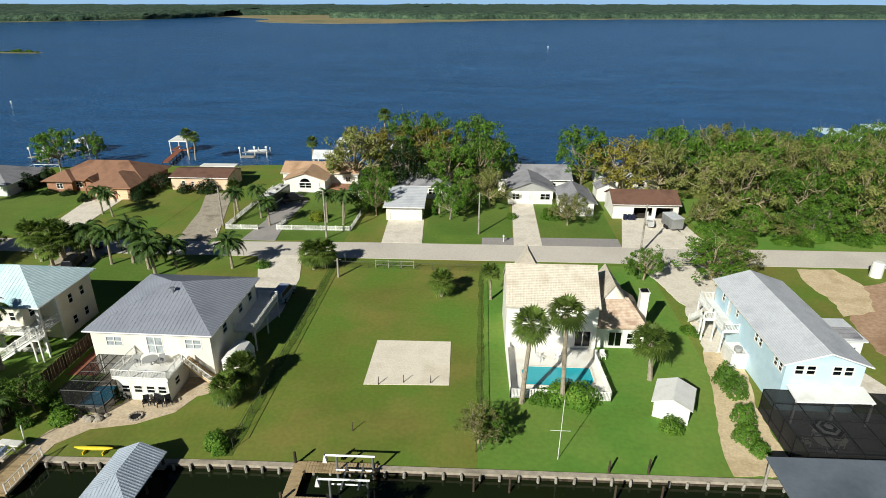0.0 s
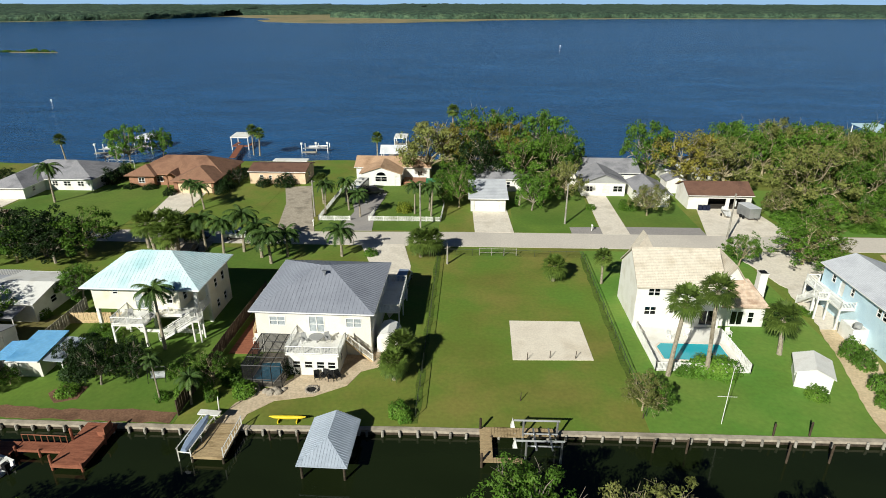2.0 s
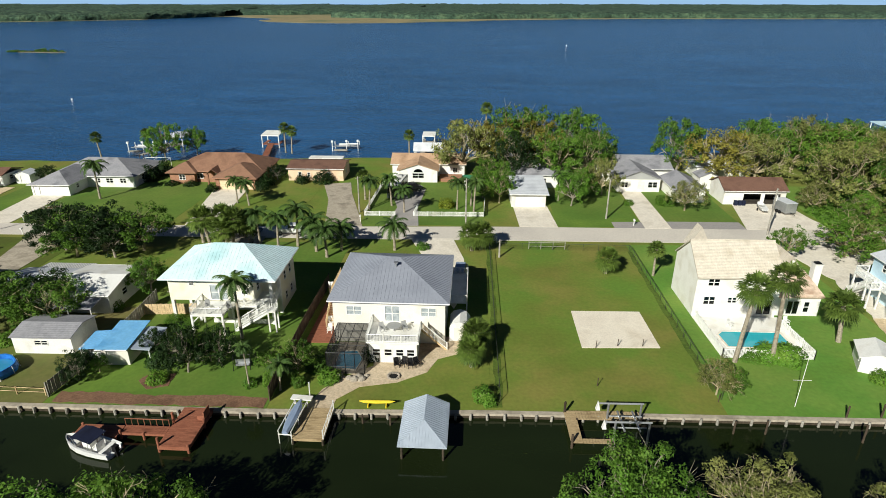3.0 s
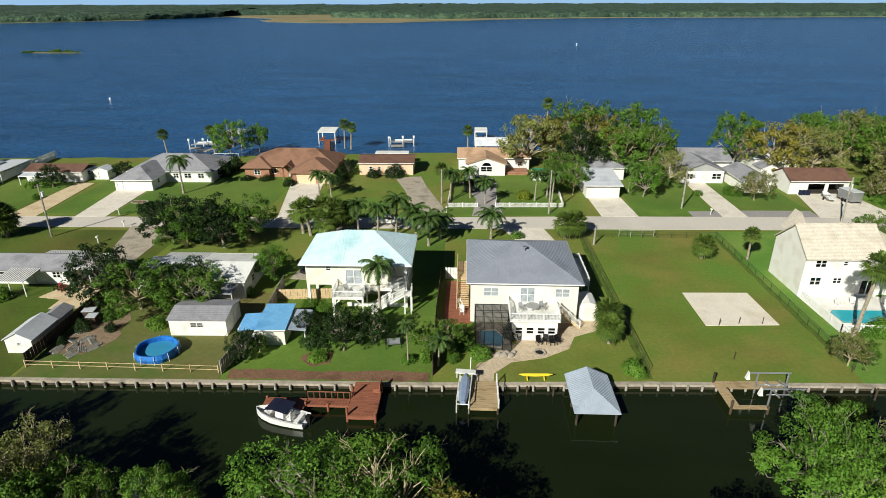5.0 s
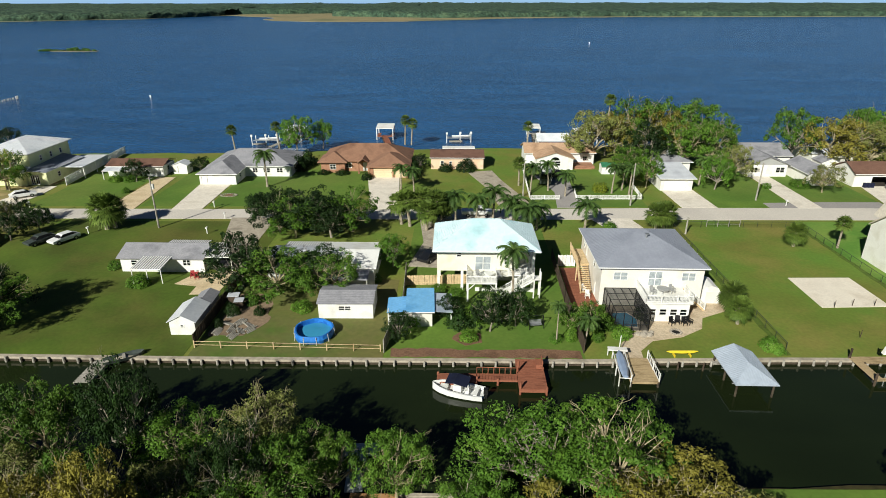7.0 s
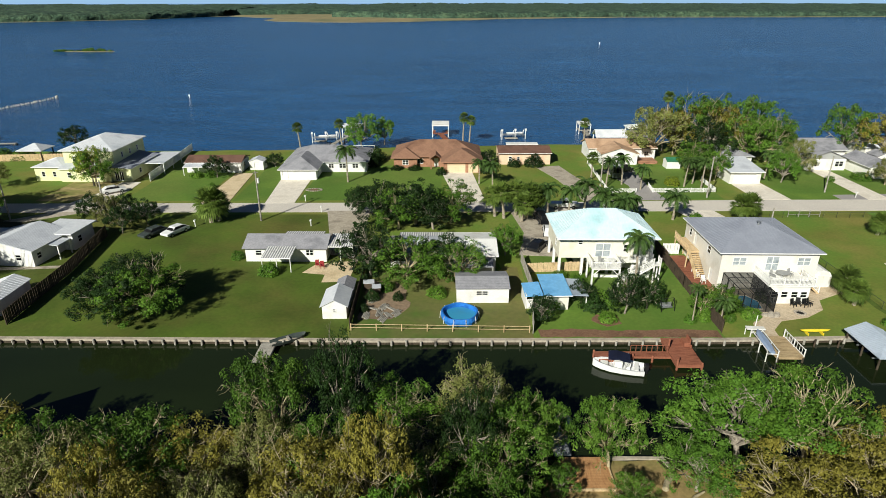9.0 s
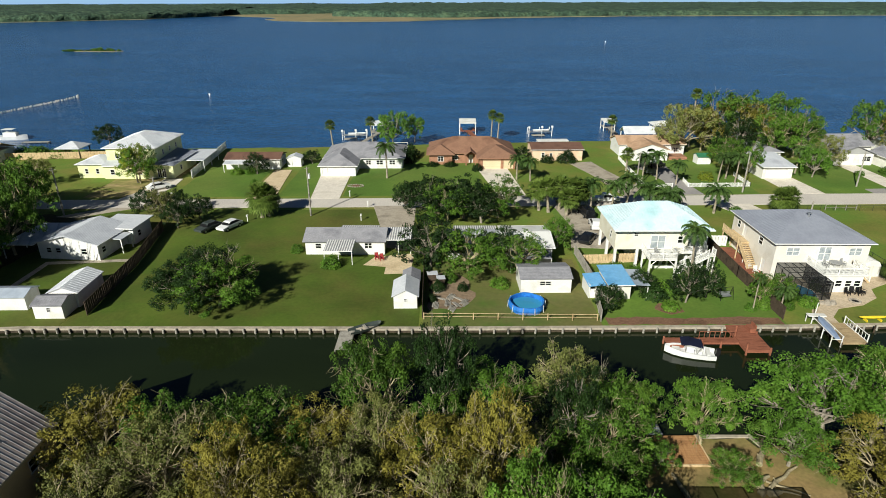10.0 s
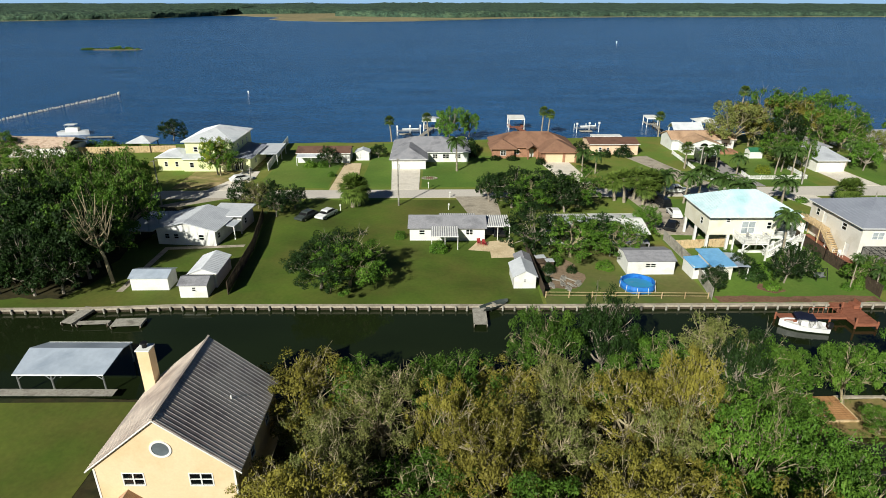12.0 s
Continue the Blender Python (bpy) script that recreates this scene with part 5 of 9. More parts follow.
def cottage_left():
    h = house("house", -144.4, 61.5, "white L-shaped cottage with grey and white roof", rz=-5)
    block(h, -4.8, -4.2, 4.8, 2.4, 0.0, 2.6, WHITE, [("S", -3.6, -2.7, 1.0, 1.9), ("S", -2.1, -1.2, 1.0, 1.9), ("S", 2.0, 3.0, 0.9, 1.9), ("E", -3.4, -2.4, 0.9, 1.9)])
    roof(h, gable(-4.8, -4.2, 4.8, 4.0, 2.7, 4.0, "y", 0.45, 0.4), ROOF_PALEGREY, 0.14, 0.0, "grey low gable roof", WHITE)
    gable_end(h, "x", -4.2, -4.8, 4.8, 2.6, 3.8, WHITE)
    block(h, 1.0, 2.42, 6.4, 7.4, 0.0, 2.9, WHITE, [("E", 3.5, 4.5, 0.9, 2.0), ("S", 5.2, 6.0, 0.1, 2.1, "door")])
    roof(h, [[(0.6, 1.6, 3.0), (7.0, 1.6, 3.0), (7.0, 7.8, 3.15), (0.6, 7.8, 3.15)]], ROOF_WHITE, 0.16, 0.0, "flat white roof", WHITE)
    roof(h, [[(4.9, -1.4, 2.5), (6.8, -1.4, 2.4), (6.8, 1.55, 2.4), (4.9, 1.55, 2.5)]], ROOF_WHITE, 0.1, name="porch_roof")
    for y in (-1.2, 1.4):
        part("porch_post", Shape().box(6.55, y - 0.08, 0, 6.7, y + 0.08, 2.4), WHITE, h)
    roof(h, [[(-10.2, -5.0, 2.35), (-4.9, -5.0, 2.55), (-4.9, 4.0, 2.75), (-10.2, 4.0, 2.55)]], ROOF_PALEGREY, 0.1, 0.0, "low carport roof", name="carport_roof")
    for y in (-4.8, -0.5, 3.8):
        part("carport_post", Shape().box(-10.1, y - 0.06, 0, -9.98, y + 0.06, 2.4), WHITE, h)


cottage_left()


def blue_house():
    h = house("house", 32.4, 59.4, "long pale blue house with pale grey roof", rz=0.6)
    sw = [("S", -2.85, -1.9, 4.25, 5.35), ("S", -1.75, -0.8, 4.25, 5.35), ("S", 0.7, 1.65, 4.25, 5.35), ("S", 1.8, 2.75, 4.25, 5.35),
          ("W", -8.5, -7.7, 4.0, 5.1), ("W", -7.5, -6.7, 4.0, 5.1), ("W", -4.0, -3.2, 4.0, 5.1), ("W", -3.0, -2.2, 4.0, 5.1), ("W", 2.2, 2.9, 4.0, 5.1), ("W", 4.2, 5.2, 2.95, 5.0, "door"), ("W", 6.2, 7.0, 4.0, 5.1)]
    block(h, -3.7, -9.0, 3.7, 9.0, 0.0, 5.5, SKYBLUE, sw)
    roof(h, gable(-3.7, -9.0, 3.7, 9.0, 5.6, 7.0, "y", 0.45, 0.4), ROOF_PALEGREY, 0.14, 0.0, "pale grey shingle roof", WHITE)
    gable_end(h, "x", -9.0, -3.7, 3.7, 5.5, 6.85, SKYBLUE)
    part("gable_trim", Shape().bar((-4.2, -9.42, 5.5), (0, -9.42, 6.9), 0.12).bar((4.2, -9.42, 5.5), (0, -9.42, 6.9), 0.12), WHITE, h)
    roof(h, [[(-3.3, -11.4, 2.85), (4.0, -11.2, 2.85), (4.0, -9.02, 3.15), (-3.3, -9.02, 3.15)]], WHITE, 0.14, 0.0, "white porch roof", WHITE, name="porch_roof")
    for x in (-3.2, 0.4, 3.8):
        part("porch_post", Shape().box(x - 0.08, -11.2, 0, x + 0.08, -11.05, 2.75), WHITE, h)
    d = Shape().box(-5.6, 1.2, 2.7, -3.72, 9.3, 2.9).box(-6.75, 3.9, 2.7, -5.6, 5.0, 2.9)
    dk = part("side_deck", d, WHITE, h, "white upper side deck")
    for x, y in ((-5.49, 1.3), (-5.49, 3.8), (-5.49, 6.4), (-5.49, 9.2), (-6.65, 4.0), (-6.65, 4.9)):
        part("deck_post", Shape().box(x - 0.09, y - 0.09, 0, x + 0.09, y + 0.09, 2.7), WHITE, dk)
    railing(dk, (-5.5, 1.25, 2.9), (-5.5, 3.9, 2.9))
    railing(dk, (-5.5, 1.25, 2.9), (-3.8, 1.25, 2.9))
    railing(dk, (-5.5, 5.0, 2.9), (-5.5, 9.25, 2.9))
    railing(dk, (-5.5, 9.25, 2.9), (-3.8, 9.25, 2.9))
    railing(dk, (-6.7, 3.95, 2.9), (-5.6, 3.95, 2.9))
    st = Shape()
    for x in (-6.7, -5.7):
        st.slab([(x - 0.05, 5.0, 2.9), (x - 0.05, 8.4, 0.1), (x + 0.05, 8.4, 0.1), (x + 0.05, 5.0, 2.9)], 0.25)
    sp = part("stair", st, WHITE, h, "white straight stair along the deck")
    for i in range(15):
        part("step", Shape().box(-6.68, 4.98 + 0.23 * i, 2.7 - 0.18 * i, -5.72, 5.24 + 0.23 * i, 2.78 - 0.18 * i), WHITE, sp)
    railing(sp, (-6.7, 5.0, 2.8), (-6.7, 8.3, 0.2))
    railing(sp, (-5.7, 5.0, 2.8), (-5.7, 8.3, 0.2))
    block(h, -5.5, -2.0, -3.72, 0.6, 0.0, 1.9, WHITE, [])
    part("air_conditioner", Shape().tube([(-4.6, -1.2, 1.9), (-4.6, -1.2, 2.35)], [0.42, 0.42], 14), GREY_TRIM, h, "grey round condenser unit")
    # low annex
    block(h, 4.6, 0.6, 9.8, 5.2, 0.0, 2.5, WHITE, [("S", 8.4, 9.2, 1.0, 1.8)])
    part("annex_roof", Shape().box(4.4, 0.3, 2.5, 10.1, 5.5, 2.68), ROOF_WHITE, h, "flat white annex roof")
    part("roof_panel", Shape().slab([(5.6, 0.7, 2.78), (9.7, 0.7, 2.78), (9.7, 2.9, 3.0), (5.6, 2.9, 3.0)], 0.1), ROOF_SHINGLE, h, "dark blue-grey roof panel")


blue_house()
screen_cage(27.1, 41.2, 41.0, 50.1, 2.6, "large black screened patio cage", 6, 4, mesh=SCREEN_DENSE)
sheet("patio", [(27.15, 41.3), (41.0, 41.6), (41.0, 50.3), (27.15, 50.3)], 0.065, ASPHALT_GREY, "dark paved patio under the cage", "patio", 0.065)

# ---------------------------------------------------------------- houses on the lake side
def garage_house():
    h = house("garage", 29.3, 109.5, "white two-bay garage with brown shingle roof", "garage")
    block(h, -6.0, -3.4, 6.0, 3.6, 0.0, 2.8, STUCCO, [("S", -2.2, 1.2, 0.05, 2.2, "open"), ("S", 1.9, 5.0, 0.05, 2.2, "open")])
    part("back_panel", Shape().box(-5.8, 0.5, 0.1, 5.8, 0.6, 2.7), INTERIOR, h)
    roof(h, gable(-6.0, -3.4, 6.0, 3.6, 2.9, 4.7, "x", 0.5, 0.3), ROOF_BROWN, 0.16, 0.0, "brown shingle roof", WHITE)
    gable_end(h, "y", -6.0, -3.4, 3.6, 2.8, 4.5, STUCCO)
    gable_end(h, "y", 5.8, -3.4, 3.6, 2.8, 4.5, STUCCO)


garage_house()


def ranch_grey_east():
    h = house("house", 9.5, 118.0, "pale grey ranch house with grey shingle gables")
    block(h, -5.4, -4.8, 3.4, 9.0, 0.0, 2.7, STUCCO, [("S", 0.9, 2.9, 0.9, 2.2, "pair"), ("S", -1.2, 0.2, 0.1, 2.1, "door"), ("S", -4.6, -3.2, 0.9, 2.1, "pair")])
    roof(h, gable(-5.4, -4.8, 3.4, 4.0, 2.8, 4.7, "y", 0.5, 0.4), ROOF_SHINGLE, 0.14, 0.0, "grey shingle front gable", WHITE)
    gable_end(h, "x", -4.8, -5.4, 3.4, 2.7, 4.5, GREY_TRIM)
    roof(h, gable(-7.0, 2.6, 8.0, 13.0, 3.0, 4.9, "x", 0.5, 0.4), ROOF_SHINGLE, 0.14, 0.0, "pale grey main roof", WHITE)
    block(h, -7.0, 2.8, 8.0, 13.0, 0.0, 3.0, STUCCO, [("S", 4.0, 5.0, 1.0, 2.2), ("E", 5.0, 6.2, 1.0, 2.2)])
    block(h, 4.4, -11.6, 10.2, -2.0, 0.0, 2.5, STUCCO, [("E", -9.0, -8.0, 0.9, 2.0)])
    roof(h, gable(4.4, -11.6, 10.2, -2.0, 2.6, 4.1, "y", 0.5, 0.4), ROOF_SHINGLE, 0.14, 0.0, "grey shingle garage wing", WHITE)
    gable_end(h, "x", -11.6, 4.4, 10.2, 2.5, 3.95, GREY_TRIM)


ranch_grey_east()


def carport_pale():
    h = house("garage", -15.3, 106.5, "white garage with pale grey sloping roof", "garage")
    block(h, -3.3, -4.6, 3.3, 4.4, 0.0, 2.5, STUCCO, [("S", -2.6, 2.2, 0.1, 2.2, "garage"), ("E", -1.0, 0.0, 1.0, 2.0)])
    roof(h, [[(-3.8, -5.3, 2.75), (3.8, -5.3, 2.75), (3.8, 4.8, 3.7), (-3.8, 4.8, 3.7)]], ROOF_PALEGREY, 0.16, 0.0, "pale grey low roof", WHITE)
    h2 = house("house", -13.0, 119.0, "shaded house with dark grey hip roof behind trees")
    block(h2, -5.0, -4.0, 5.0, 5.0, 0.0, 2.7, STUCCO, [("S", -3.0, -1.5, 0.9, 2.1, "pair"), ("S", 1.0, 2.5, 0.9, 2.1, "pair")])
    roof(h2, hip(-5.0, -4.0, 5.0, 5.0, 2.8, 4.6), ROOF_SHINGLE, 0.14, 0.0, "grey shingle hip roof", WHITE)


carport_pale()


def white_gable_house():
    h = house("house", -38.2, 121.5, "white house with peach-tan roof and arched gable window")
    block(h, -4.3, -4.2, 4.2, 4.0, 0.0, 2.6, WHITE, [("S", -1.3, 1.3, 0.9, 2.1, "pair"), ("S", 3.0, 3.8, 0.1, 2.1, "door"), ("W", -2.0, -1.0, 1.0, 2.0)])
    roof(h, gable(-4.3, -4.2, 4.2, 3.0, 2.7, 4.2, "y", 0.4, 0.3), ROOF_PEACH, 0.14, 0.0, "peach-tan gable roof", WHITE)
    gable_end(h, "x", -4.2, -4.3, 4.2, 2.6, 4.05, WHITE)
    arch = Shape()
    ring = [(1.0 * cos(pi * i / 10), 2.25 + 0.75 * sin(pi * i / 10)) for i in range(11)]
    arch.add([(x, -4.24, z) for x, z in ring] + [(x, -4.21, z) for x, z in ring], [tuple(range(11)), tuple(range(21, 10, -1))])
    part("arch_window", arch, GLASS, h, "half-round window")
    block(h, -6.2, 1.0, 10.2, 8.5, 0.0, 2.7, WHITE, [("S", 5.5, 6.5, 0.1, 2.1, "door"), ("S", 7.5, 8.6, 0.9, 2.0, "pair")])
    roof(h, gable(-6.2, 1.0, 10.2, 8.5, 2.8, 4.4, "x", 0.5, 0.4), ROOF_PEACH, 0.14, 0.0, "peach-tan main roof", WHITE)
    gable_end(h, "y", -6.2, 1.0, 8.5, 2.7, 4.2, WHITE)
    roof(h, gable(-2.0, 11.0, 6.0, 15.0, 3.4, 5.0, "x", 0.3, 0.2), ROOF_WHITE, 0.12, 0.0, "white rear roof", name="rear_roof")
    for x in (-1.8, 5.8):
        part("rear_post", Shape().box(x - 0.1, 10.9, 0, x + 0.1, 11.1, 3.3), WHITE, h)
        part("rear_post", Shape().box(x - 0.1, 14.8, 0, x + 0.1, 15.0, 3.3), WHITE, h)
    part("brick_steps", Shape().box(4.6, -3.0, 0, 9.6, 0.9, 0.5).box(5.0, -3.6, 0, 9.0, -3.0, 0.3), BRICK, h, "low brick terrace")


white_gable_house()


def peach_cottage():
    h = house("house", -60.9, 121.0, "peach stucco cottage with low brown roof")
    block(h, -6.1, -3.9, 6.1, 3.9, 0.0, 2.7, PEACH, [("S", -3.9, -3.1, 0.9, 2.0), ("S", -1.9, -1.2, 0.9, 1.9), ("S", 2.6, 3.4, 0.1, 2.1, "door"), ("E", -1.0, 0.0, 0.9, 2.0)])
    roof(h, gable(-6.1, -3.9, 6.1, 3.9, 2.8, 3.7, "x", 0.45, 0.3), ROOF_BROWN, 0.14, 0.0, "low brown roof", WHITE)
    gable_end(h, "y", -6.1, -3.9, 3.9, 2.7, 3.55, PEACH)
    gable_end(h, "y", 5.9, -3.9, 3.9, 2.7, 3.55, PEACH)
    part("rear_canopy", Shape().box(-3.5, 4.6, 2.8, 4.5, 7.0, 2.95), WHITE, h, "pale rear canopy")
    for x in (-3.3, 4.3):
        part("canopy_post", Shape().box(x - 0.06, 6.8, 0, x + 0.06, 6.92, 2.8), WHITE, h)


peach_cottage()


def ranch_orange():
    h = house("house", -80.5, 117.5, "orange brick ranch house with brown hip roofs", rz=1.0)
    block(h, 0.2, -8.2, 8.6, -0.5, 0.0, 2.5, BRICK, [("S", 1.0, 5.2, 0.05, 2.2, "garage"), ("S", 5.8, 8.1, 0.05, 2.2, "garage"), ("E", -5.0, -4.0, 0.9, 2.0)], door_mat=BROWN_DOOR)
    roof(h, hip(0.2, -8.2, 8.6, 1.5, 2.6, 4.6, 0.6), ROOF_TERRA, 0.16, 0.0, "brown shingle garage roof", BRICK)
    block(h, -11.0, -3.0, 8.6, 7.8, 0.0, 2.5, BRICK, [("S", -9.6, -8.0, 0.8, 2.0, "pair"), ("S", -6.0, -4.6, 0.8, 2.0, "pair"), ("S", -2.0, -1.0, 0.1, 2.1, "door"), ("E", 2.0, 3.2, 0.8, 2.0), ("W", 0.0, 1.0, 0.9, 2.0)])
    roof(h, hip(-11.0, -3.0, 8.6, 7.8, 2.6, 5.4, 0.6), ROOF_TERRA, 0.16, 0.0, "brown shingle main roof", BRICK)
    roof(h, hip(-11.6, -4.4, -5.8, 2.0, 2.55, 4.2, 0.5), ROOF_TERRA, 0.14, 0.0, "brown shingle side hip", name="side_roof")
    block(h, -11.4, -4.2, -6.0, -3.02, 0.0, 2.5, BRICK, [("S", -9.4, -8.0, 0.8, 2.0, "pair")])
    roof(h, gable(-2.8, -5.2, -0.4, 0.0, 2.5, 3.6, "y", 0.3, 0.2), ROOF_TERRA, 0.12, 0.0, "small entry gable", name="entry_roof")
    for x in (-2.7, -0.5):
        part("entry_post", Shape().box(x - 0.15, -5.1, 0, x + 0.15, -4.8, 2.5), BRICK, h)


ranch_orange()


def ranch_grey_west():
    h = house("house", -107.5, 112.5, "white ranch house with grey shingle hip roof", rz=1.0)
    block(h, -8.4, -9.4, -0.6, 0.0, 0.0, 2.3, WHITE, [("S", -6.8, -1.6, 0.05, 2.1, "garage"), ("S", -8.0, -7.1, 0.1, 2.0, "door"), ("E", -7.0, -6.0, 0.9, 1.9)])
    roof(h, hip(-8.4, -9.4, -0.6, 4.0, 2.4, 4.2, 0.5), ROOF_SHINGLE, 0.16, 0.0, "grey shingle garage roof", WHITE)
    block(h, -8.4, -3.0, 9.6, 9.0, 0.0, 2.4, WHITE, [("S", 1.0, 2.2, 0.9, 2.0, "pair"), ("S", 3.4, 5.0, 0.9, 2.0, "pair"), ("S", 6.4, 7.8, 0.9, 2.0, "pair"), ("E", 0.0, 1.2, 0.9, 2.0)])
    roof(h, hip(-8.4, -3.0, 9.6, 9.6, 2.5, 4.9, 0.5, (-3.5, 3.4, 3.0, 3.4)), ROOF_SHINGLE, 0.16, 0.0, "grey shingle main roof", WHITE)
    part("rear_cage", Shape().bar((4, 10, 2.4), (10, 10, 2.4), 0.08).bar((4, 13, 2.4), (10, 13, 2.4), 0.08).bar((4, 10, 2.4), (4, 13, 2.4), 0.08).bar((10, 10, 2.4), (10, 13, 2.4), 0.08).bar((7, 10, 2.4), (7, 13, 2.4), 0.08).bar((10, 13, 0), (10, 13, 2.4), 0.08).bar((4, 13, 0), (4, 13, 2.4), 0.08), WHITE, h)


ranch_grey_west()


def brown_cottage():
    h = house("house", -132.5, 111.2, "small white cottage with rusty brown roof")
    block(h, -6.2, -2.6, 6.2, 3.4, 0.0, 2.3, WHITE, [("S", -2.0, -0.8, 0.9, 1.9, "pair"), ("S", 2.0, 3.0, 0.1, 2.0, "door"), ("E", -0.5, 0.6, 0.9, 1.9)])
    roof(h, gable(-6.2, -2.6, 6.2, 3.4, 2.4, 3.4, "x", 0.5, 0.3), ROOF_BROWN, 0.14, 0.0, "rusty brown roof", WHITE)
    roof(h, [[(-6.0, -5.4, 2.0), (1.0, -5.4, 2.0), (1.0, -3.12, 2.35), (-6.0, -3.12, 2.35)]], ROOF_WHITE, 0.1, 0.0, "white porch roof", WHITE, name="porch_roof")
    for x in (-5.9, -2.5, 0.9):
        part("porch_post", Shape().box(x - 0.06, -5.3, 0, x + 0.06, -5.2, 1.95), WHITE, h)
    small_shed("garden_shed", -123.5, 112.4, 3.2, 3.0, 2.0, 2.7, WHITE, ROOF_WHITE, "small white shed beside a cottage", "y", [("S", -0.5, 0.5, 0.1, 1.8, "door")])


brown_cottage()


def yellow_house():
    h = house("house", -157.3, 109.8, "lemon yellow two-storey house with white metal hip roof", rz=0.5)
    block(h, -5.4, -6.8, 5.4, 7.2, 0.0, 6.3, LIME, [("S", -3.6, -2.6, 3.9, 5.1), ("S", 1.5, 2.6, 3.9, 5.1), ("S", -3.6, -2.6, 0.9, 2.1), ("S", 2.6, 3.5, 0.9, 2.1), ("E", -3.5, -2.7, 4.0, 5.2), ("E", 0.0, 0.8, 4.0, 5.2), ("E", 3.5, 4.3, 4.0, 5.2), ("W", 0.0, 1.0, 4.0, 5.2)])
    roof(h, hip(-5.4, -6.8, 5.4, 7.2, 6.4, 8.5, 0.6), ROOF_WHITE, 0.18, 0.45, "white standing-seam hip roof", WHITE)
    block(h, -11.4, -8.4, -5.42, -1.0, 0.0, 3.0, LIME, [("S", -10.0, -9.2, 0.9, 2.1), ("S", -7.6, -6.8, 0.9, 2.1)])
    roof(h, hip(-11.4, -8.4, -5.0, -1.0, 3.1, 4.3, 0.4), ROOF_WHITE, 0.14, 0.45, "white metal wing roof", WHITE, name="wing_roof")
    block(h, 5.42, -8.6, 9.6, 4.0, 0.0, 2.9, LIME, [("S", 6.0, 6.9, 0.1, 2.2, "french"), ("S", 7.0, 7.9, 0.1, 2.2, "french"), ("E", -5.0, -4.0, 0.9, 2.0)])
    roof(h, [[(5.5, -9.0, 3.2), (10.1, -9.0, 3.0), (10.1, 4.4, 3.0), (5.5, 4.4, 3.8)]], ROOF_GREY, 0.14, 0.45, "blue-grey metal wing roof", WHITE, name="wing_roof")
    block(h, -5.4, -9.2, 5.3, -6.82, 0.0, 2.8, LIME, [("S", -4.0, -3.0, 0.9, 2.1), ("S", 2.0, 3.0, 0.9, 2.1)])
    roof(h, [[(-5.6, -9.6, 2.9), (5.5, -9.6, 2.9), (5.5, -6.84, 3.6), (-5.6, -6.84, 3.6)]], ROOF_WHITE, 0.12, 0.45, "white porch roof", WHITE, name="porch_roof")


yellow_house()

# ---------------------------------------------------------------- trees and plants
def leaf_mesh(name, centres, size, mat, rng, out=None, wide=0.95):
    """Many small pointed leaves at the given centres; out: the way that each faces, roughly."""
    n = len(centres)
    nrm = rng.normal(0, 0.55, (n, 3)) + np.array([0, 0, 0.45])
    if out is not None:
        nrm += 0.95 * out
    nrm /= np.linalg.norm(nrm, axis=1)[:, None]
    t = np.cross(nrm, rng.normal(0, 1, (n, 3)))
    t /= np.linalg.norm(t, axis=1)[:, None] + 1e-9
    b = np.cross(nrm, t)
    s = (size * rng.uniform(0.6, 1.35, n))[:, None]
    v = np.stack([centres - t * s, centres + t * s * 0.7 - b * s * wide * 0.5, centres + t * s * 0.5 + b * s * wide * 0.6], 1).reshape(-1, 3)
    me = bpy.data.meshes.new(name)
    me.vertices.add(3 * n)
    me.vertices.foreach_set("co", v.astype(np.float32).ravel())
    me.loops.add(3 * n)
    me.loops.foreach_set("vertex_index", np.arange(3 * n, dtype=np.int32))
    me.polygons.add(n)
    me.polygons.foreach_set("loop_start", np.arange(0, 3 * n, 3, dtype=np.int32))
    me.update(calc_edges=True)
    me.materials.append(mat)
    return me


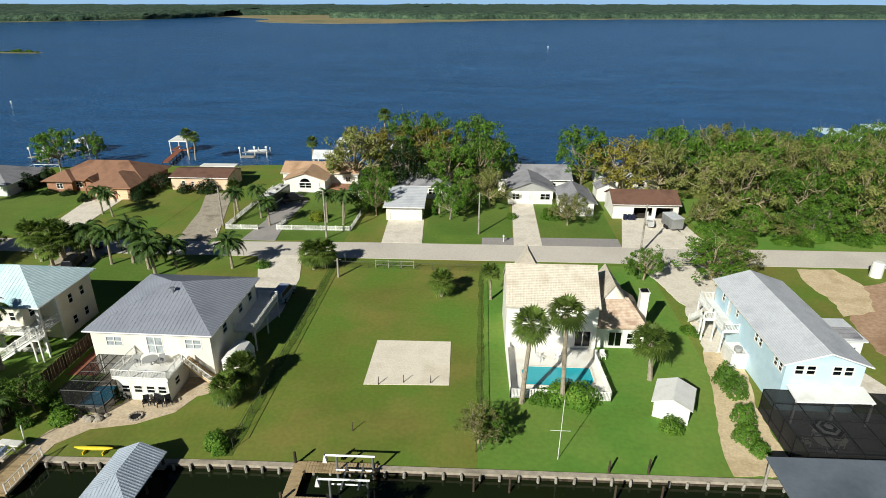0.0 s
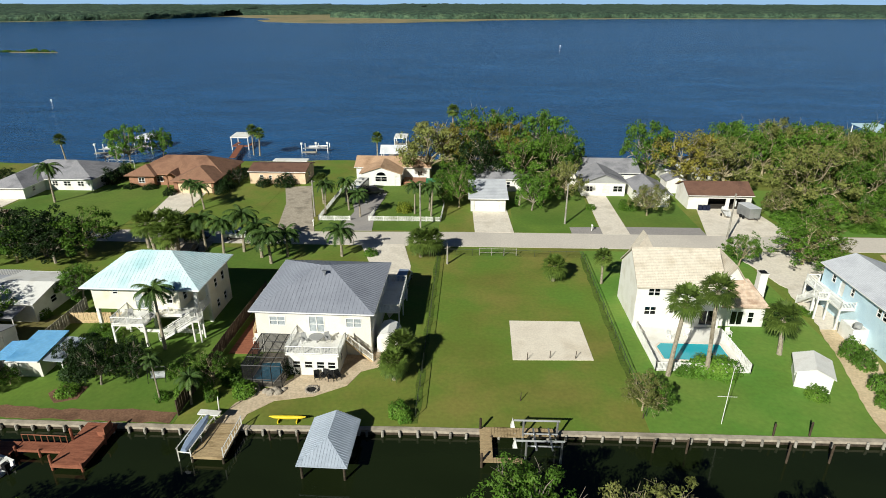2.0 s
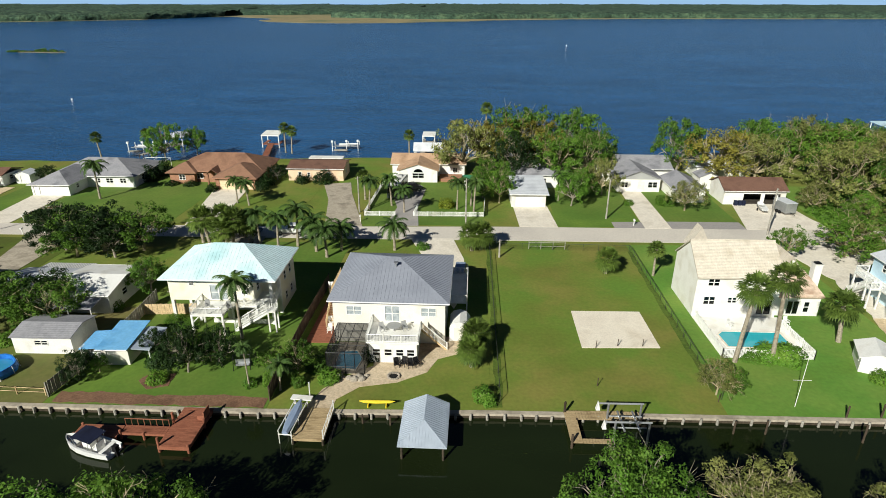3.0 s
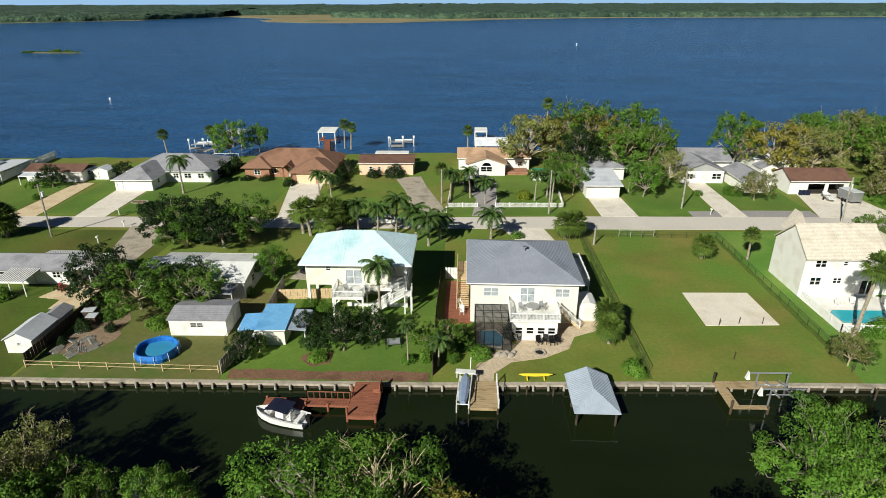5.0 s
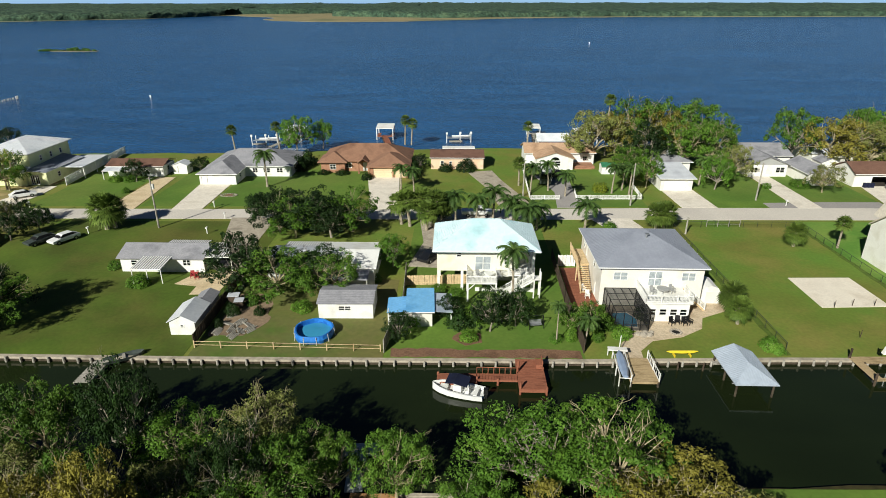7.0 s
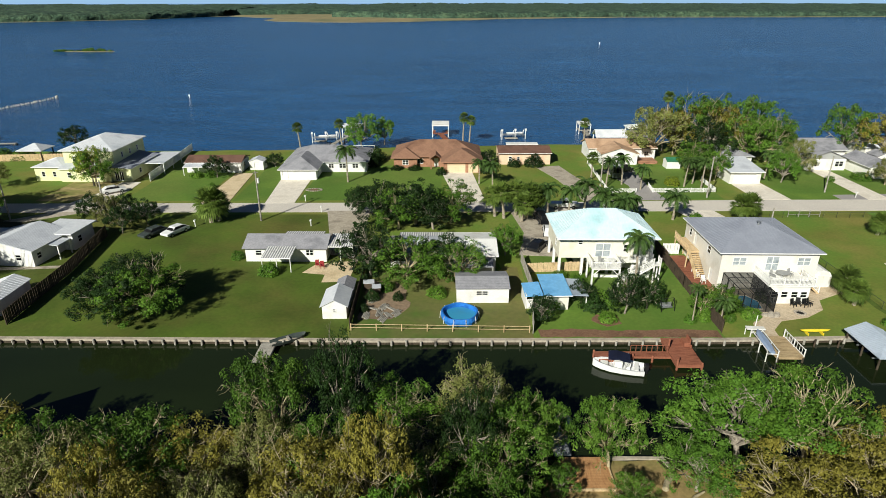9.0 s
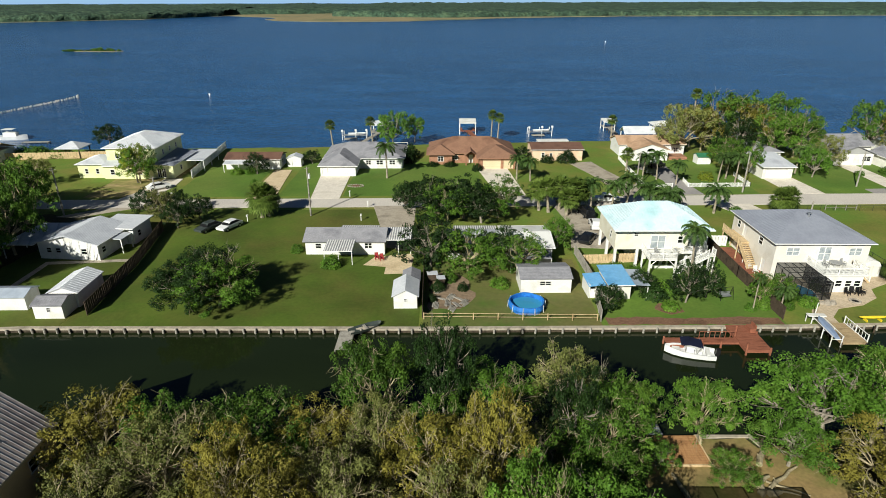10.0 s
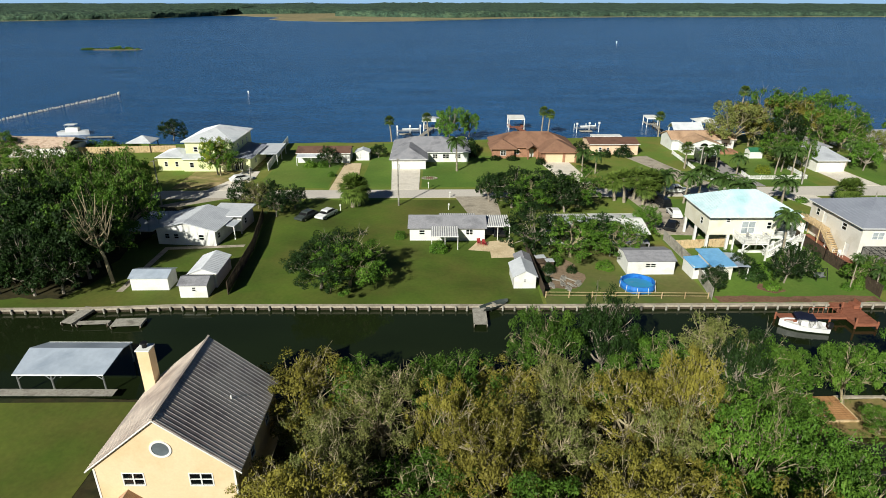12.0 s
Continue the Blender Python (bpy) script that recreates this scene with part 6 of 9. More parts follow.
def oak(seed, mat, bark, h=7.0, r=5.0, leaves=12000, size=0.13, bare=0.15, clumps=150, twigs=5):
    """A spreading oak round the origin: crooked limbs and a crown of many small uneven leaf clumps."""
    rng = np.random.default_rng(seed)
    top = empty("tree", 0, 0)
    wood = Shape()
    trunk_h = h * 0.26
    lean = rng.uniform(-0.4, 0.4, 2)
    fork = np.array([lean[0], lean[1], trunk_h])
    wood.tube([(0, 0, -0.15), (lean[0] * 0.4, lean[1] * 0.4, trunk_h * 0.5), tuple(fork)], [0.036 * h, 0.03 * h, 0.026 * h], 7)
    # main limbs carry rounded boughs of different size and height; clumps cover the boughs
    boughs = []
    for i in range(14):
        a = 2.399 * i + rng.uniform(-0.35, 0.35)
        q = 0.12 if i == 0 else rng.uniform(0.4, 0.62) if i < 8 else rng.uniform(0.66, 0.84)
        z = (0.78 if i == 0 else 0.68 if i < 8 else 0.44) * rng.uniform(0.88, 1.1)
        boughs.append((np.array([r * q * cos(a), r * q * sin(a), h * z]), r * (rng.uniform(0.3, 0.42) if i < 8 else rng.uniform(0.24, 0.34))))
    mains = []
    for c, br in boughs:
        d = c - fork
        side = np.array([-d[1], d[0], 0.0]) * rng.uniform(-0.3, 0.3)
        p1 = fork + d * 0.35 + side + np.array([0, 0, 0.02 * h])
        p2 = fork + d * 0.7 - side * 0.5 + np.array([0, 0, 0.03 * h])
        wood.tube([tuple(fork - np.array([0, 0, 0.15])), tuple(p1), tuple(p2), tuple(c + np.array([0, 0, 0.5 * br]))], [0.02 * h, 0.014 * h, 0.009 * h, 0.002 * h], 5)
        mains.append(p2)
    tips = []
    for i in range(clumps):
        k = i % len(boughs)
        c, br = boughs[k]
        d = rng.normal(0, 1, 3)
        d[2] = d[2] * 0.8 + 0.45
        d /= np.linalg.norm(d)
        tips.append((c + d * br * rng.uniform(0.72, 1.08) * np.array([1, 1, 0.95]), k, d))
    cs, outs = [], []
    per = leaves / len(tips)
    for i, (t, k, out) in enumerate(tips):
        thin = rng.random() < bare
        if i % 4 == 0 or thin:
            base = mains[k]
            d = t - base
            p2 = base + d * 0.55 + rng.normal(0, 0.1, 3) * np.linalg.norm(d)
            e = t + out * (0.5 if thin else -0.1)
            wood.tube([tuple(base), tuple(p2), tuple(e)], [0.009 * h, 0.006 * h, 0.002 * h], 3)
            if thin:
                for _ in range(twigs):
                    o = out + rng.normal(0, 0.6, 3)
                    o /= np.linalg.norm(o)
                    L = rng.uniform(0.5, 1.25)
                    s0 = p2 + (e - p2) * rng.uniform(0.2, 0.9)
                    mid = s0 + o * L * 0.5 + rng.normal(0, 0.12, 3)
                    wood.tube([tuple(s0), tuple(mid), tuple(s0 + o * L + rng.normal(0, 0.15, 3))], [0.024, 0.017, 0.007], 3)
        m = int(per * (0.3 if thin else rng.uniform(0.7, 1.4)))
        d = rng.normal(0, 1, (m, 3)) + 0.5 * out
        d /= np.linalg.norm(d, axis=1)[:, None]
        spread = r * rng.uniform(0.1, 0.2) * np.array([1, 1, 0.72]) * rng.uniform(0.85, 1.15, 3)
        c = t + d * (rng.uniform(0.1, 1.0, (m, 1)) ** 0.5) * spread
        c[:, 2] = np.maximum(c[:, 2], h * 0.12)
        cs.append(c)
        outs.append(d)
    part("trunk", wood, bark, top)
    part("crown", leaf_mesh("crown", np.concatenate(cs), size, mat, rng, np.concatenate(outs)), None, top)
    return top


def bush(seed, mat, r=1.0, h=1.2, leaves=1300, size=0.11):
    rng = np.random.default_rng(seed)
    top = empty("shrub", 0, 0)
    d = rng.normal(0, 1, (leaves, 3))
    d /= np.linalg.norm(d, axis=1)[:, None]
    d[:, 2] = np.abs(d[:, 2])
    lump = 1 + 0.22 * np.sin(d[:, 0] * 5 + seed) * np.cos(d[:, 1] * 4 + seed) + rng.uniform(-0.25, 0.1, leaves)
    c = d * np.array([r, r, h]) * lump[:, None]
    c[:, 2] += 0.05
    part("foliage", leaf_mesh("foliage", c, size, mat, rng, d), None, top)
    w = Shape()
    for i in range(5):
        a = i * 1.3
        w.tube([(0.1 * cos(a), 0.1 * sin(a), 0), (0.4 * r * cos(a), 0.4 * r * sin(a), 0.6 * h)], [0.04, 0.02], 4)
    part("stem", w, BARK, top)
    return top


def fan_palm(seed, h=6.0, r=1.7, fronds=44):
    """A cabbage palm: grey trunk and a round head of fan leaves."""
    rng = random.Random(seed)
    top = empty("palm_tree", 0, 0)
    lx, ly = rng.uniform(-0.4, 0.4), rng.uniform(-0.4, 0.4)
    tr = Shape().tube([(0, 0, -0.1), (lx * 0.3, ly * 0.3, h * 0.35), (lx * 0.8, ly * 0.8, h * 0.75), (lx, ly, h)], [0.24, 0.19, 0.18, 0.2], 8)
    part("trunk", tr, PALM_TRUNK, top)
    s = Shape()
    for i in range(fronds):
        a = i * 2.399
        el = 1.35 - 2.2 * (i / fronds) + rng.uniform(-0.15, 0.15)
        d = Vector((cos(a) * cos(el), sin(a) * cos(el), sin(el)))
        base = Vector((lx, ly, h))
        hub = base + d * r * 0.5 + Vector((0, 0, -0.05))
        s.tube([base, hub], [0.03, 0.02], 3)
        side = d.cross(Vector((0, 0, 1)))
        side = side.normalized() if side.length > 0.01 else Vector((1, 0, 0))
        nrm = side.cross(d)
        blades = 11
        for k in range(blades):
            w = (k / (blades - 1) - 0.5) * 2.7
            q = (d * cos(w) + side * sin(w)).normalized()
            L = r * (0.7 - 0.15 * abs(w)) * rng.uniform(0.85, 1.12)
            o = q.cross(nrm).normalized() * 0.075 * r / 1.7
            m = hub + q * L * 0.6 + Vector((0, 0, -0.06 * L))
            p = m + q * L * 0.34 + Vector((0, 0, -L * rng.uniform(0.08, 0.3)))
            s.add([hub, m - o, m + o], [(0, 1, 2)])
            s.add([m - o, p, m + o], [(0, 1, 2)])
    # dry thatch under the head
    thatch = Shape()
    for i in range(26):
        a = i * 2.399
        e = Vector((lx + 0.42 * cos(a) * r / 1.7, ly + 0.42 * sin(a) * r / 1.7, h - rng.uniform(0.5, 1.1) * r / 1.7))
        g = Vector((-sin(a), cos(a), 0)) * 0.1
        thatch.add([Vector((lx, ly, h)), e - g, e + g], [(0, 1, 2)])
    part("thatch", thatch, PALM_TRUNK, top)
    part("fronds", s, LEAF_PALM, top)
    return top


def feather_palm(seed, h=6.0, r=2.6, fronds=22, mat=None):
    """A queen palm: slim trunk and long fronds that rise, arch over and droop, each with hanging leaflets."""
    rng = random.Random(seed)
    top = empty("palm_tree", 0, 0)
    lx, ly = rng.uniform(-0.4, 0.4), rng.uniform(-0.4, 0.4)
    part("trunk", Shape().tube([(0, 0, -0.1), (lx * 0.3, ly * 0.3, h * 0.4), (lx, ly, h)], [0.2, 0.15, 0.12], 8), PALM_TRUNK, top)
    s = Shape()
    for i in range(fronds):
        a = i * 2.399 + rng.uniform(-0.25, 0.25)
        el = 1.35 - 1.25 * (i / fronds) + rng.uniform(-0.12, 0.12)
        out = Vector((cos(a), sin(a), 0))
        side = Vector((-sin(a), cos(a), 0))
        L = r * rng.uniform(1.0, 1.25)
        p, ang, pts = Vector((lx, ly, h)), el, []
        for k in range(9):
            pts.append(p.copy())
            p = p + (out * cos(ang) + Vector((0, 0, sin(ang)))) * (L / 8)
            ang -= rng.uniform(0.2, 0.34)
        s.tube(pts, [0.03] * 5 + [0.015] * 4, 3)
        for k in range(3, 30):
            u = k / 30
            j = min(7, int(u * 8))
            q = pts[j].lerp(pts[j + 1], u * 8 - j)
            d = (pts[j + 1] - pts[j]).normalized()
            ll = 0.34 * r * (1.05 - abs(u - 0.45)) * rng.uniform(0.75, 1.1)
            for sg in (-1, 1):
                e = q + side * (sg * ll * 0.75) + d * ll * 0.4 + Vector((0, 0, -0.45 * ll + rng.uniform(-0.1, 0.12) * ll))
                s.add([q - d * 0.06, q + d * 0.06, e], [(0, 1, 2)])
    part("fronds", s, mat or LEAF_PALM, top)
    return top


TREE_LOOKS = {"green": (LEAF_OAK, BARK_PALE, 0.24), "bright": (LEAF_BRIGHT, BARK, 0.12), "brown": (LEAF_BROWN, BARK_PALE, 0.34), "grey": (LEAF_GREY, BARK_PALE, 0.45), "dark": (LEAF_DARK, BARK, 0.1)}
# fine crowns for the near bank, coarser ones for trees far from the camera's path
NEAR_KINDS = {k: [oak(10 * i + s, leaf, bark, leaves=13000, size=0.135, bare=bare) for s in (1, 2, 3)] for i, (k, (leaf, bark, bare)) in enumerate(TREE_LOOKS.items())}
TREE_KINDS = {k: [oak(100 + 10 * i + s, leaf, bark, leaves=6600, size=0.19, bare=bare, clumps=126, twigs=2) for s in (1, 2, 3)] for i, (k, (leaf, bark, bare)) in enumerate(TREE_LOOKS.items())}
TREE_KINDS["yellow"] = [oak(11, LEAF_YELLOW, BARK, h=5.5, r=3.2, leaves=4200, size=0.14, clumps=80)]
TREE_TEXT = {"green": "live oak with dense olive-green crown", "bright": "leafy tree with fresh bright green crown", "brown": "oak with tawny brown-green crown and pale limbs",
             "grey": "sparse grey-green oak with bleached bare limbs", "dark": "dark evergreen tree with a dense crown", "yellow": "small tree with yellow-green foliage"}
BUSHES = [bush(21, LEAF_OAK), bush(22, LEAF_BRIGHT), bush(23, LEAF_DARK), bush(24, LEAF_YELLOW)]
BUSH_TEXT = ["rounded olive-green shrub in the grass", "bright green rounded leafy shrub", "dark green clipped garden shrub", "yellow-green shrub in a bed"]
LOW_FAN = fan_palm(33, 2.0, 1.6, fronds=70)
PALMS = {}
used = set()


def put(ob, x, y, sx, sz, rz, label, category, group, z=0.0, lean=0.0):
    """The first use moves the built thing itself; later uses are copies."""
    m = pose(x, y, z, -lean, 0, 0) @ pose(0, 0, 0, 0, 0, rz) @ Matrix.Diagonal((sx, sx, sz, 1))
    if ob.name not in used:
        used.add(ob.name)
        ob.matrix_basis = m
        o = ob
    else:
        o = copy_thing(ob, m)
        o.matrix_basis = m
    return tagged(o, label, category, group)


def tree(kind, x, y, r, h, z=0.0, lean=0.0):
    lib = NEAR_KINDS[kind] if y < 30 or (y < 45 and -122 < x < -110) else TREE_KINDS[kind]
    ob = lib[int(abs(x * 7.3 + y * 3.1)) % len(lib)]
    base_r, base_h = (3.2, 5.5) if kind == "yellow" else (5.0, 7.0)
    return put(ob, x, y, r / base_r / 1.04, h / base_h, (x * 37 + y * 91) % 360, TREE_TEXT[kind], "tree", kind + " trees", z, lean)


def shrub(i, x, y, r, h, z=0.0):
    return put(BUSHES[i], x, y, r, h / 1.2, (x * 37 + y * 91) % 360, BUSH_TEXT[i], "shrub", "shrubs", z)


def palm_of(kind, x, h, r):
    """A built palm whose trunk stands to its crown as asked; alike ones are shared."""
    key = (kind, int(abs(x)) % 2, round(2 * h / r))
    if key not in PALMS:
        PALMS[key] = fan_palm(31 + key[1], key[2] / 2 * 1.7 - 0.6, 1.7) if kind == "fan" else feather_palm(41 + key[1], key[2] / 2 * 2.2, 2.2, mat=LEAF_QUEEN)
    return PALMS[key]


def cabbage_palm(x, y, h, r=1.7, low=False):
    if low:
        return put(LOW_FAN, x, y, r / 1.6, h / 2.9, (x * 37 + y * 91) % 360, "low bushy fan palm without a tall trunk", "palm", "fan palms")
    return put(palm_of("fan", x, h, r), x, y, r / 1.7, r / 1.7, (x * 37) % 360, "cabbage palm with grey trunk and fan fronds", "palm", "fan palms")


def queen_palm(x, y, h, r=2.2):
    return put(palm_of("feather", x, h, r), x, y, r / 2.2, r / 2.2, (x * 37) % 360, "queen palm with arching feather fronds", "palm", "feather palms")


# trees of the near bank
rng = random.Random(77)
y = 23.5
row = 0
while y > -5:
    x = -116.0 + (row % 2) * 2.8 + rng.uniform(-1, 1)
    while x < -75.0:
        tall = 1.0 + 0.16 * max(0.0, min(1.0, (x + 104) / 14))
        back = 5.6 * max(0.0, min(1.0, (-93.0 - x) / 6.0))
        if y < 14 and x < -84:
            kinds = ["brown", "brown", "brown", "green", "brown", "grey"]
        elif y < 14:
            kinds = ["green", "bright", "green", "grey"]
        else:
            kinds = ["brown", "green", "brown", "grey"] if x < -89 else ["green", "dark", "dark", "grey"]
        tree(rng.choice(kinds), x + rng.uniform(-1.4, 1.4), y - 3.5 - back + rng.uniform(-1.2, 1.2), rng.uniform(3.0, 4.9), rng.choice([5.0, 6.2, 7.2, 8.2, 9.0]) * rng.uniform(0.92, 1.06) * tall, -0.1)
        x += rng.uniform(4.4, 6.2)
    y -= 5.2
    row += 1
for k, x, y, r, h in (("bright", -54.0, 20.8, 6.2, 8.2), ("green", -48.5, 19.0, 6.0, 8.6), ("green", -64.9, 19.2, 3.3, 6.6), ("brown", -53.0, 10.5, 5.2, 6.6), ("brown", -52.0, 4.0, 5.4, 6.6), ("brown", -47.0, 12.4, 5.0, 6.6), ("bright", -58.4, 15.0, 3.4, 5.2), ("brown", -44.5, 14.0, 5.5, 7.4), ("brown", -48.0, 8.0, 5.5, 7.0), ("grey", -40.5, 13.0, 3.4, 6.0), ("brown", -38.0, 6.0, 5.5, 7.0),
                      ("green", -70.2, 21.6, 2.8, 6.0), ("green", -73.4, 19.6, 3.9, 6.8), ("green", -75.2, 10.5, 3.6, 6.0), ("green", -74.4, 15.5, 4.4, 6.6), ("green", -64.1, 13.2, 2.2, 2.6), ("bright", -69.6, 14.6, 1.6, 2.6), ("bright", -13.6, 24.6, 5.0, 8.0), ("bright", -15.2, 22.0, 4.8, 7.6), ("grey", -4.8, 24.5, 5.2, 7.0),
                      ("grey", 6.5, 24.5, 4.0, 6.0), ("bright", -24.0, 14.0, 4.6, 7.0), ("green", -5.0, 16.0, 5.0, 7.0), ("green", 5.0, 15.0, 5.0, 7.0), ("green", -16.0, 14.0, 5.0, 7.0)):
    out = max(0.0, y - 17.4) if -76 < x < -40 else 0.0
    tree(k, x, y - out, r, h, -0.1, min(28.0, out * 8.5))

# oaks and palms of the canal-side lots
for k, x, y, r, h in (("dark", -120.6, 42.2, 5.6, 6.2), ("green", -116.8, 42.6, 5.6, 6.6), ("dark", -118.6, 44.4, 5.6, 7.2), ("dark", -90.0, 54.6, 5.0, 7.6), ("green", -84.5, 53.0, 5.2, 6.2), ("dark", -80.0, 55.6, 4.4, 5.8), ("green", -77.6, 53.4, 4.6, 5.4), ("dark", -84.6, 76.0, 6.6, 7.6), ("green", -78.4, 76.5, 5.6, 7.0), ("dark", -91.0, 76.0, 5.4, 7.4), ("green", -87.5, 73.5, 4.8, 6.4), ("dark", -81.5, 73.6, 4.8, 6.2), ("dark", -95.0, 79.5, 3.0, 6.0),
                      ("bright", -70.0, 62.5, 3.0, 5.0), ("dark", -56.4, 44.2, 2.7, 5.4), ("dark", -53.2, 45.6, 2.3, 4.6), ("dark", -61.4, 47.0, 1.9, 3.2), ("green", -54.8, 46.4, 2.2, 4.0), ("dark", -67.3, 42.2, 1.9, 3.6), ("green", -65.9, 43.6, 1.3, 2.2), ("grey", -0.7, 43.4, 2.3, 3.8), ("green", 0.9, 43.8, 1.9, 3.2), ("green", 32.6, 80.4, 6.0, 6.2), ("grey", 35.6, 82.0, 4.6, 5.4), ("green", 22.8, 79.5, 3.0, 5.0),
                      ("green", -47.0, 44.0, 1.8, 3.6), ("green", -44.4, 44.6, 2.2, 3.8), ("grey", -138.5, 75.0, 2.6, 5.2), ("dark", -134.0, 70.6, 2.6, 4.8), ("dark", -141.5, 76.0, 3.0, 5.2), ("dark", -136.8, 77.4, 2.8, 4.6), ("dark", -131.5, 74.5, 2.6, 4.6)):
    tree(k, x, y, r, h)
rng = random.Random(5)
for i in range(64):
    tree(rng.choice(["dark", "green", "dark"]), -153.5 - rng.uniform(0, 40), rng.uniform(41, 78) if i % 3 else rng.uniform(41, 60), rng.uniform(4.2, 6.4), rng.uniform(8, 12))
for x, y, r, h in ((-154.6, 40.4, 4.4, 7.6), (-158.0, 39.8, 5.0, 9.0), (-163.0, 40.2, 5.2, 9.6), (-168.5, 39.8, 5.0, 9.0), (-155.6, 45.6, 4.4, 9.0)):
    tree("dark", x, y, r, h)
for x, y, h in ((3.6, 49.6, 10.4), (7.7, 49.8, 11.2)):
    cabbage_palm(x, y, h, 2.0)
cabbage_palm(17.6, 54.6, 5.4, 2.2)
for x, y, h in ((-68.8, 79.3, 5.6), (-66.6, 80.8, 6.2), (-64.8, 79.0, 5.4), (-70.4, 80.4, 5.0), (-63.4, 80.2, 5.0), (-65.8, 77.6, 4.8)):
    cabbage_palm(x, y, h, 2.3)
for x, y, r in ((-25.4, 50.0, 1.9), (-25.8, 47.0, 1.7), (-24.6, 80.2, 2.2), (-26.0, 79.6, 2.2), (-6.2, 72.3, 1.9), (-121.0, 76.2, 3.0), (-120.0, 77.0, 2.6)):
    cabbage_palm(x, y, 1.9 * r, r, True)
cabbage_palm(0.6, 71.8, 4.6, 1.4)
for x, y, h, r in ((-53.1, 51.3, 6.6, 2.4), (-48.6, 75.6, 4.6, 3.0), (-50.8, 77.8, 5.2, 3.2), (-46.9, 78.4, 4.4, 2.6), (-38.4, 79.0, 3.6, 2.8), (-54.4, 79.8, 5.4, 3.0), (-57.4, 79.0, 5.2, 2.6), (-60.8, 80.2, 5.2, 2.6), (-45.5, 41.6, 3.0, 1.5), (-100.8, 101.6, 6.2, 2.7), (-48.8, 41.8, 4.8, 1.1)):
    queen_palm(x, y, h, r)

# trees of the lake-side lots
for k, x, y, r, h in (("grey", -28.0, 124.0, 7.6, 10.8), ("brown", -22.0, 127.0, 6.6, 10.6), ("green", -15.5, 130.0, 8.0, 12.8), ("brown", -11.0, 126.0, 6.8, 11.0), ("bright", -3.4, 130.0, 7.4, 12.2), ("green", -8.0, 119.0, 6.6, 9.6), ("green", -1.5, 121.0, 6.0, 9.0), ("dark", -17.0, 119.0, 5.6, 8.8), ("green", 1.5, 126.0, 5.4, 9.4), ("grey", 0.6, 110.5, 3.6, 6.6), ("bright", -6.8, 103.0, 3.2, 5.8), ("green", -4.0, 108.0, 3.2, 5.4),
                      ("green", -20.8, 104.0, 3.3, 6.2), ("green", -24.0, 107.0, 3.6, 5.2), ("green", -22.0, 113.0, 4.0, 6.0), ("bright", 20.5, 127.0, 6.0, 11.0), ("brown", 28.0, 122.0, 7.8, 10.0), ("grey", 35.5, 120.0, 7.0, 9.4), ("bright", 44.0, 134.0, 6.4, 10.6), ("bright", 38.0, 131.0, 5.6, 10.6), ("grey", 14.6, 101.6, 3.4, 5.0),
                      ("bright", -102.0, 131.5, 4.6, 8.0), ("bright", -96.6, 137.0, 3.0, 6.6), ("dark", -69.4, 117.0, 2.2, 3.0), ("yellow", -154.0, 97.6, 3.4, 7.6), ("green", -153.2, 97.2, 4.4, 7.0), ("dark", -178.0, 131.5, 4.0, 5.2), ("green", -212.0, 112.0, 4.0, 6.0), ("green", -200.0, 100.0, 5.0, 5.0), ("grey", -173.5, 96.0, 3.0, 5.0), ("dark", -119.8, 113.6, 2.4, 3.0), ("dark", -130.4, 104.6, 2.6, 4.4)):
    tree(k, x, y, r * 1.06, h * 1.14)
rng = random.Random(9)
for i in range(46):
    x = rng.uniform(41, 92)
    tree(rng.choice(["green", "grey", "green", "bright", "green", "grey", "grey"]), x, rng.uniform(103, 140), rng.uniform(5.4, 8.0), rng.uniform(9.6, 13.2))
for i in range(46):
    tree(rng.choice(["green", "bright", "grey", "green"]), 40.5 + i * 1.15 + rng.uniform(-1, 1), rng.uniform(98.6, 104), rng.uniform(2.6, 4.2), rng.uniform(3.4, 6.0), -0.6)
for i in range(70):
    x = rng.uniform(38.5, 92)
    shrub(rng.choice([0, 1, 1]), x, rng.uniform(94.6, 102), rng.uniform(0.8, 1.8), rng.uniform(0.8, 2.0))
for x, y, h in ((-23.4, 131.6, 14.2),):
    cabbage_palm(x, y, h, 1.7)
for x, y, h in ((-75.2, 142.2, 7.0), (-73.4, 141.6, 6.6), (-42.3, 138.5, 6.0), (-118.0, 131.0, 6.0), (-108.0, 136.0, 6.0), (-45.8, 98.6, 5.2), (-41.8, 101.0, 5.0), (-38.9, 97.2, 4.6), (-29.0, 99.6, 5.0), (-26.4, 101.8, 4.8), (-25.8, 98.5, 5.0), (-72.4, 100.8, 4.4), (-69.6, 99.5, 4.0), (-9.0, 106.0, 5.0), (-47.6, 104.5, 5.6)):
    cabbage_palm(x, y, h, 1.6) if h > 5.5 else queen_palm(x, y, h, 2.2)
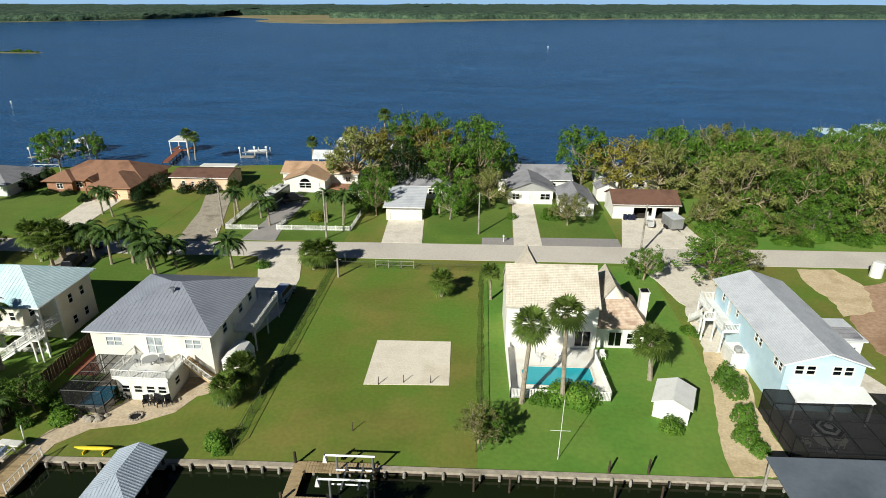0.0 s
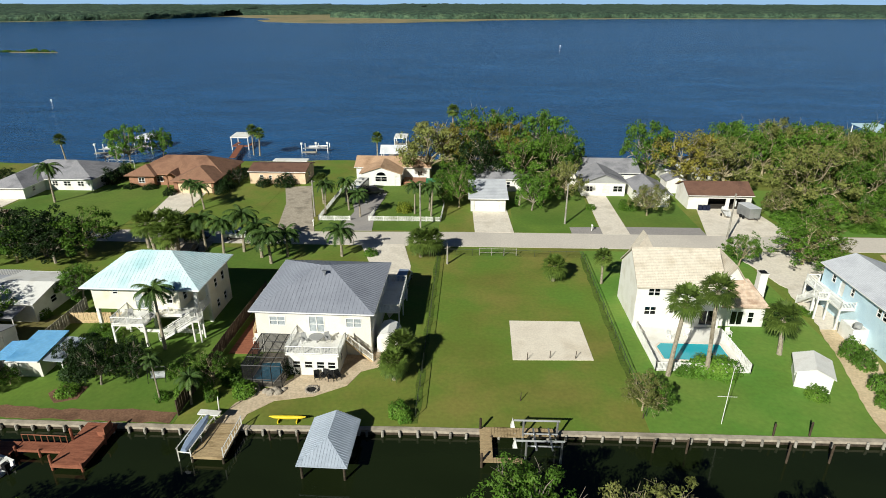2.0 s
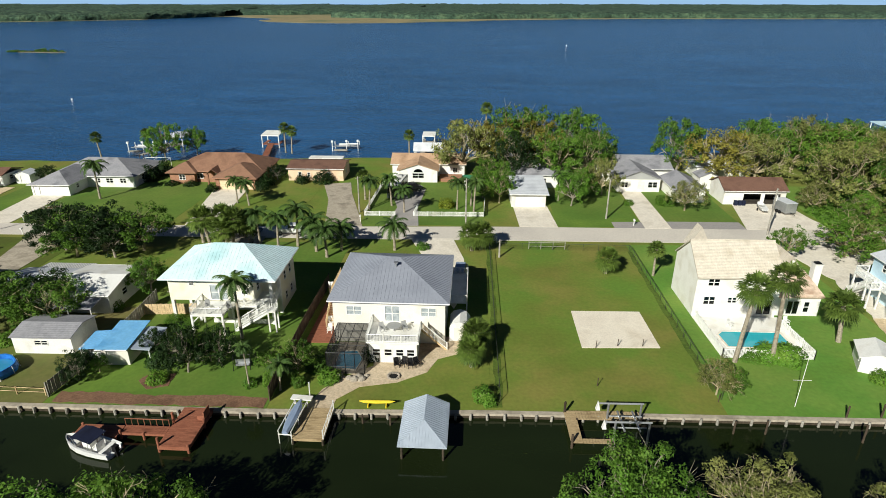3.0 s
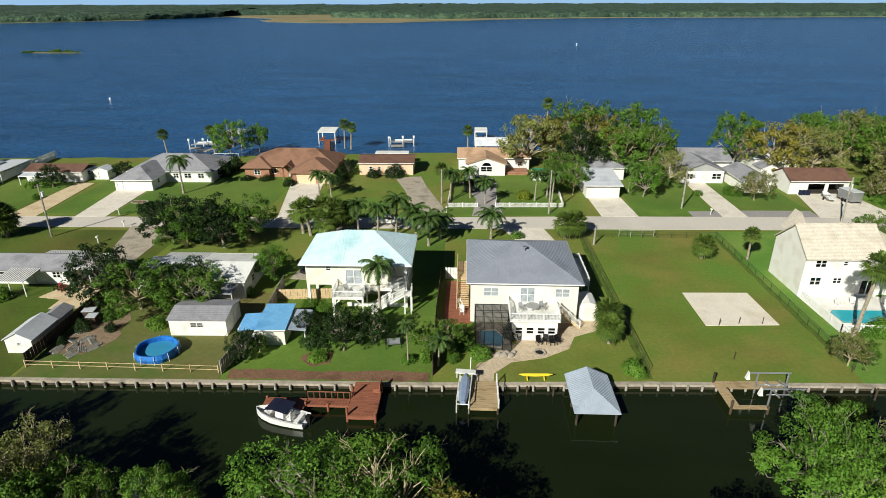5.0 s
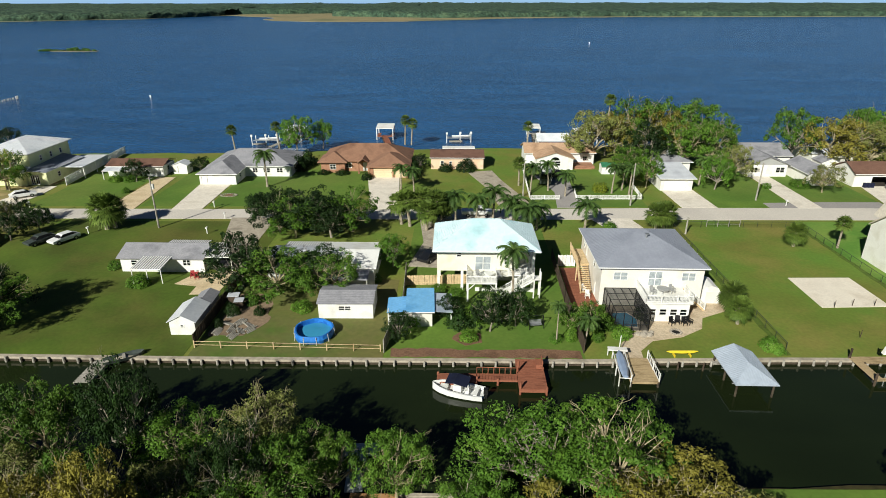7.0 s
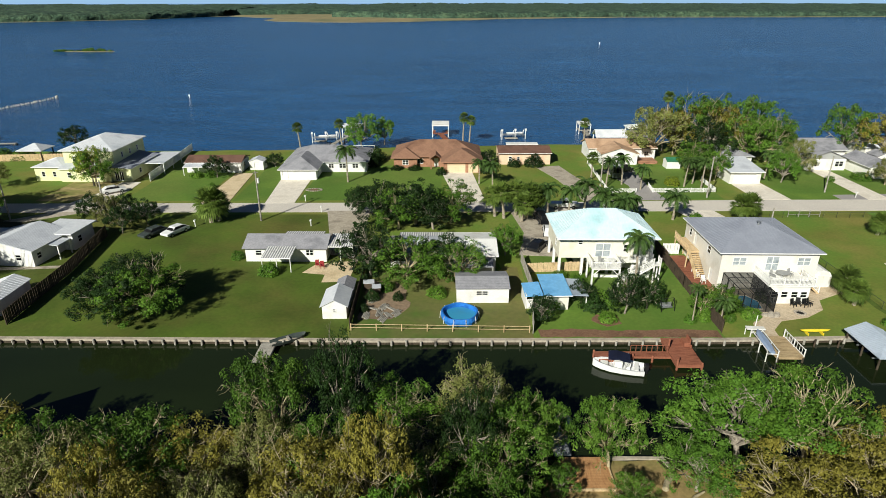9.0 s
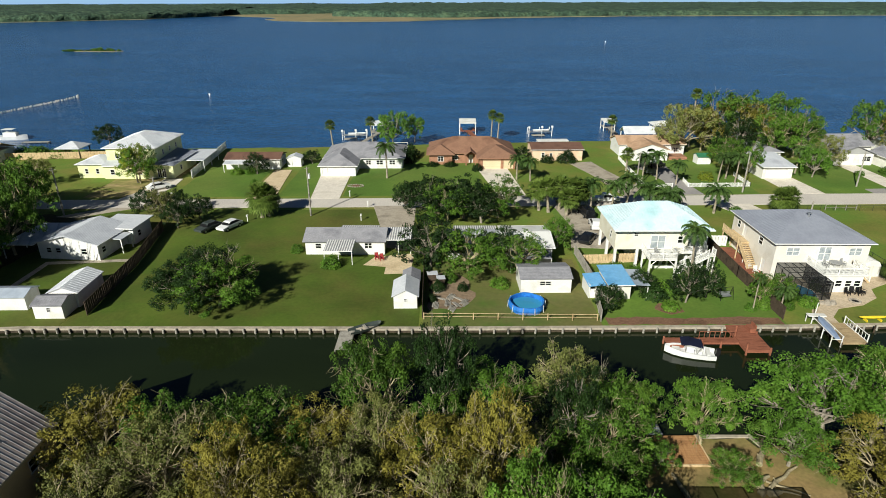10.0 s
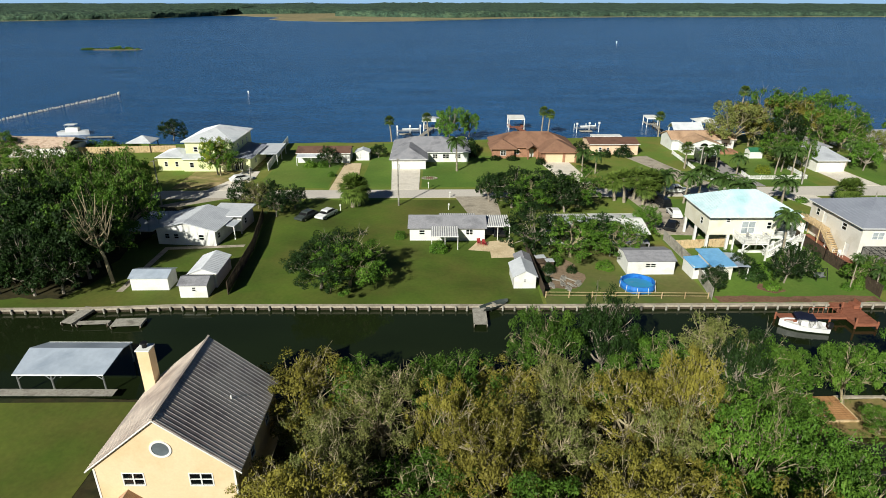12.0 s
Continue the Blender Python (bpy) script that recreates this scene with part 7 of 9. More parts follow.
for i, x, y, r, h in ((2, -70.6, 113.2, 1.6, 2.4), (2, -70.4, 109.8, 1.5, 2.2), (2, -63.5, 115.6, 1.6, 1.6), (2, -58.8, 115.9, 2.2, 2.4), (2, -80.6, 108.0, 1.2, 1.4), (2, -86.8, 112.0, 1.5, 0.9), (2, -91.0, 112.0, 1.4, 0.9), (1, 7.6, 50.6, 1.8, 1.6), (1, 9.4, 50.3, 1.9, 1.8), (1, 5.6, 50.3, 1.2, 1.0), (0, 17.6, 46.6, 1.1, 1.2), (1, 25.4, 54.6, 1.2, 2.2), (1, 25.8, 52.6, 1.2, 2.0), (1, 25.0, 48.4, 1.1, 1.8), (1, 24.2, 45.6, 1.2, 1.4), (1, 24.6, 43.8, 0.8, 1.2),
                      (0, 24.8, 65.0, 0.9, 0.8), (0, 25.6, 64.2, 0.7, 0.6), (2, -37.0, 48.0, 1.1, 1.6), (1, -24.6, 41.4, 1.0, 1.4), (1, -24.0, 40.6, 0.8, 1.0), (0, -60.5, 53.5, 1.2, 1.0), (0, -62.8, 54.6, 1.2, 0.9), (0, -58.4, 46.8, 1.6, 1.8), (2, -60.0, 45.6, 1.6, 1.8), (2, -57.8, 47.6, 1.3, 1.4), (0, -59.0, 42.4, 1.1, 1.0), (0, -63.6, 50.6, 1.3, 1.1), (2, -88.8, 47.4, 0.9, 1.4), (0, -87.2, 50.4, 1.1, 1.3), (2, -85.4, 47.6, 0.7, 1.0), (2, -89.4, 44.4, 0.6, 0.9), (0, -47.0, 42.6, 0.7, 1.4), (0, -43.8, 42.6, 0.7, 1.1), (1, -48.9, 42.2, 0.7, 1.0), (2, -36.2, 49.4, 1.0, 1.5), (0, -40.8, 43.6, 1.2, 1.2), (0, -42.4, 45.6, 1.4, 1.6), (0, -34.0, 79.8, 1.1, 1.0), (3, -31.0, 101.0, 1.6, 1.6),
                      (0, -104.6, 55.0, 1.4, 1.6), (0, -111.0, 60.5, 1.0, 1.2), (0, -80.2, 48.8, 1.3, 1.2), (0, -132.0, 105.0, 1.4, 1.4), (0, -135.0, 104.6, 1.4, 1.4), (0, -128.6, 96.8, 0.8, 1.0), (2, -97.6, 115.0, 2.2, 3.0), (2, -96.6, 120.0, 2.0, 3.0), (0, -72.0, 57.5, 1.0, 1.0), (0, 4.6, 104.5, 1.0, 1.0), (0, 12.0, 105.4, 2.0, 1.6), (0, -190.0, 120.0, 3.0, 2.4), (0, -184.0, 120.0, 2.6, 2.0), (0, -195.0, 121.0, 2.6, 2.0)):
    shrub(i, x, y, r, h)

# kinds that found no place are taken away again
for lib in (*NEAR_KINDS.values(), *TREE_KINDS.values(), BUSHES, [LOW_FAN]):
    for ob in lib:
        if ob.name not in used:
            for o in (*ob.children_recursive, ob):
                bpy.data.objects.remove(o)

# ---------------------------------------------------------------- docks and boats on the canal
def planks(parent, x0, y0, x1, y1, z, mat, across="x", name="plank", w=0.3):
    """Deck boards, each a part of its own."""
    if across == "x":
        n = max(1, round((y1 - y0) / w))
        me = Shape().box(0, 0.012, -0.04, x1 - x0, (y1 - y0) / n - 0.012, 0).mesh(name, mat)
        for i in range(n):
            ob = part(name, me, None, parent)
            ob.location = (x0, y0 + (y1 - y0) * i / n, z)
    else:
        n = max(1, round((x1 - x0) / w))
        me = Shape().box(0.012, 0, -0.04, (x1 - x0) / n - 0.012, y1 - y0, 0).mesh(name, mat)
        for i in range(n):
            ob = part(name, me, None, parent)
            ob.location = (x0 + (x1 - x0) * i / n, y0, z)


def pile_at(parent, x, y, top, r=0.13, mat=None, name="piling"):
    ob = part(name, Shape().tube([(x, y, -2.8), (x, y, top - 0.05), (x, y, top)], [r, r * 0.95, r * 0.7], 8), mat or PILE, parent)
    return ob


def boathouse():
    b = empty("boathouse", -30.05, 35.8, 0, 0, "open boathouse with ribbed pale metal hip roof", "boathouse")
    f = hip(-1.95, -2.9, 1.95, 2.9, 1.2, 2.2, 0.25, (0.0, -0.6, 0.0, 3.1))
    roof(b, f, ROOF_STEEL, 0.1, 0.28, "ribbed pale blue-grey metal roof", None, ROOF_STEEL, 0.1)
    for x in (-1.85, 1.85):
        for y in (-2.8, 0.0, 2.8):
            pile_at(b, x, y, 1.12, 0.12, PILE, "post")
        part("beam", Shape().box(x - 0.08, -2.9, 0.9, x + 0.08, 2.9, 1.1), WOOD_GREY, b)
    part("walkway", Shape().box(-2.2, 2.2, 0.0, 2.2, 3.2, 0.12), WOOD_GREY, b)
    part("cradle_beam", Shape().bar((-1.7, -1.5, 0.2), (1.7, -1.5, 0.2), 0.12), METAL, b)
    part("cradle_beam", Shape().bar((-1.7, 1.2, 0.2), (1.7, 1.2, 0.2), 0.12), METAL, b)


boathouse()


def tan_dock():
    d = empty("dock", -40.7, 36.3, 0, 0, "tan timber dock with white railing", "dock")
    planks(d, -1.5, -2.1, 1.5, 2.4, 0.25, WOOD_TAN, "x")
    part("frame", Shape().box(-1.45, -2.05, -0.05, -1.3, 2.4, 0.2).box(1.3, -2.05, -0.05, 1.45, 2.4, 0.2).box(-1.3, -2.05, -0.05, 1.3, -1.9, 0.2), WOOD_TAN, d)
    for x in (-1.4, 1.4):
        for y in (-2.0, 0.5):
            pile_at(d, x, y, 0.2)
    railing(d, (1.45, -2.0, 0.25), (1.45, 2.3, 0.25), 0.95, WHITE, 0.5)
    r = empty("boat_rack", -42.6, 36.6, 0, -4, "white boat rack with blue covered skiff", "boat rack")
    s = Shape()
    for y in (-2.3, -0.4, 2.2):
        for x in (-0.6, 0.6):
            s.bar((x, y, -0.6), (x, y, 1.0), 0.09)
        s.bar((-0.65, y, 0.6), (0.65, y, 0.6), 0.08)
    for x in (-0.62, 0.62):
        s.bar((x, -2.4, 1.0), (x, 2.3, 1.0), 0.08)
    part("rack_frame", s, WHITE, r)
    hull = Shape()
    secs = [(-2.3, 0.3, 0.85), (-1.2, 0.46, 0.98), (0.3, 0.5, 1.08), (1.4, 0.42, 1.12), (2.1, 0.1, 1.1)]
    vs = []
    for y, w, z in secs:
        vs += [(-w, y, z - 0.1), (-w * 0.5, y, z + 0.1), (w * 0.5, y, z + 0.1), (w, y, z - 0.1), (0, y, z - 0.4)]
    fs = []
    for i in range(4):
        for k in range(5):
            fs.append((i * 5 + k, i * 5 + (k + 1) % 5, i * 5 + 5 + (k + 1) % 5, i * 5 + 5 + k))
    hull.add(vs, fs + [(0, 1, 2, 3, 4), (24, 23, 22, 21, 20)])
    part("covered_skiff", hull, CARPAINT_BLUE, r, "blue-grey covered hull")
    part("end_board", Shape().box(-1.1, 2.2, 1.0, 1.0, 2.9, 1.12).bar((-1.0, 2.8, 0), (-1.0, 2.8, 1.0), 0.08), WHITE, r)


tan_dock()


def red_dock():
    d = empty("dock", -55.0, 35.0, 0, 0, "red-stained timber dock with side platforms", "dock")
    planks(d, 1.1, -2.5, 4.0, 3.0, 0.3, WOOD_RED, "x")
    planks(d, -3.2, -0.9, 1.05, 0.2, 0.25, WOOD_RED, "y")
    planks(d, -7.4, -1.5, -3.25, 0.1, 0.28, WOOD_RED, "x")
    f = Shape().box(1.1, -2.5, -0.1, 1.22, 3.0, 0.25).box(3.88, -2.5, -0.1, 4.0, 3.0, 0.25).box(1.22, -2.5, -0.1, 3.88, -2.38, 0.25)
    f.box(-7.4, -1.5, -0.1, -3.3, -1.38, 0.23).box(-3.2, -0.9, 0.0, 1.05, -0.8, 0.2).box(-3.2, 0.1, 0.0, 1.05, 0.2, 0.2)
    part("frame", f, WOOD_RED, d)
    s = Shape()
    s.bar((-3.2, 0.15, 1.05), (1.1, 0.15, 1.05), 0.07)
    for i in range(8):
        x = -3.2 + i * 0.6
        s.bar((x, 0.15, 0.25), (x, 0.15, 1.05), 0.06)
    part("guard_rail", s, WOOD_RED, d)
    for x, y, t in ((1.2, -2.4, 1.2), (3.9, -2.4, 0.5), (1.2, 0.6, 1.6), (3.9, 1.0, 0.6), (-3.2, -0.9, 0.6), (-7.3, -1.4, 0.5), (-7.3, 0.0, 0.5), (-1.0, -0.9, 0.4)):
        pile_at(d, x, y, t, 0.13, WOOD_RED)
    part("bench", Shape().box(3.2, 1.2, 0.3, 3.9, 2.4, 0.75).box(3.8, 1.2, 0.75, 3.9, 2.4, 1.2), WOOD_RED, d)


red_dock()


def motor_boat():
    b = empty("motor_boat", -60.9, 32.4, -0.45, -14, "white open motor boat with navy canopy", "boat")
    b.matrix_basis = pose(-60.1, 32.6, -0.45, 0, 0, -14) @ Matrix.Diagonal((0.82, 0.88, 0.94, 1))
    secs = [(-3.2, 1.05, -0.15, 0.75), (-2.0, 1.18, -0.3, 0.75), (-0.5, 1.22, -0.35, 0.8), (1.0, 1.12, -0.3, 0.88), (2.3, 0.75, -0.15, 0.98), (3.1, 0.28, 0.2, 1.05), (3.4, 0.03, 0.6, 1.08)]
    v, f = [], []
    for x, w, k, t in secs:
        v += [(-x, -w, t), (-x, -w * 0.92, 0.15), (-x, 0, k), (-x, w * 0.92, 0.15), (-x, w, t), (-x, w * 0.8, t - 0.03), (-x, w * 0.78, 0.3), (-x, -w * 0.78, 0.3), (-x, -w * 0.8, t - 0.03)]
    n = 9
    for i in range(len(secs) - 1):
        for k in range(n):
            f.append((i * n + k, i * n + (k + 1) % n, (i + 1) * n + (k + 1) % n, (i + 1) * n + k))
    f += [tuple(range(n)), tuple(range(len(secs) * n - 1, (len(secs) - 1) * n - 1, -1))]
    part("hull", Shape().add(v, f), CARPAINT_WHITE, b)
    part("console", Shape().prism([(-0.6, -0.45), (0.4, -0.4), (0.4, 0.4), (-0.6, 0.45)], 0.3, 1.25), WHITE, b)
    part("seat", Shape().box(0.8, -0.5, 0.3, 1.4, 0.5, 0.85).box(1.3, -0.5, 0.85, 1.42, 0.5, 1.25), WHITE, b)
    part("seat", Shape().box(2.0, -0.9, 0.3, 2.5, 0.9, 0.75), WHITE, b)
    part("cushion", Shape().box(-2.4, -0.5, 0.3, -1.4, 0.5, 0.7), WHITE, b)
    can = Shape()
    for i in range(5):
        a, c = -1.5 + i * 0.56, -1.5 + (i + 1) * 0.56
        za, zb = 1.95 - 0.08 * abs(i - 2.0), 1.95 - 0.08 * abs(i - 1.0)
        can.slab([(a, -1.05, za), (c, -1.05, zb), (c, 1.05, zb), (a, 1.05, za)], 0.05)
    part("canopy", can, NAVY, b, "navy canvas canopy")
    fr = Shape()
    for x in (-1.2, 1.1):
        for y in (-1.0, 1.0):
            fr.bar((x * 0.6, y, 0.75), (x, y, 1.85), 0.04)
    part("canopy_frame", fr, METAL, b)
    part("outboard", Shape().box(3.2, -0.25, 0.6, 3.75, 0.25, 1.25).box(3.4, -0.12, -0.4, 3.65, 0.12, 0.6), DARKMETAL, b, "black outboard motor")


motor_boat()


def lift_dock():
    d = empty("dock", -13.0, 37.5, 0, 1.4, "weathered brown dock round a boat lift", "dock")
    planks(d, -3.7, -2.3, -2.6, 2.3, 0.22, WOOD_TAN, "x")
    planks(d, -2.58, 1.0, 3.6, 2.3, 0.22, WOOD_TAN, "y")
    planks(d, -2.58, -2.3, 0.0, -1.7, 0.22, WOOD_TAN, "y")
    for x, y, t in ((-3.6, 2.1, 1.4), (-3.6, -2.2, 1.1), (0.0, -2.2, 0.5), (3.5, 1.2, 0.5), (-2.6, 1.0, 0.3)):
        pile_at(d, x, y, t, 0.13, WOOD_BROWN)
    l = empty("boat_lift", -13.0, 37.5, 0, 1.4, "grey metal boat lift frame with cradle", "boat lift")
    for y in (-1.5, 1.2):
        part("beam", Shape().bar((-0.7, y, 2.0), (3.6, y, 2.0), 0.16), METAL, l)
        part("motor_cover", Shape().add([(-0.9, y - 0.2, 1.3), (-0.5, y - 0.2, 1.3), (-0.7, y - 0.15, 2.2), (-0.9, y + 0.2, 1.3), (-0.5, y + 0.2, 1.3), (-0.7, y + 0.15, 2.2)], [(0, 1, 2), (3, 5, 4), (0, 2, 5, 3), (1, 4, 5, 2), (0, 3, 4, 1)]), WHITE, l)
        for x in (0.3, 3.4):
            pile_at(l, x, y, 2.0, 0.11, METAL, "post")
        part("cradle_beam", Shape().bar((0.3, y * 0.6, 0.9), (3.4, y * 0.6, 0.9), 0.12), METAL, l)
    part("bunk", Shape().bar((1.2, -1.6, 1.05), (1.2, 1.3, 1.05), 0.14), METAL, l)
    part("bunk", Shape().bar((2.6, -1.6, 1.05), (2.6, 1.3, 1.05), 0.14), METAL, l)


lift_dock()
for x, y, t in ((-1.0, 38.0, 1.0), (2.0, 38.1, 1.1), (10.5, 37.4, 1.6), (14.3, 37.6, 1.6), (10.6, 40.4, 1.4), (14.0, 40.6, 1.6), (-33.5, 37.4, 0.6), (-36.2, 37.5, 0.6)):
    m = empty("mooring_post", x, y, 0, 0, "bare grey timber mooring post", "post", "mooring posts")
    p = pile_at(m, 0, 0, t, 0.1, WOOD_BROWN, "shaft")


def small_dock(x, y, w, d, label, rz=0.0, z=0.1):
    o = empty("dock", x, y, 0, rz, label, "dock")
    planks(o, -w / 2, -d / 2, w / 2, d / 2, z, WOOD_GREY, "x")
    part("frame", Shape().box(-w / 2, -d / 2, z - 0.3, -w / 2 + 0.1, d / 2, z - 0.05).box(w / 2 - 0.1, -d / 2, z - 0.3, w / 2, d / 2, z - 0.05), WOOD_GREY, o)
    for sx in (-1, 1):
        for sy in (-1, 1):
            pile_at(o, sx * w * 0.46, sy * d * 0.46, z, 0.1)
    return o


small_dock(-99.4, 34.6, 1.7, 4.2, "bleached grey plank dock")
small_dock(-69.0, 24.7, 2.3, 2.0, "pale floating platform by the near bank", 0, -0.7)
small_dock(-68.2, 21.2, 1.2, 3.6, "pale grey gangway down to the platform", 0, -0.35)
small_dock(-149.3, 34.6, 1.6, 4.2, "pale plank gangway to a floating dock", -12)
small_dock(-146.6, 32.9, 3.8, 0.9, "narrow grey floating walkway", 4, 0.0)
small_dock(-142.4, 33.0, 3.6, 1.9, "grey floating dock platform", 4, 0.0)


def rowing_boat(x, y, z, rz, mat, label, L=4.2):
    b = empty("rowing_boat", x, y, z, rz, label, "boat")
    v, f = [], []
    secs = [(-0.5, 0.55, 0.0), (-0.2, 0.7, -0.02), (0.2, 0.68, 0.0), (0.42, 0.4, 0.06), (0.5, 0.05, 0.15)]
    for u, w, k in secs:
        v += [(u * L, -w, 0.5 + k), (u * L, -w * 0.75, 0.1 + k), (u * L, w * 0.75, 0.1 + k), (u * L, w, 0.5 + k), (u * L, w * 0.9, 0.48 + k), (u * L, w * 0.65, 0.16 + k), (u * L, -w * 0.65, 0.16 + k), (u * L, -w * 0.9, 0.48 + k)]
    for i in range(4):
        for k in range(8):
            f.append((i * 8 + k, i * 8 + (k + 1) % 8, i * 8 + 8 + (k + 1) % 8, i * 8 + 8 + k))
    f += [tuple(range(8)), tuple(range(39, 31, -1))]
    part("hull", Shape().add(v, f), mat, b)
    part("thwart", Shape().box(-0.15, -0.62, 0.36, 0.15, 0.62, 0.42), WOOD_GREY, b)


rowing_boat(-97.3, 37.2, -0.1, 32, CARPAINT_GREY, "dark green skiff drawn up on the seawall")


# ---------------------------------------------------------------- near bank: gabled house, boat shelter, deck
def gabled_house():
    h = house("house", -123.8, 7.7, "apricot gabled house with brown-grey ribbed metal roof", rz=0)
    block(h, -5.0, -5.2, 5.0, 5.2, -0.1, 5.9, APRICOT, [("S", -3.1, -1.5, 4.25, 5.45, "pair"), ("S", 1.65, 3.4, 4.25, 5.45, "pair"), ("S", -1.0, 1.0, 0.0, 2.1, "door"), ("E", -2.0, -1.0, 3.6, 4.8), ("E", 2.0, 3.0, 3.6, 4.8), ("W", -1.0, 0.0, 3.6, 4.8)])
    f = gable(-5.0, -5.2, 5.0, 5.2, 5.75, 10.25, "y", 0.5, 0.12)
    roof(h, [f[1]], ROOF_RUST, 0.16, 0.4, "brown-grey ribbed metal roof", None, GREY_TRIM, 0.03)
    roof(h, [f[0]], ROOF_RUST, 0.16, 0.3, "brown-grey ribbed metal roof", None, None, 0.05, "roof")
    part("ridge_cap", Shape().bar((0, -5.4, 10.25), (0, 5.4, 10.25), 0.16), ROOF_RUST, h)
    for y in (-5.2, 5.0):
        gable_end(h, "x", y, -5.0, 5.0, 5.9, 10.05, APRICOT)
    g = Shape().bar((-5.55, -5.36, 5.6), (0, -5.36, 10.1), 0.08).bar((5.55, -5.36, 5.6), (0, -5.36, 10.1), 0.08)
    part("barge_board", g, WHITE, h, "white barge boards")
    ring = Shape()
    n = 24
    vs, fs = [], []
    for i in range(n):
        a = 2 * pi * i / n
        for r, y in ((0.78, -5.27), (0.62, -5.27), (0.62, -5.2), (0.78, -5.2)):
            vs.append((0.1 + r * cos(a), y, 7.6 + r * sin(a) * 0.95))
    for i in range(n):
        for k in range(4):
            fs.append((4 * i + k, 4 * i + (k + 1) % 4, 4 * ((i + 1) % n) + (k + 1) % 4, 4 * ((i + 1) % n) + k))
    win = part("round_window", ring.add(vs, fs), WHITE, h, "round window with white rim")
    disc = Shape().add([(0.1 + 0.64 * cos(2 * pi * i / n), -5.235, 7.6 + 0.61 * sin(2 * pi * i / n)) for i in range(n)], [tuple(range(n))])
    part("pane", disc, material("dusky_pane", ["5a6266", "6a7276"], 0.15, big=1.0, fine=4.0, bump=0.0, spread=0.05, spec=0.6), win)
    part("corner_trim", Shape().box(-5.04, -5.24, -0.1, -4.9, -5.1, 5.8), WHITE, h)
    part("corner_trim", Shape().box(4.9, -5.24, -0.1, 5.04, -5.1, 5.8), WHITE, h)
    ch = part("chimney", Shape().box(-5.3, 3.5, -0.1, -4.3, 4.5, 9.9), APRICOT, h, "apricot chimney")
    part("chimney_cap", Shape().box(-5.38, 3.42, 9.9, -4.22, 4.58, 10.0), WHITE, ch)
    part("flue", Shape().tube([(-4.8, 4.0, 10.0), (-4.8, 4.0, 10.4)], [0.2, 0.2], 10).tube([(-4.8, 4.0, 10.38), (-4.8, 4.0, 10.48)], [0.32, 0.28], 10), DARKMETAL, ch)
    part("vent", Shape().tube([(3.2, 0.4, 7.2), (3.2, 0.4, 7.95)], [0.06, 0.06], 6), WHITE, h)
    roof(h, gable(-4.2, -7.6, -1.6, -5.3, 2.4, 3.9, "y", 0.4, 0.2), ROOF_PEACH, 0.12, name="porch_roof")
    for x in (-4.1, -1.7):
        part("porch_post", Shape().box(x - 0.1, -7.5, -0.1, x + 0.1, -7.3, 2.45), WHITE, h)
    d = Shape().box(-7.0, 1.5, 2.2, -5.05, 5.2, 2.4)
    for y in (1.6, 5.1):
        d.box(-6.95, y - 0.08, -0.1, -6.8, y + 0.08, 2.2)
    dk = part("side_deck", d, WOOD_GREY, h, "grey side deck with stair")
    railing(dk, (-6.95, 1.6, 2.4), (-6.95, 5.15, 2.4), 0.95, WOOD_GREY)
    st = Shape()
    for x in (-6.9, -5.85):
        st.slab([(x, 1.5, 2.35), (x, -1.9, -0.02), (x + 0.08, -1.9, -0.02), (x + 0.08, 1.5, 2.35)], 0.22)
    sp = part("stair", st, WOOD_GREY, h)
    for i in range(12):
        part("step", Shape().box(-6.9, 1.2 - 0.27 * i, 2.2 - 0.19 * i, -5.8, 1.5 - 0.27 * i, 2.26 - 0.19 * i), WOOD_GREY, sp)


gabled_house()


def boat_shelter():
    b = empty("boat_shelter", -142.3, 22.0, 0, 0, "open steel boat shelter with pale blue-grey roof", "boat shelter")
    f = [[(-4.6, -2.7, 1.9), (4.5, -2.7, 1.9), (4.9, 0.9, 2.75), (-4.9, 0.9, 2.75)], [(4.5, 3.4, 1.9), (-4.6, 3.4, 1.9), (-4.9, 0.9, 2.75), (4.9, 0.9, 2.75)]]
    roof(b, f, ROOF_STEEL, 0.08, 0.0, "pale blue-grey sheet roof", WHITE)
    for x in (-4.3, -0.9, 4.3):
        for y in (-2.5, 3.2):
            pile_at(b, x, y, 1.85, 0.09, METAL, "post")
        if x != -0.9:
            part("brace", Shape().bar((x, -2.5, 1.2), (x * 0.8, -2.5, 1.85), 0.06), METAL, b)
    part("brace", Shape().bar((-0.9, -2.5, 1.1), (-1.6, -2.5, 1.85), 0.06), METAL, b)
    part("brace", Shape().bar((-0.9, -2.5, 1.1), (-0.2, -2.5, 1.85), 0.06), METAL, b)
    part("rail_beam", Shape().bar((-4.3, -2.5, 1.85), (4.3, -2.5, 1.85), 0.1), METAL, b)
    d = empty("dock", -143.0, 18.9, 0, 0, "grey plank walkway along the near bank", "dock")
    planks(d, -8.0, -0.55, 6.2, 0.55, 0.1, WOOD_GREY, "y")


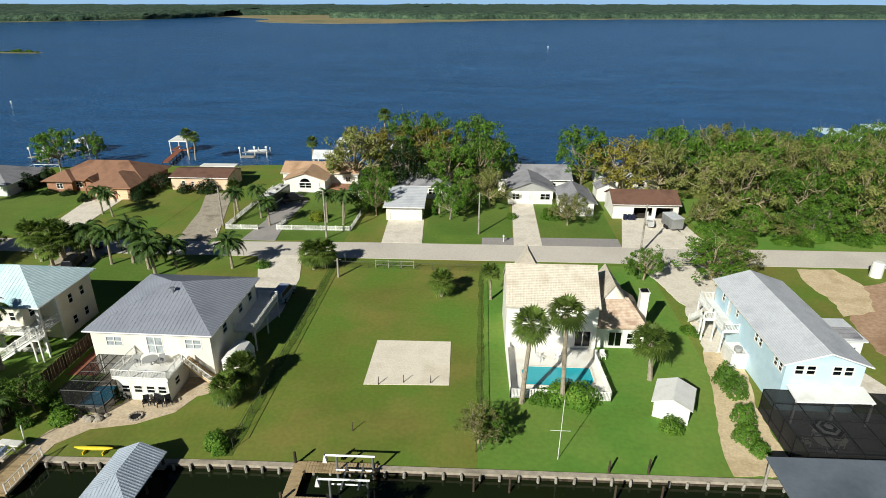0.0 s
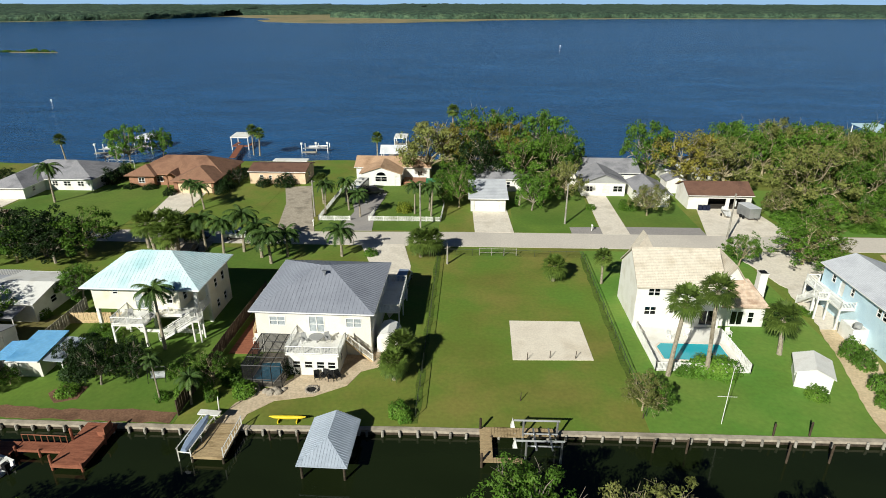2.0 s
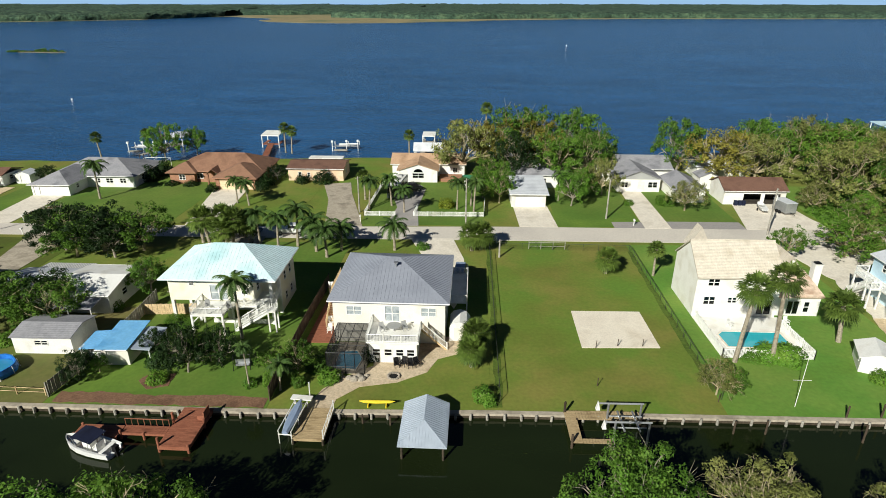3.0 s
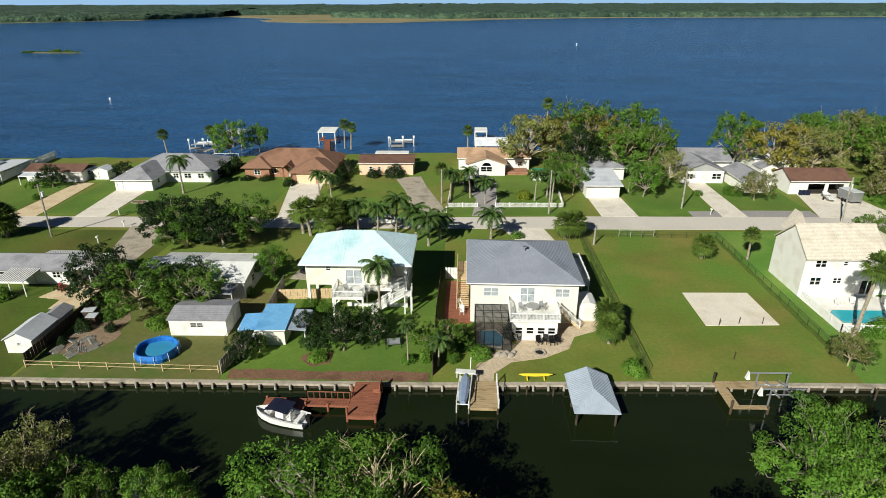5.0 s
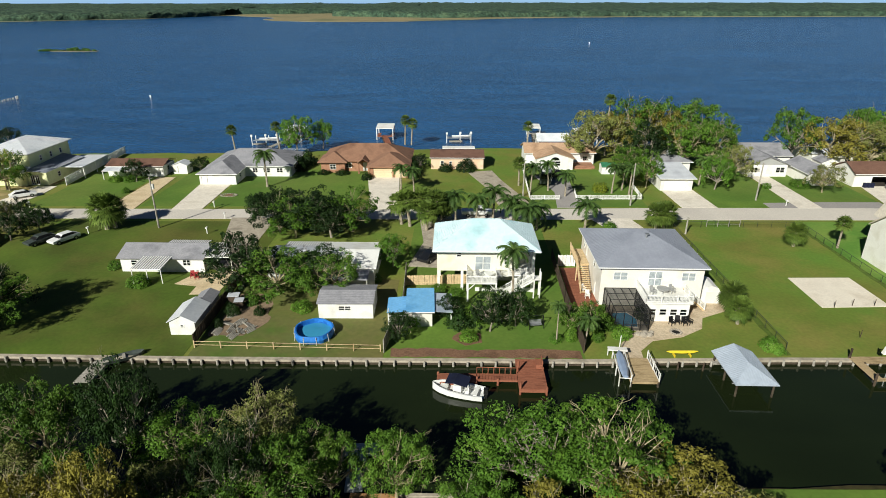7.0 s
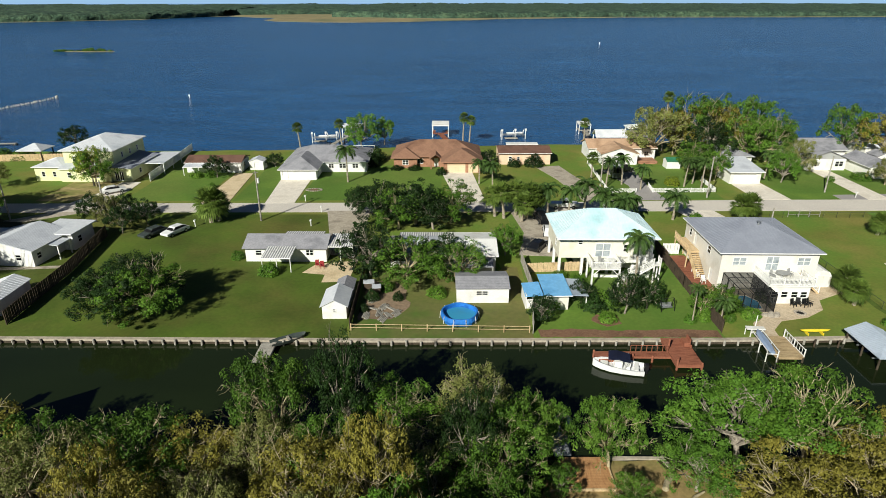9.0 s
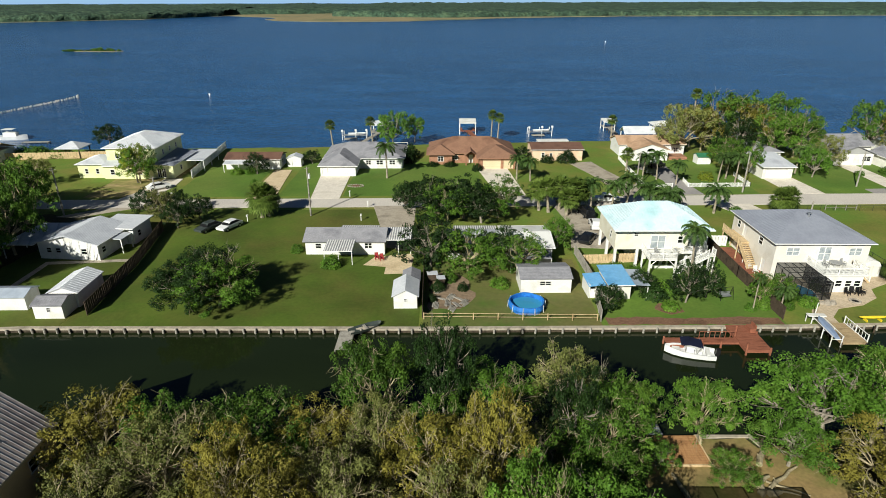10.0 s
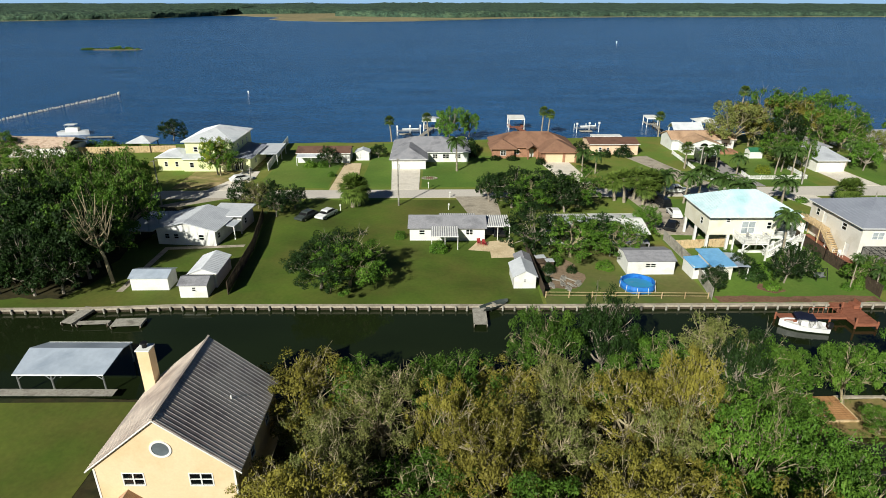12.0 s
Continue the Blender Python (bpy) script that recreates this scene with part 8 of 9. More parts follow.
boat_shelter()
dk = empty("deck", -66.9, 16.75, 0, 1, "tan timber deck at the inlet", "deck")
planks(dk, -1.9, -1.8, 1.9, 1.8, 0.1, WOOD_ORANGE, "x")
part("edging", Shape().box(-1.95, -1.95, -0.1, 1.95, -1.83, 0.14).box(1.92, -1.83, -0.1, 2.02, 1.8, 0.14), WOOD_PALE, dk)
tagged(part("kerb_edge", Shape().box(-65.0, 18.45, -1.2, -60.2, 18.75, 0.05).prism([(-60.2, 18.75), (-59.7, 17.3), (-59.4, 17.4), (-59.9, 18.9)], -1.2, 0.05), CONCRETE_DARK), "pale concrete edge of the near bank", "seawall edge", kind="structure")



def near_bank_bits():
    """Screened pool cage, grey landing and bleached logs by the yard."""
    screen_cage(-73.0, -1.6, -60.8, 8.6, 2.7, "large dark screen enclosure beside the sandy yard", 5, 4, mesh=SCREEN_DENSE)
    sheet("patio", [(-72.9, -1.5), (-60.9, -1.5), (-60.9, 8.5), (-72.9, 8.5)], 0.02, ASPHALT_GREY, "grey paved deck under the screen enclosure", "patio", 0.1)
    swimming_pool([(-71.0, 1.0), (-63.5, 1.0), (-63.0, 3.5), (-65.0, 5.6), (-70.6, 5.6), (-71.6, 3.6)], 0.06, POOL_SHADE, "kidney-shaped pool inside the screen enclosure")
    d = empty("dock", -68.6, 18.6, 0.05, 4, "grey weathered T-shaped landing over the canal", "dock")
    planks(d, -0.75, 0.0, 0.75, 4.0, 0.1, WOOD_SILVER, "y", w=0.28)
    planks(d, -1.5, 4.05, 1.9, 5.7, 0.1, WOOD_SILVER, "x", w=0.28)
    for x, y in ((-0.7, 1.8), (0.7, 1.8), (-1.4, 5.5), (1.8, 5.5), (-1.4, 4.2), (1.8, 4.2)):
        pile_at(d, x, y, 0.5, 0.1, WOOD_GREY)
    rng = random.Random(41)
    for x, y, L, a, r in ((-68.5, 12.4, 2.9, 96, 0.2), (-60.0, 16.4, 3.6, 60, 0.26), (-61.6, 13.0, 2.0, 40, 0.22), (-59.6, 13.6, 4.2, 35, 0.16), (-59.8, 12.4, 3.2, -25, 0.09), (-60.4, 12.0, 2.6, -12, 0.1), (-62.2, 12.0, 1.0, 80, 0.3), (-61.2, 11.7, 1.1, 10, 0.28)):
        o = empty("log", x, y, -0.07, a, "bleached fallen trunk on tan sand", "log", "driftwood logs")
        pts = [(L * (k / 4 - 0.5), rng.uniform(-0.12, 0.12), r * 0.9 + rng.uniform(0, 0.05)) for k in range(5)]
        part("stem", Shape().tube(pts, [r, r * 1.05, r * 0.9, r * 0.8, r * 0.5], 8), BARK_PALE, o)
        part("stub", Shape().tube([pts[1], (pts[1][0] + 0.15, 0.35, r * 1.9)], [r * 0.4, r * 0.2], 6), BARK_PALE, o)


near_bank_bits()

# ---------------------------------------------------------------- vehicles
def car(x, y, rz, paint, label, style="sedan", z=0.07):
    c = empty("car", x, y, z, rz, label, "car", "parked cars")
    L, W = (4.7, 1.85) if style != "pickup" else (5.6, 2.0)
    if style == "sedan":
        low = [(-2.3, 0.35), (2.3, 0.35), (2.35, 0.75), (1.3, 0.92), (-1.9, 0.98), (-2.35, 0.85)]
        cab = [(-1.95, 0.95), (1.15, 0.9), (0.45, 1.45), (-1.2, 1.45)]
    elif style == "van":
        low = [(-2.4, 0.35), (2.4, 0.35), (2.42, 0.9), (1.6, 1.08), (-2.4, 1.1)]
        cab = [(-2.35, 1.08), (1.6, 1.05), (0.9, 1.8), (-2.15, 1.82)]
    else:
        low = [(-2.8, 0.45), (2.8, 0.45), (2.85, 1.0), (1.6, 1.1), (-2.8, 1.1)]
        cab = [(-0.5, 1.08), (1.6, 1.08), (1.0, 1.75), (-0.3, 1.78)]

    def loft(poly, w0, w1, zs):
        n = len(poly)
        lo, hi = min(p[1] for p in poly), max(p[1] for p in poly)
        wid = [w0 + (w1 - w0) * (p[1] - lo) / (hi - lo) for p in poly]
        return Shape().add([(p[0], -w, p[1]) for p, w in zip(poly, wid)] + [(p[0], w, p[1]) for p, w in zip(poly, wid)],
                           [tuple(range(n)), tuple(range(2 * n - 1, n - 1, -1))] + [(i, n + i, n + (i + 1) % n, (i + 1) % n) for i in range(n)])

    soften(part("body", loft(low, W / 2, W / 2 * 0.96, 0), paint, c), 0.08, 3)
    soften(part("cabin", loft(cab, W / 2 * 0.92, W / 2 * 0.74, 0), paint, c), 0.06, 2)
    g = [(p[0] * 0.9 + 0.02, 1.02 + (p[1] - 0.95) * 0.78) if p[1] > 1.2 else (p[0] * 0.9, p[1] + 0.12) for p in cab]
    part("side_glass", loft(g, W / 2 * 0.93, W / 2 * 0.80, 0), DARKMETAL, c, "dark glass")
    fx = cab[2][0]
    part("windscreen", Shape().add([(cab[1][0] - 0.03, -0.7, cab[1][1] + 0.06), (cab[1][0] - 0.03, 0.7, cab[1][1] + 0.06), (fx + 0.06, 0.58, cab[2][1] - 0.06), (fx + 0.06, -0.58, cab[2][1] - 0.06)], [(0, 1, 2, 3)]), DARKMETAL, c)
    wheel = Shape().tube([(0, -0.11, 0), (0, 0.11, 0)], [0.34, 0.34], 14).mesh("wheel", RUBBER)
    hub = Shape().tube([(0, -0.125, 0), (0, 0.125, 0)], [0.19, 0.19], 10).mesh("rim", METAL)
    for sx in (-1, 1):
        for sy in (-1, 1):
            w = part("wheel", wheel, None, c)
            w.location = (sx * L * 0.3, sy * (W / 2 - 0.06), 0.34)
            part("rim", hub, None, w)
    return c


car(-125.0, 70.6, 244, CARPAINT_WHITE, "white hatchback parked on the lawn", z=0.02)
car(-128.4, 69.8, 242, CARPAINT_GREY, "dark grey-green sedan parked on the lawn", z=0.02)
car(-62.3, 77.6, 100, CARPAINT_BLACK, "black car on the stilt house drive", "van")
car(-64.6, 65.2, 60, CARPAINT_BLACK, "dark sedan parked beside the stilt house")
car(-61.9, 71.6, 85, CARPAINT_WHITE, "white car on the stilt house drive")
car(-64.4, 84.6, 2, CARPAINT_BLACK, "dark car at the end of the drive")
car(-57.0, 85.3, 2, CARPAINT_WHITE, "white pickup truck on the lane", "pickup", 0.06)
car(-27.6, 70.0, 86, CARPAINT_BLUE, "silver-blue van in the shade of the hip-roofed house", "van")
car(-147.4, 93.0, 40, CARPAINT_WHITE, "white car on the yellow house drive")
car(-39.0, 110.6, 30, CARPAINT_BLACK, "dark car beside the white house", "van")
car(-94.6, 62.4, 90, CARPAINT_BLACK, "dark car under the carport")


def motor_home():
    m = empty("motor_home", -41.5, 108.5, 0.07, 84, "large dark motor home with pale roof", "motor home")
    b = part("body", Shape().prism([(-4.6, -1.2), (4.4, -1.2), (4.6, -1.0), (4.6, 1.0), (4.4, 1.2), (-4.6, 1.2)], 0.45, 3.0), CARPAINT_GREY, m)
    soften(b, 0.12, 2)
    part("roof_panel", Shape().box(-4.4, -1.05, 3.0, 4.3, 1.05, 3.06), WHITE, m, "pale roof")
    for x in (-2.8, 0.2, 2.6):
        part("roof_unit", Shape().box(x - 0.5, -0.4, 3.06, x + 0.5, 0.4, 3.35), GREY_TRIM, m)
    part("windscreen", Shape().box(-4.64, -1.0, 1.6, -4.61, 1.0, 2.7), GLASS, m)
    part("stripe", Shape().box(-4.63, -1.215, 1.2, 4.3, -1.2, 1.5), WHITE, m)
    wheel = Shape().tube([(0, -0.13, 0), (0, 0.13, 0)], [0.45, 0.45], 14).mesh("wheel", RUBBER)
    for x in (-3.2, 2.4):
        for y in (-1.1, 1.1):
            w = part("wheel", wheel, None, m)
            w.location = (x, y, 0.45)


motor_home()


def trailer():
    t = empty("cargo_trailer", 33.0, 101.5, 0.07, 12, "silver enclosed cargo trailer", "trailer")
    soften(part("body", Shape().box(-1.1, -1.9, 0.45, 1.1, 1.9, 2.35), METAL, t), 0.06, 2)
    part("roof", Shape().box(-1.12, -1.92, 2.33, 1.12, 1.92, 2.4), ROOF_WHITE, t)
    wheel = Shape().tube([(-0.1, 0, 0), (0.1, 0, 0)], [0.33, 0.33], 12).mesh("wheel", RUBBER)
    for x in (-1.15, 1.15):
        for y in (-0.4, 0.4):
            w = part("wheel", wheel, None, t)
            w.location = (x, y, 0.33)
    part("hitch", Shape().bar((0, -1.9, 0.5), (0, -3.0, 0.45), 0.09), DARKMETAL, t)
    rowing_boat(29.4, 102.6, 0.55, 80, CARPAINT_WHITE, "white skiff on a trailer by the garage", 4.6)
    c = empty("boat_trailer", 29.4, 102.6, 0.07, 80, "galvanised boat trailer under a skiff", "trailer")
    part("chassis", Shape().bar((-2.0, -0.5, 0.45), (1.5, -0.5, 0.45), 0.08).bar((-2.0, 0.5, 0.45), (1.5, 0.5, 0.45), 0.08).bar((1.5, -0.5, 0.45), (3.0, 0, 0.4), 0.08).bar((1.5, 0.5, 0.45), (3.0, 0, 0.4), 0.08), METAL, c)
    for y in (-0.85, 0.85):
        part("wheel", Shape().tube([(-0.5, y - 0.08, 0.28), (-0.5, y + 0.08, 0.28)], [0.28, 0.28], 12), RUBBER, c)
    b = empty("waste_bin", 25.6, 105.4, 0.07, 0, "blue lidded waste bin by the garage", "bin")
    for x in (0, 0.8, 1.5):
        part("tub", Shape().prism([(x - 0.3, -0.3), (x + 0.3, -0.3), (x + 0.3, 0.3), (x - 0.3, 0.3)], 0, 0.95), NAVY, b)
    k = empty("cistern", 57.5, 83.4, 0, 0, "white cylindrical tank on bare earth", "tank")
    part("drum", Shape().tube([(0, 0, 0), (0, 0, 2.2), (0, 0, 2.35)], [0.85, 0.85, 0.6], 18), WHITE, k)


trailer()

# ---------------------------------------------------------------- poles, fences, garden things
def utility_pole(x, y, h, box=True, lean=0.0):
    p = empty("utility_pole", x, y, 0, 40, "weathered timber utility pole", "pole", "utility poles")
    part("shaft", Shape().tube([(0, 0, -0.2), (lean * 0.5, 0, h * 0.5), (lean, 0, h)], [0.17, 0.14, 0.11], 8), WOOD_GREY, p)
    if box:
        part("transformer", Shape().tube([(lean + 0.3, 0, h - 2.2), (lean + 0.3, 0, h - 1.3)], [0.22, 0.22], 10), WHITE, p)
    part("cross_arm", Shape().bar((lean - 0.5, 0, h - 0.3), (lean + 0.5, 0, h - 0.3), 0.09), WOOD_GREY, p)


for x, y, h, b in ((-112.4, 77.1, 9.2, True), (-27.2, 91.9, 8.4, False), (24.7, 89.4, 8.4, True), (-1.4, 96.0, 7.6, False), (-157.2, 76.4, 9.0, False), (-47.4, 96.9, 7.0, False), (-139.8, 76.6, 7.5, False), (-21.7, 77.2, 3.0, False)):
    utility_pole(x, y, h, b)


def flag_pole():
    f = empty("bird_pole", 6.4, 41.8, 0, 0, "thin white pole with a short crossbar", "pole")
    part("shaft", Shape().tube([(0, 0, 0), (0.1, 0.1, 6.4)], [0.035, 0.025], 8), WHITE, f)
    part("crossbar", Shape().bar((-0.9, 0, 3.2), (0.9, 0, 3.2), 0.03), WHITE, f)


flag_pole()
CHAIN = screen_material("chain_link_mesh", 0.1)
fence([(-23.2, 80.4), (-22.9, 41.0)], 1.1, CHAINPOST, "dark chain-link fence along the empty lot", rails=(0.99,), post_w=0.045, solid=(CHAIN, 1.1))
fence([(-0.7, 80.6), (-0.5, 42.5)], 1.1, CHAINPOST, "dark chain-link fence beside the pool house", rails=(0.99,), post_w=0.045, solid=(CHAIN, 1.1))
fence([(-22.8, 80.5), (-0.8, 80.7)], 1.1, CHAINPOST, "chain-link fence at the back of the lot", rails=(0.99,), post_w=0.045, solid=(CHAIN, 1.1))
fence([(-16.8, 80.9), (-11.0, 81.0)], 1.2, WOOD_GREY, "grey rail gate at the back of the lot", rails=(0.4, 0.95), spacing=2.0)
fence([(-90.4, 39.6), (-69.0, 39.4)], 0.9, WOOD_PALE, "pale two-rail timber fence by the canal", rails=(0.45, 0.95), spacing=3.0)
fence([(-68.6, 39.2), (-67.4, 50.0), (-67.8, 60.0)], 1.7, WOOD_GREY, "grey board privacy fence between gardens", pickets=0.22, board=True)
fence([(-67.6, 56.2), (-58.8, 57.0)], 1.5, WOOD_PALE, "pale board fence below the stilt house", pickets=0.22, board=True)
fence([(-46.0, 39.8), (-46.2, 52.0), (-46.0, 66.0)], 1.8, WOOD_BROWN, "dark brown board fence between two houses", pickets=0.22, board=True)
fence([(-45.4, 63.4), (-42.9, 63.4)], 1.8, WHITE, "white board gate behind the paved side yard", pickets=0.22, board=True)
fence([(-91.0, 58.0), (-90.6, 40.0)], 1.5, WOOD_BROWN, "old brown board fence behind the sheds", pickets=0.25, board=True)
fence([(-136.0, 69.4), (-133.6, 55.0), (-132.6, 40.2)], 1.9, WOOD_BROWN, "dark board fence between two canal lots", pickets=0.22, board=True)


def carport():
    c = empty("carport", -146.2, 112.0, 0, 3, "white flat-roofed carport beside the privacy fence", "carport")
    soften(part("roof", Shape().box(-3.2, -5.5, 2.5, 3.0, 5.5, 2.66), ROOF_WHITE, c), 0.03)
    for x in (-3.0, 2.8):
        for y in (-5.2, 0, 5.2):
            part("post", Shape().box(x - 0.06, y - 0.06, 0, x + 0.06, y + 0.06, 2.5), WHITE, c)


carport()
fence([(-198.0, 116.2), (-172.0, 118.8)], 1.7, WOOD_PALE, "tan board fence before the lake", pickets=0.3, board=True)
fence([(20.8, 110.0), (20.4, 118.0)], 1.7, WOOD_BROWN, "brown board fence between houses", pickets=0.25, board=True)


def round_pool():
    p = empty("paddling_pool", -77.3, 42.8, 0, 0, "round blue vinyl pool standing on the lawn", "pool")
    n = 28
    vs, fs = [], []
    for i in range(n):
        a = 2 * pi * i / n
        k = 1 + 0.03 * sin(5 * a)
        for r, z in ((2.25 * k, 0.0), (2.4 * k, 0.5), (2.25 * k, 1.0), (2.1 * k, 0.98), (2.12 * k, 0.35)):
            vs.append((r * cos(a), r * sin(a), z))
    for i in range(n):
        for k in range(4):
            fs.append((5 * i + k, 5 * ((i + 1) % n) + k, 5 * ((i + 1) % n) + k + 1, 5 * i + k + 1))
    part("wall", Shape().add(vs, fs), BLUEPLASTIC, p)
    part("water", Shape().prism([(2.12 * cos(2 * pi * i / n), 2.12 * sin(2 * pi * i / n)) for i in range(n)], 0.1, 0.4), POOL_SHADE, p)
    for i in range(10):
        a = 2 * pi * i / 10
        part("strut", Shape().bar((2.48 * cos(a), 2.48 * sin(a), 0), (2.36 * cos(a), 2.36 * sin(a), 1.0), 0.05), WHITE, p)


round_pool()


def chair(x, y, rz, mat, label, z=0.06):
    c = empty("garden_chair", x, y, z, rz, label, "chair", "garden chairs")
    part("seat", Shape().box(-0.28, -0.28, 0.38, 0.28, 0.28, 0.43), mat, c)
    part("backrest", Shape().slab([(-0.28, 0.28, 0.43), (0.28, 0.28, 0.43), (0.28, 0.42, 1.0), (-0.28, 0.42, 1.0)], 0.05), mat, c)
    for sx in (-0.25, 0.25):
        for sy in (-0.25, 0.25):
            part("leg", Shape().box(sx - 0.03, sy - 0.03, 0, sx + 0.03, sy + 0.03, 0.38), mat, c)
        part("armrest", Shape().box(sx - 0.05, -0.28, 0.6, sx + 0.05, 0.3, 0.64), mat, c)


for i, x in enumerate((-34.9, -34.2, -33.4, -32.7)):
    chair(x + 0.9, 46.4 + 0.25 * (i % 2), (20, -15, 10, 35)[i], DARKMETAL, "black garden chair on the patio")
for x, y, z in ((-35.9, 49.2, 2.86), (-33.4, 49.6, 2.86), (-57.6, 53.2, 2.9), (-54.9, 53.0, 2.9)):
    chair(x, y, 25, GREY_TRIM, "grey lounge chair on the balcony", z)
for x, y, rz in ((6.0, 57.2, 40), (8.0, 57.6, -30), (13.2, 58.2, 10)):
    chair(x, y, rz, WHITE, "white pool chair on the deck", 0.1)
for x, y, rz in ((-43.0, 53.2, 0), (-43.2, 55.0, 30), (-42.9, 57.0, -20)):
    chair(x, y, rz, WHITE, "white chair in the red side yard", 0.08)
for x, y in ((-98.2, 57.6), (-97.4, 57.2)):
    chair(x, y, 15, REDPAINT, "red garden chair behind the cottage", 0.05)


def table(x, y, z, r, mat, label):
    t = empty("garden_table", x, y, z, 0, label, "table")
    part("tabletop", Shape().tube([(0, 0, 0.7), (0, 0, 0.75)], [r, r], 16), mat, t)
    part("pedestal", Shape().tube([(0, 0, 0), (0, 0, 0.7)], [0.12, 0.06], 8), mat, t)


table(-34.6, 49.4, 2.8, 0.8, GREY_TRIM, "round grey table on the balcony")
table(-56.2, 53.0, 2.86, 0.6, WHITE, "small white table on the raised deck")


def fire_pit():
    f = empty("fire_pit", -34.1, 44.6, 0.06, 0, "ring of stones round a dark fire pit", "fire pit")
    f.matrix_basis = f.matrix_basis @ Matrix.Diagonal((0.75, 0.75, 0.75, 1))
    rng = random.Random(4)
    for i in range(16):
        a = 2 * pi * i / 16
        s = rng.uniform(0.16, 0.22)
        ob = part("stone", Shape().tube([(0, 0, 0), (0, 0, s), (0, 0, s * 1.4)], [s, s * 0.95, s * 0.5], 7), STONE, f)
        ob.location = (0.8 * cos(a), 0.8 * sin(a), 0)
    part("ash", Shape().tube([(0, 0, 0), (0, 0, 0.06)], [0.65, 0.6], 14), RUBBER, f)
    rng = random.Random(6)
    for i in range(14):
        s = rng.uniform(0.2, 0.5)
        ob = empty("boulder", -38.4 + rng.uniform(-1.8, 1.6), 43.9 + rng.uniform(-0.5, 0.5) + 0.25 * i / 14, 0.03, rng.uniform(0, 90), "grey rounded garden boulder at the path edge", "boulder", "boulders")
        part("stone", Shape().tube([(0, 0, -0.05), (0.03, 0, s * 0.5), (0, 0.02, s * 0.85)], [s, s * 0.9, s * 0.35], 8), STONE, ob)


fire_pit()


def kayak():
    k = empty("kayak", -35.1, 39.6, 0, 2, "long yellow kayak on low trestles", "kayak")
    pts = [(-1.8, 0, 0.62), (-1.3, 0, 0.55), (0, 0, 0.52), (1.3, 0, 0.55), (1.8, 0, 0.62)]
    part("hull", Shape().tube(pts, [0.03, 0.15, 0.19, 0.15, 0.03], 10), YELLOW, k)
    for x in (-0.9, 0.9):
        part("trestle", Shape().box(x - 0.05, -0.35, 0, x + 0.05, 0.35, 0.3), YELLOW, k)


kayak()


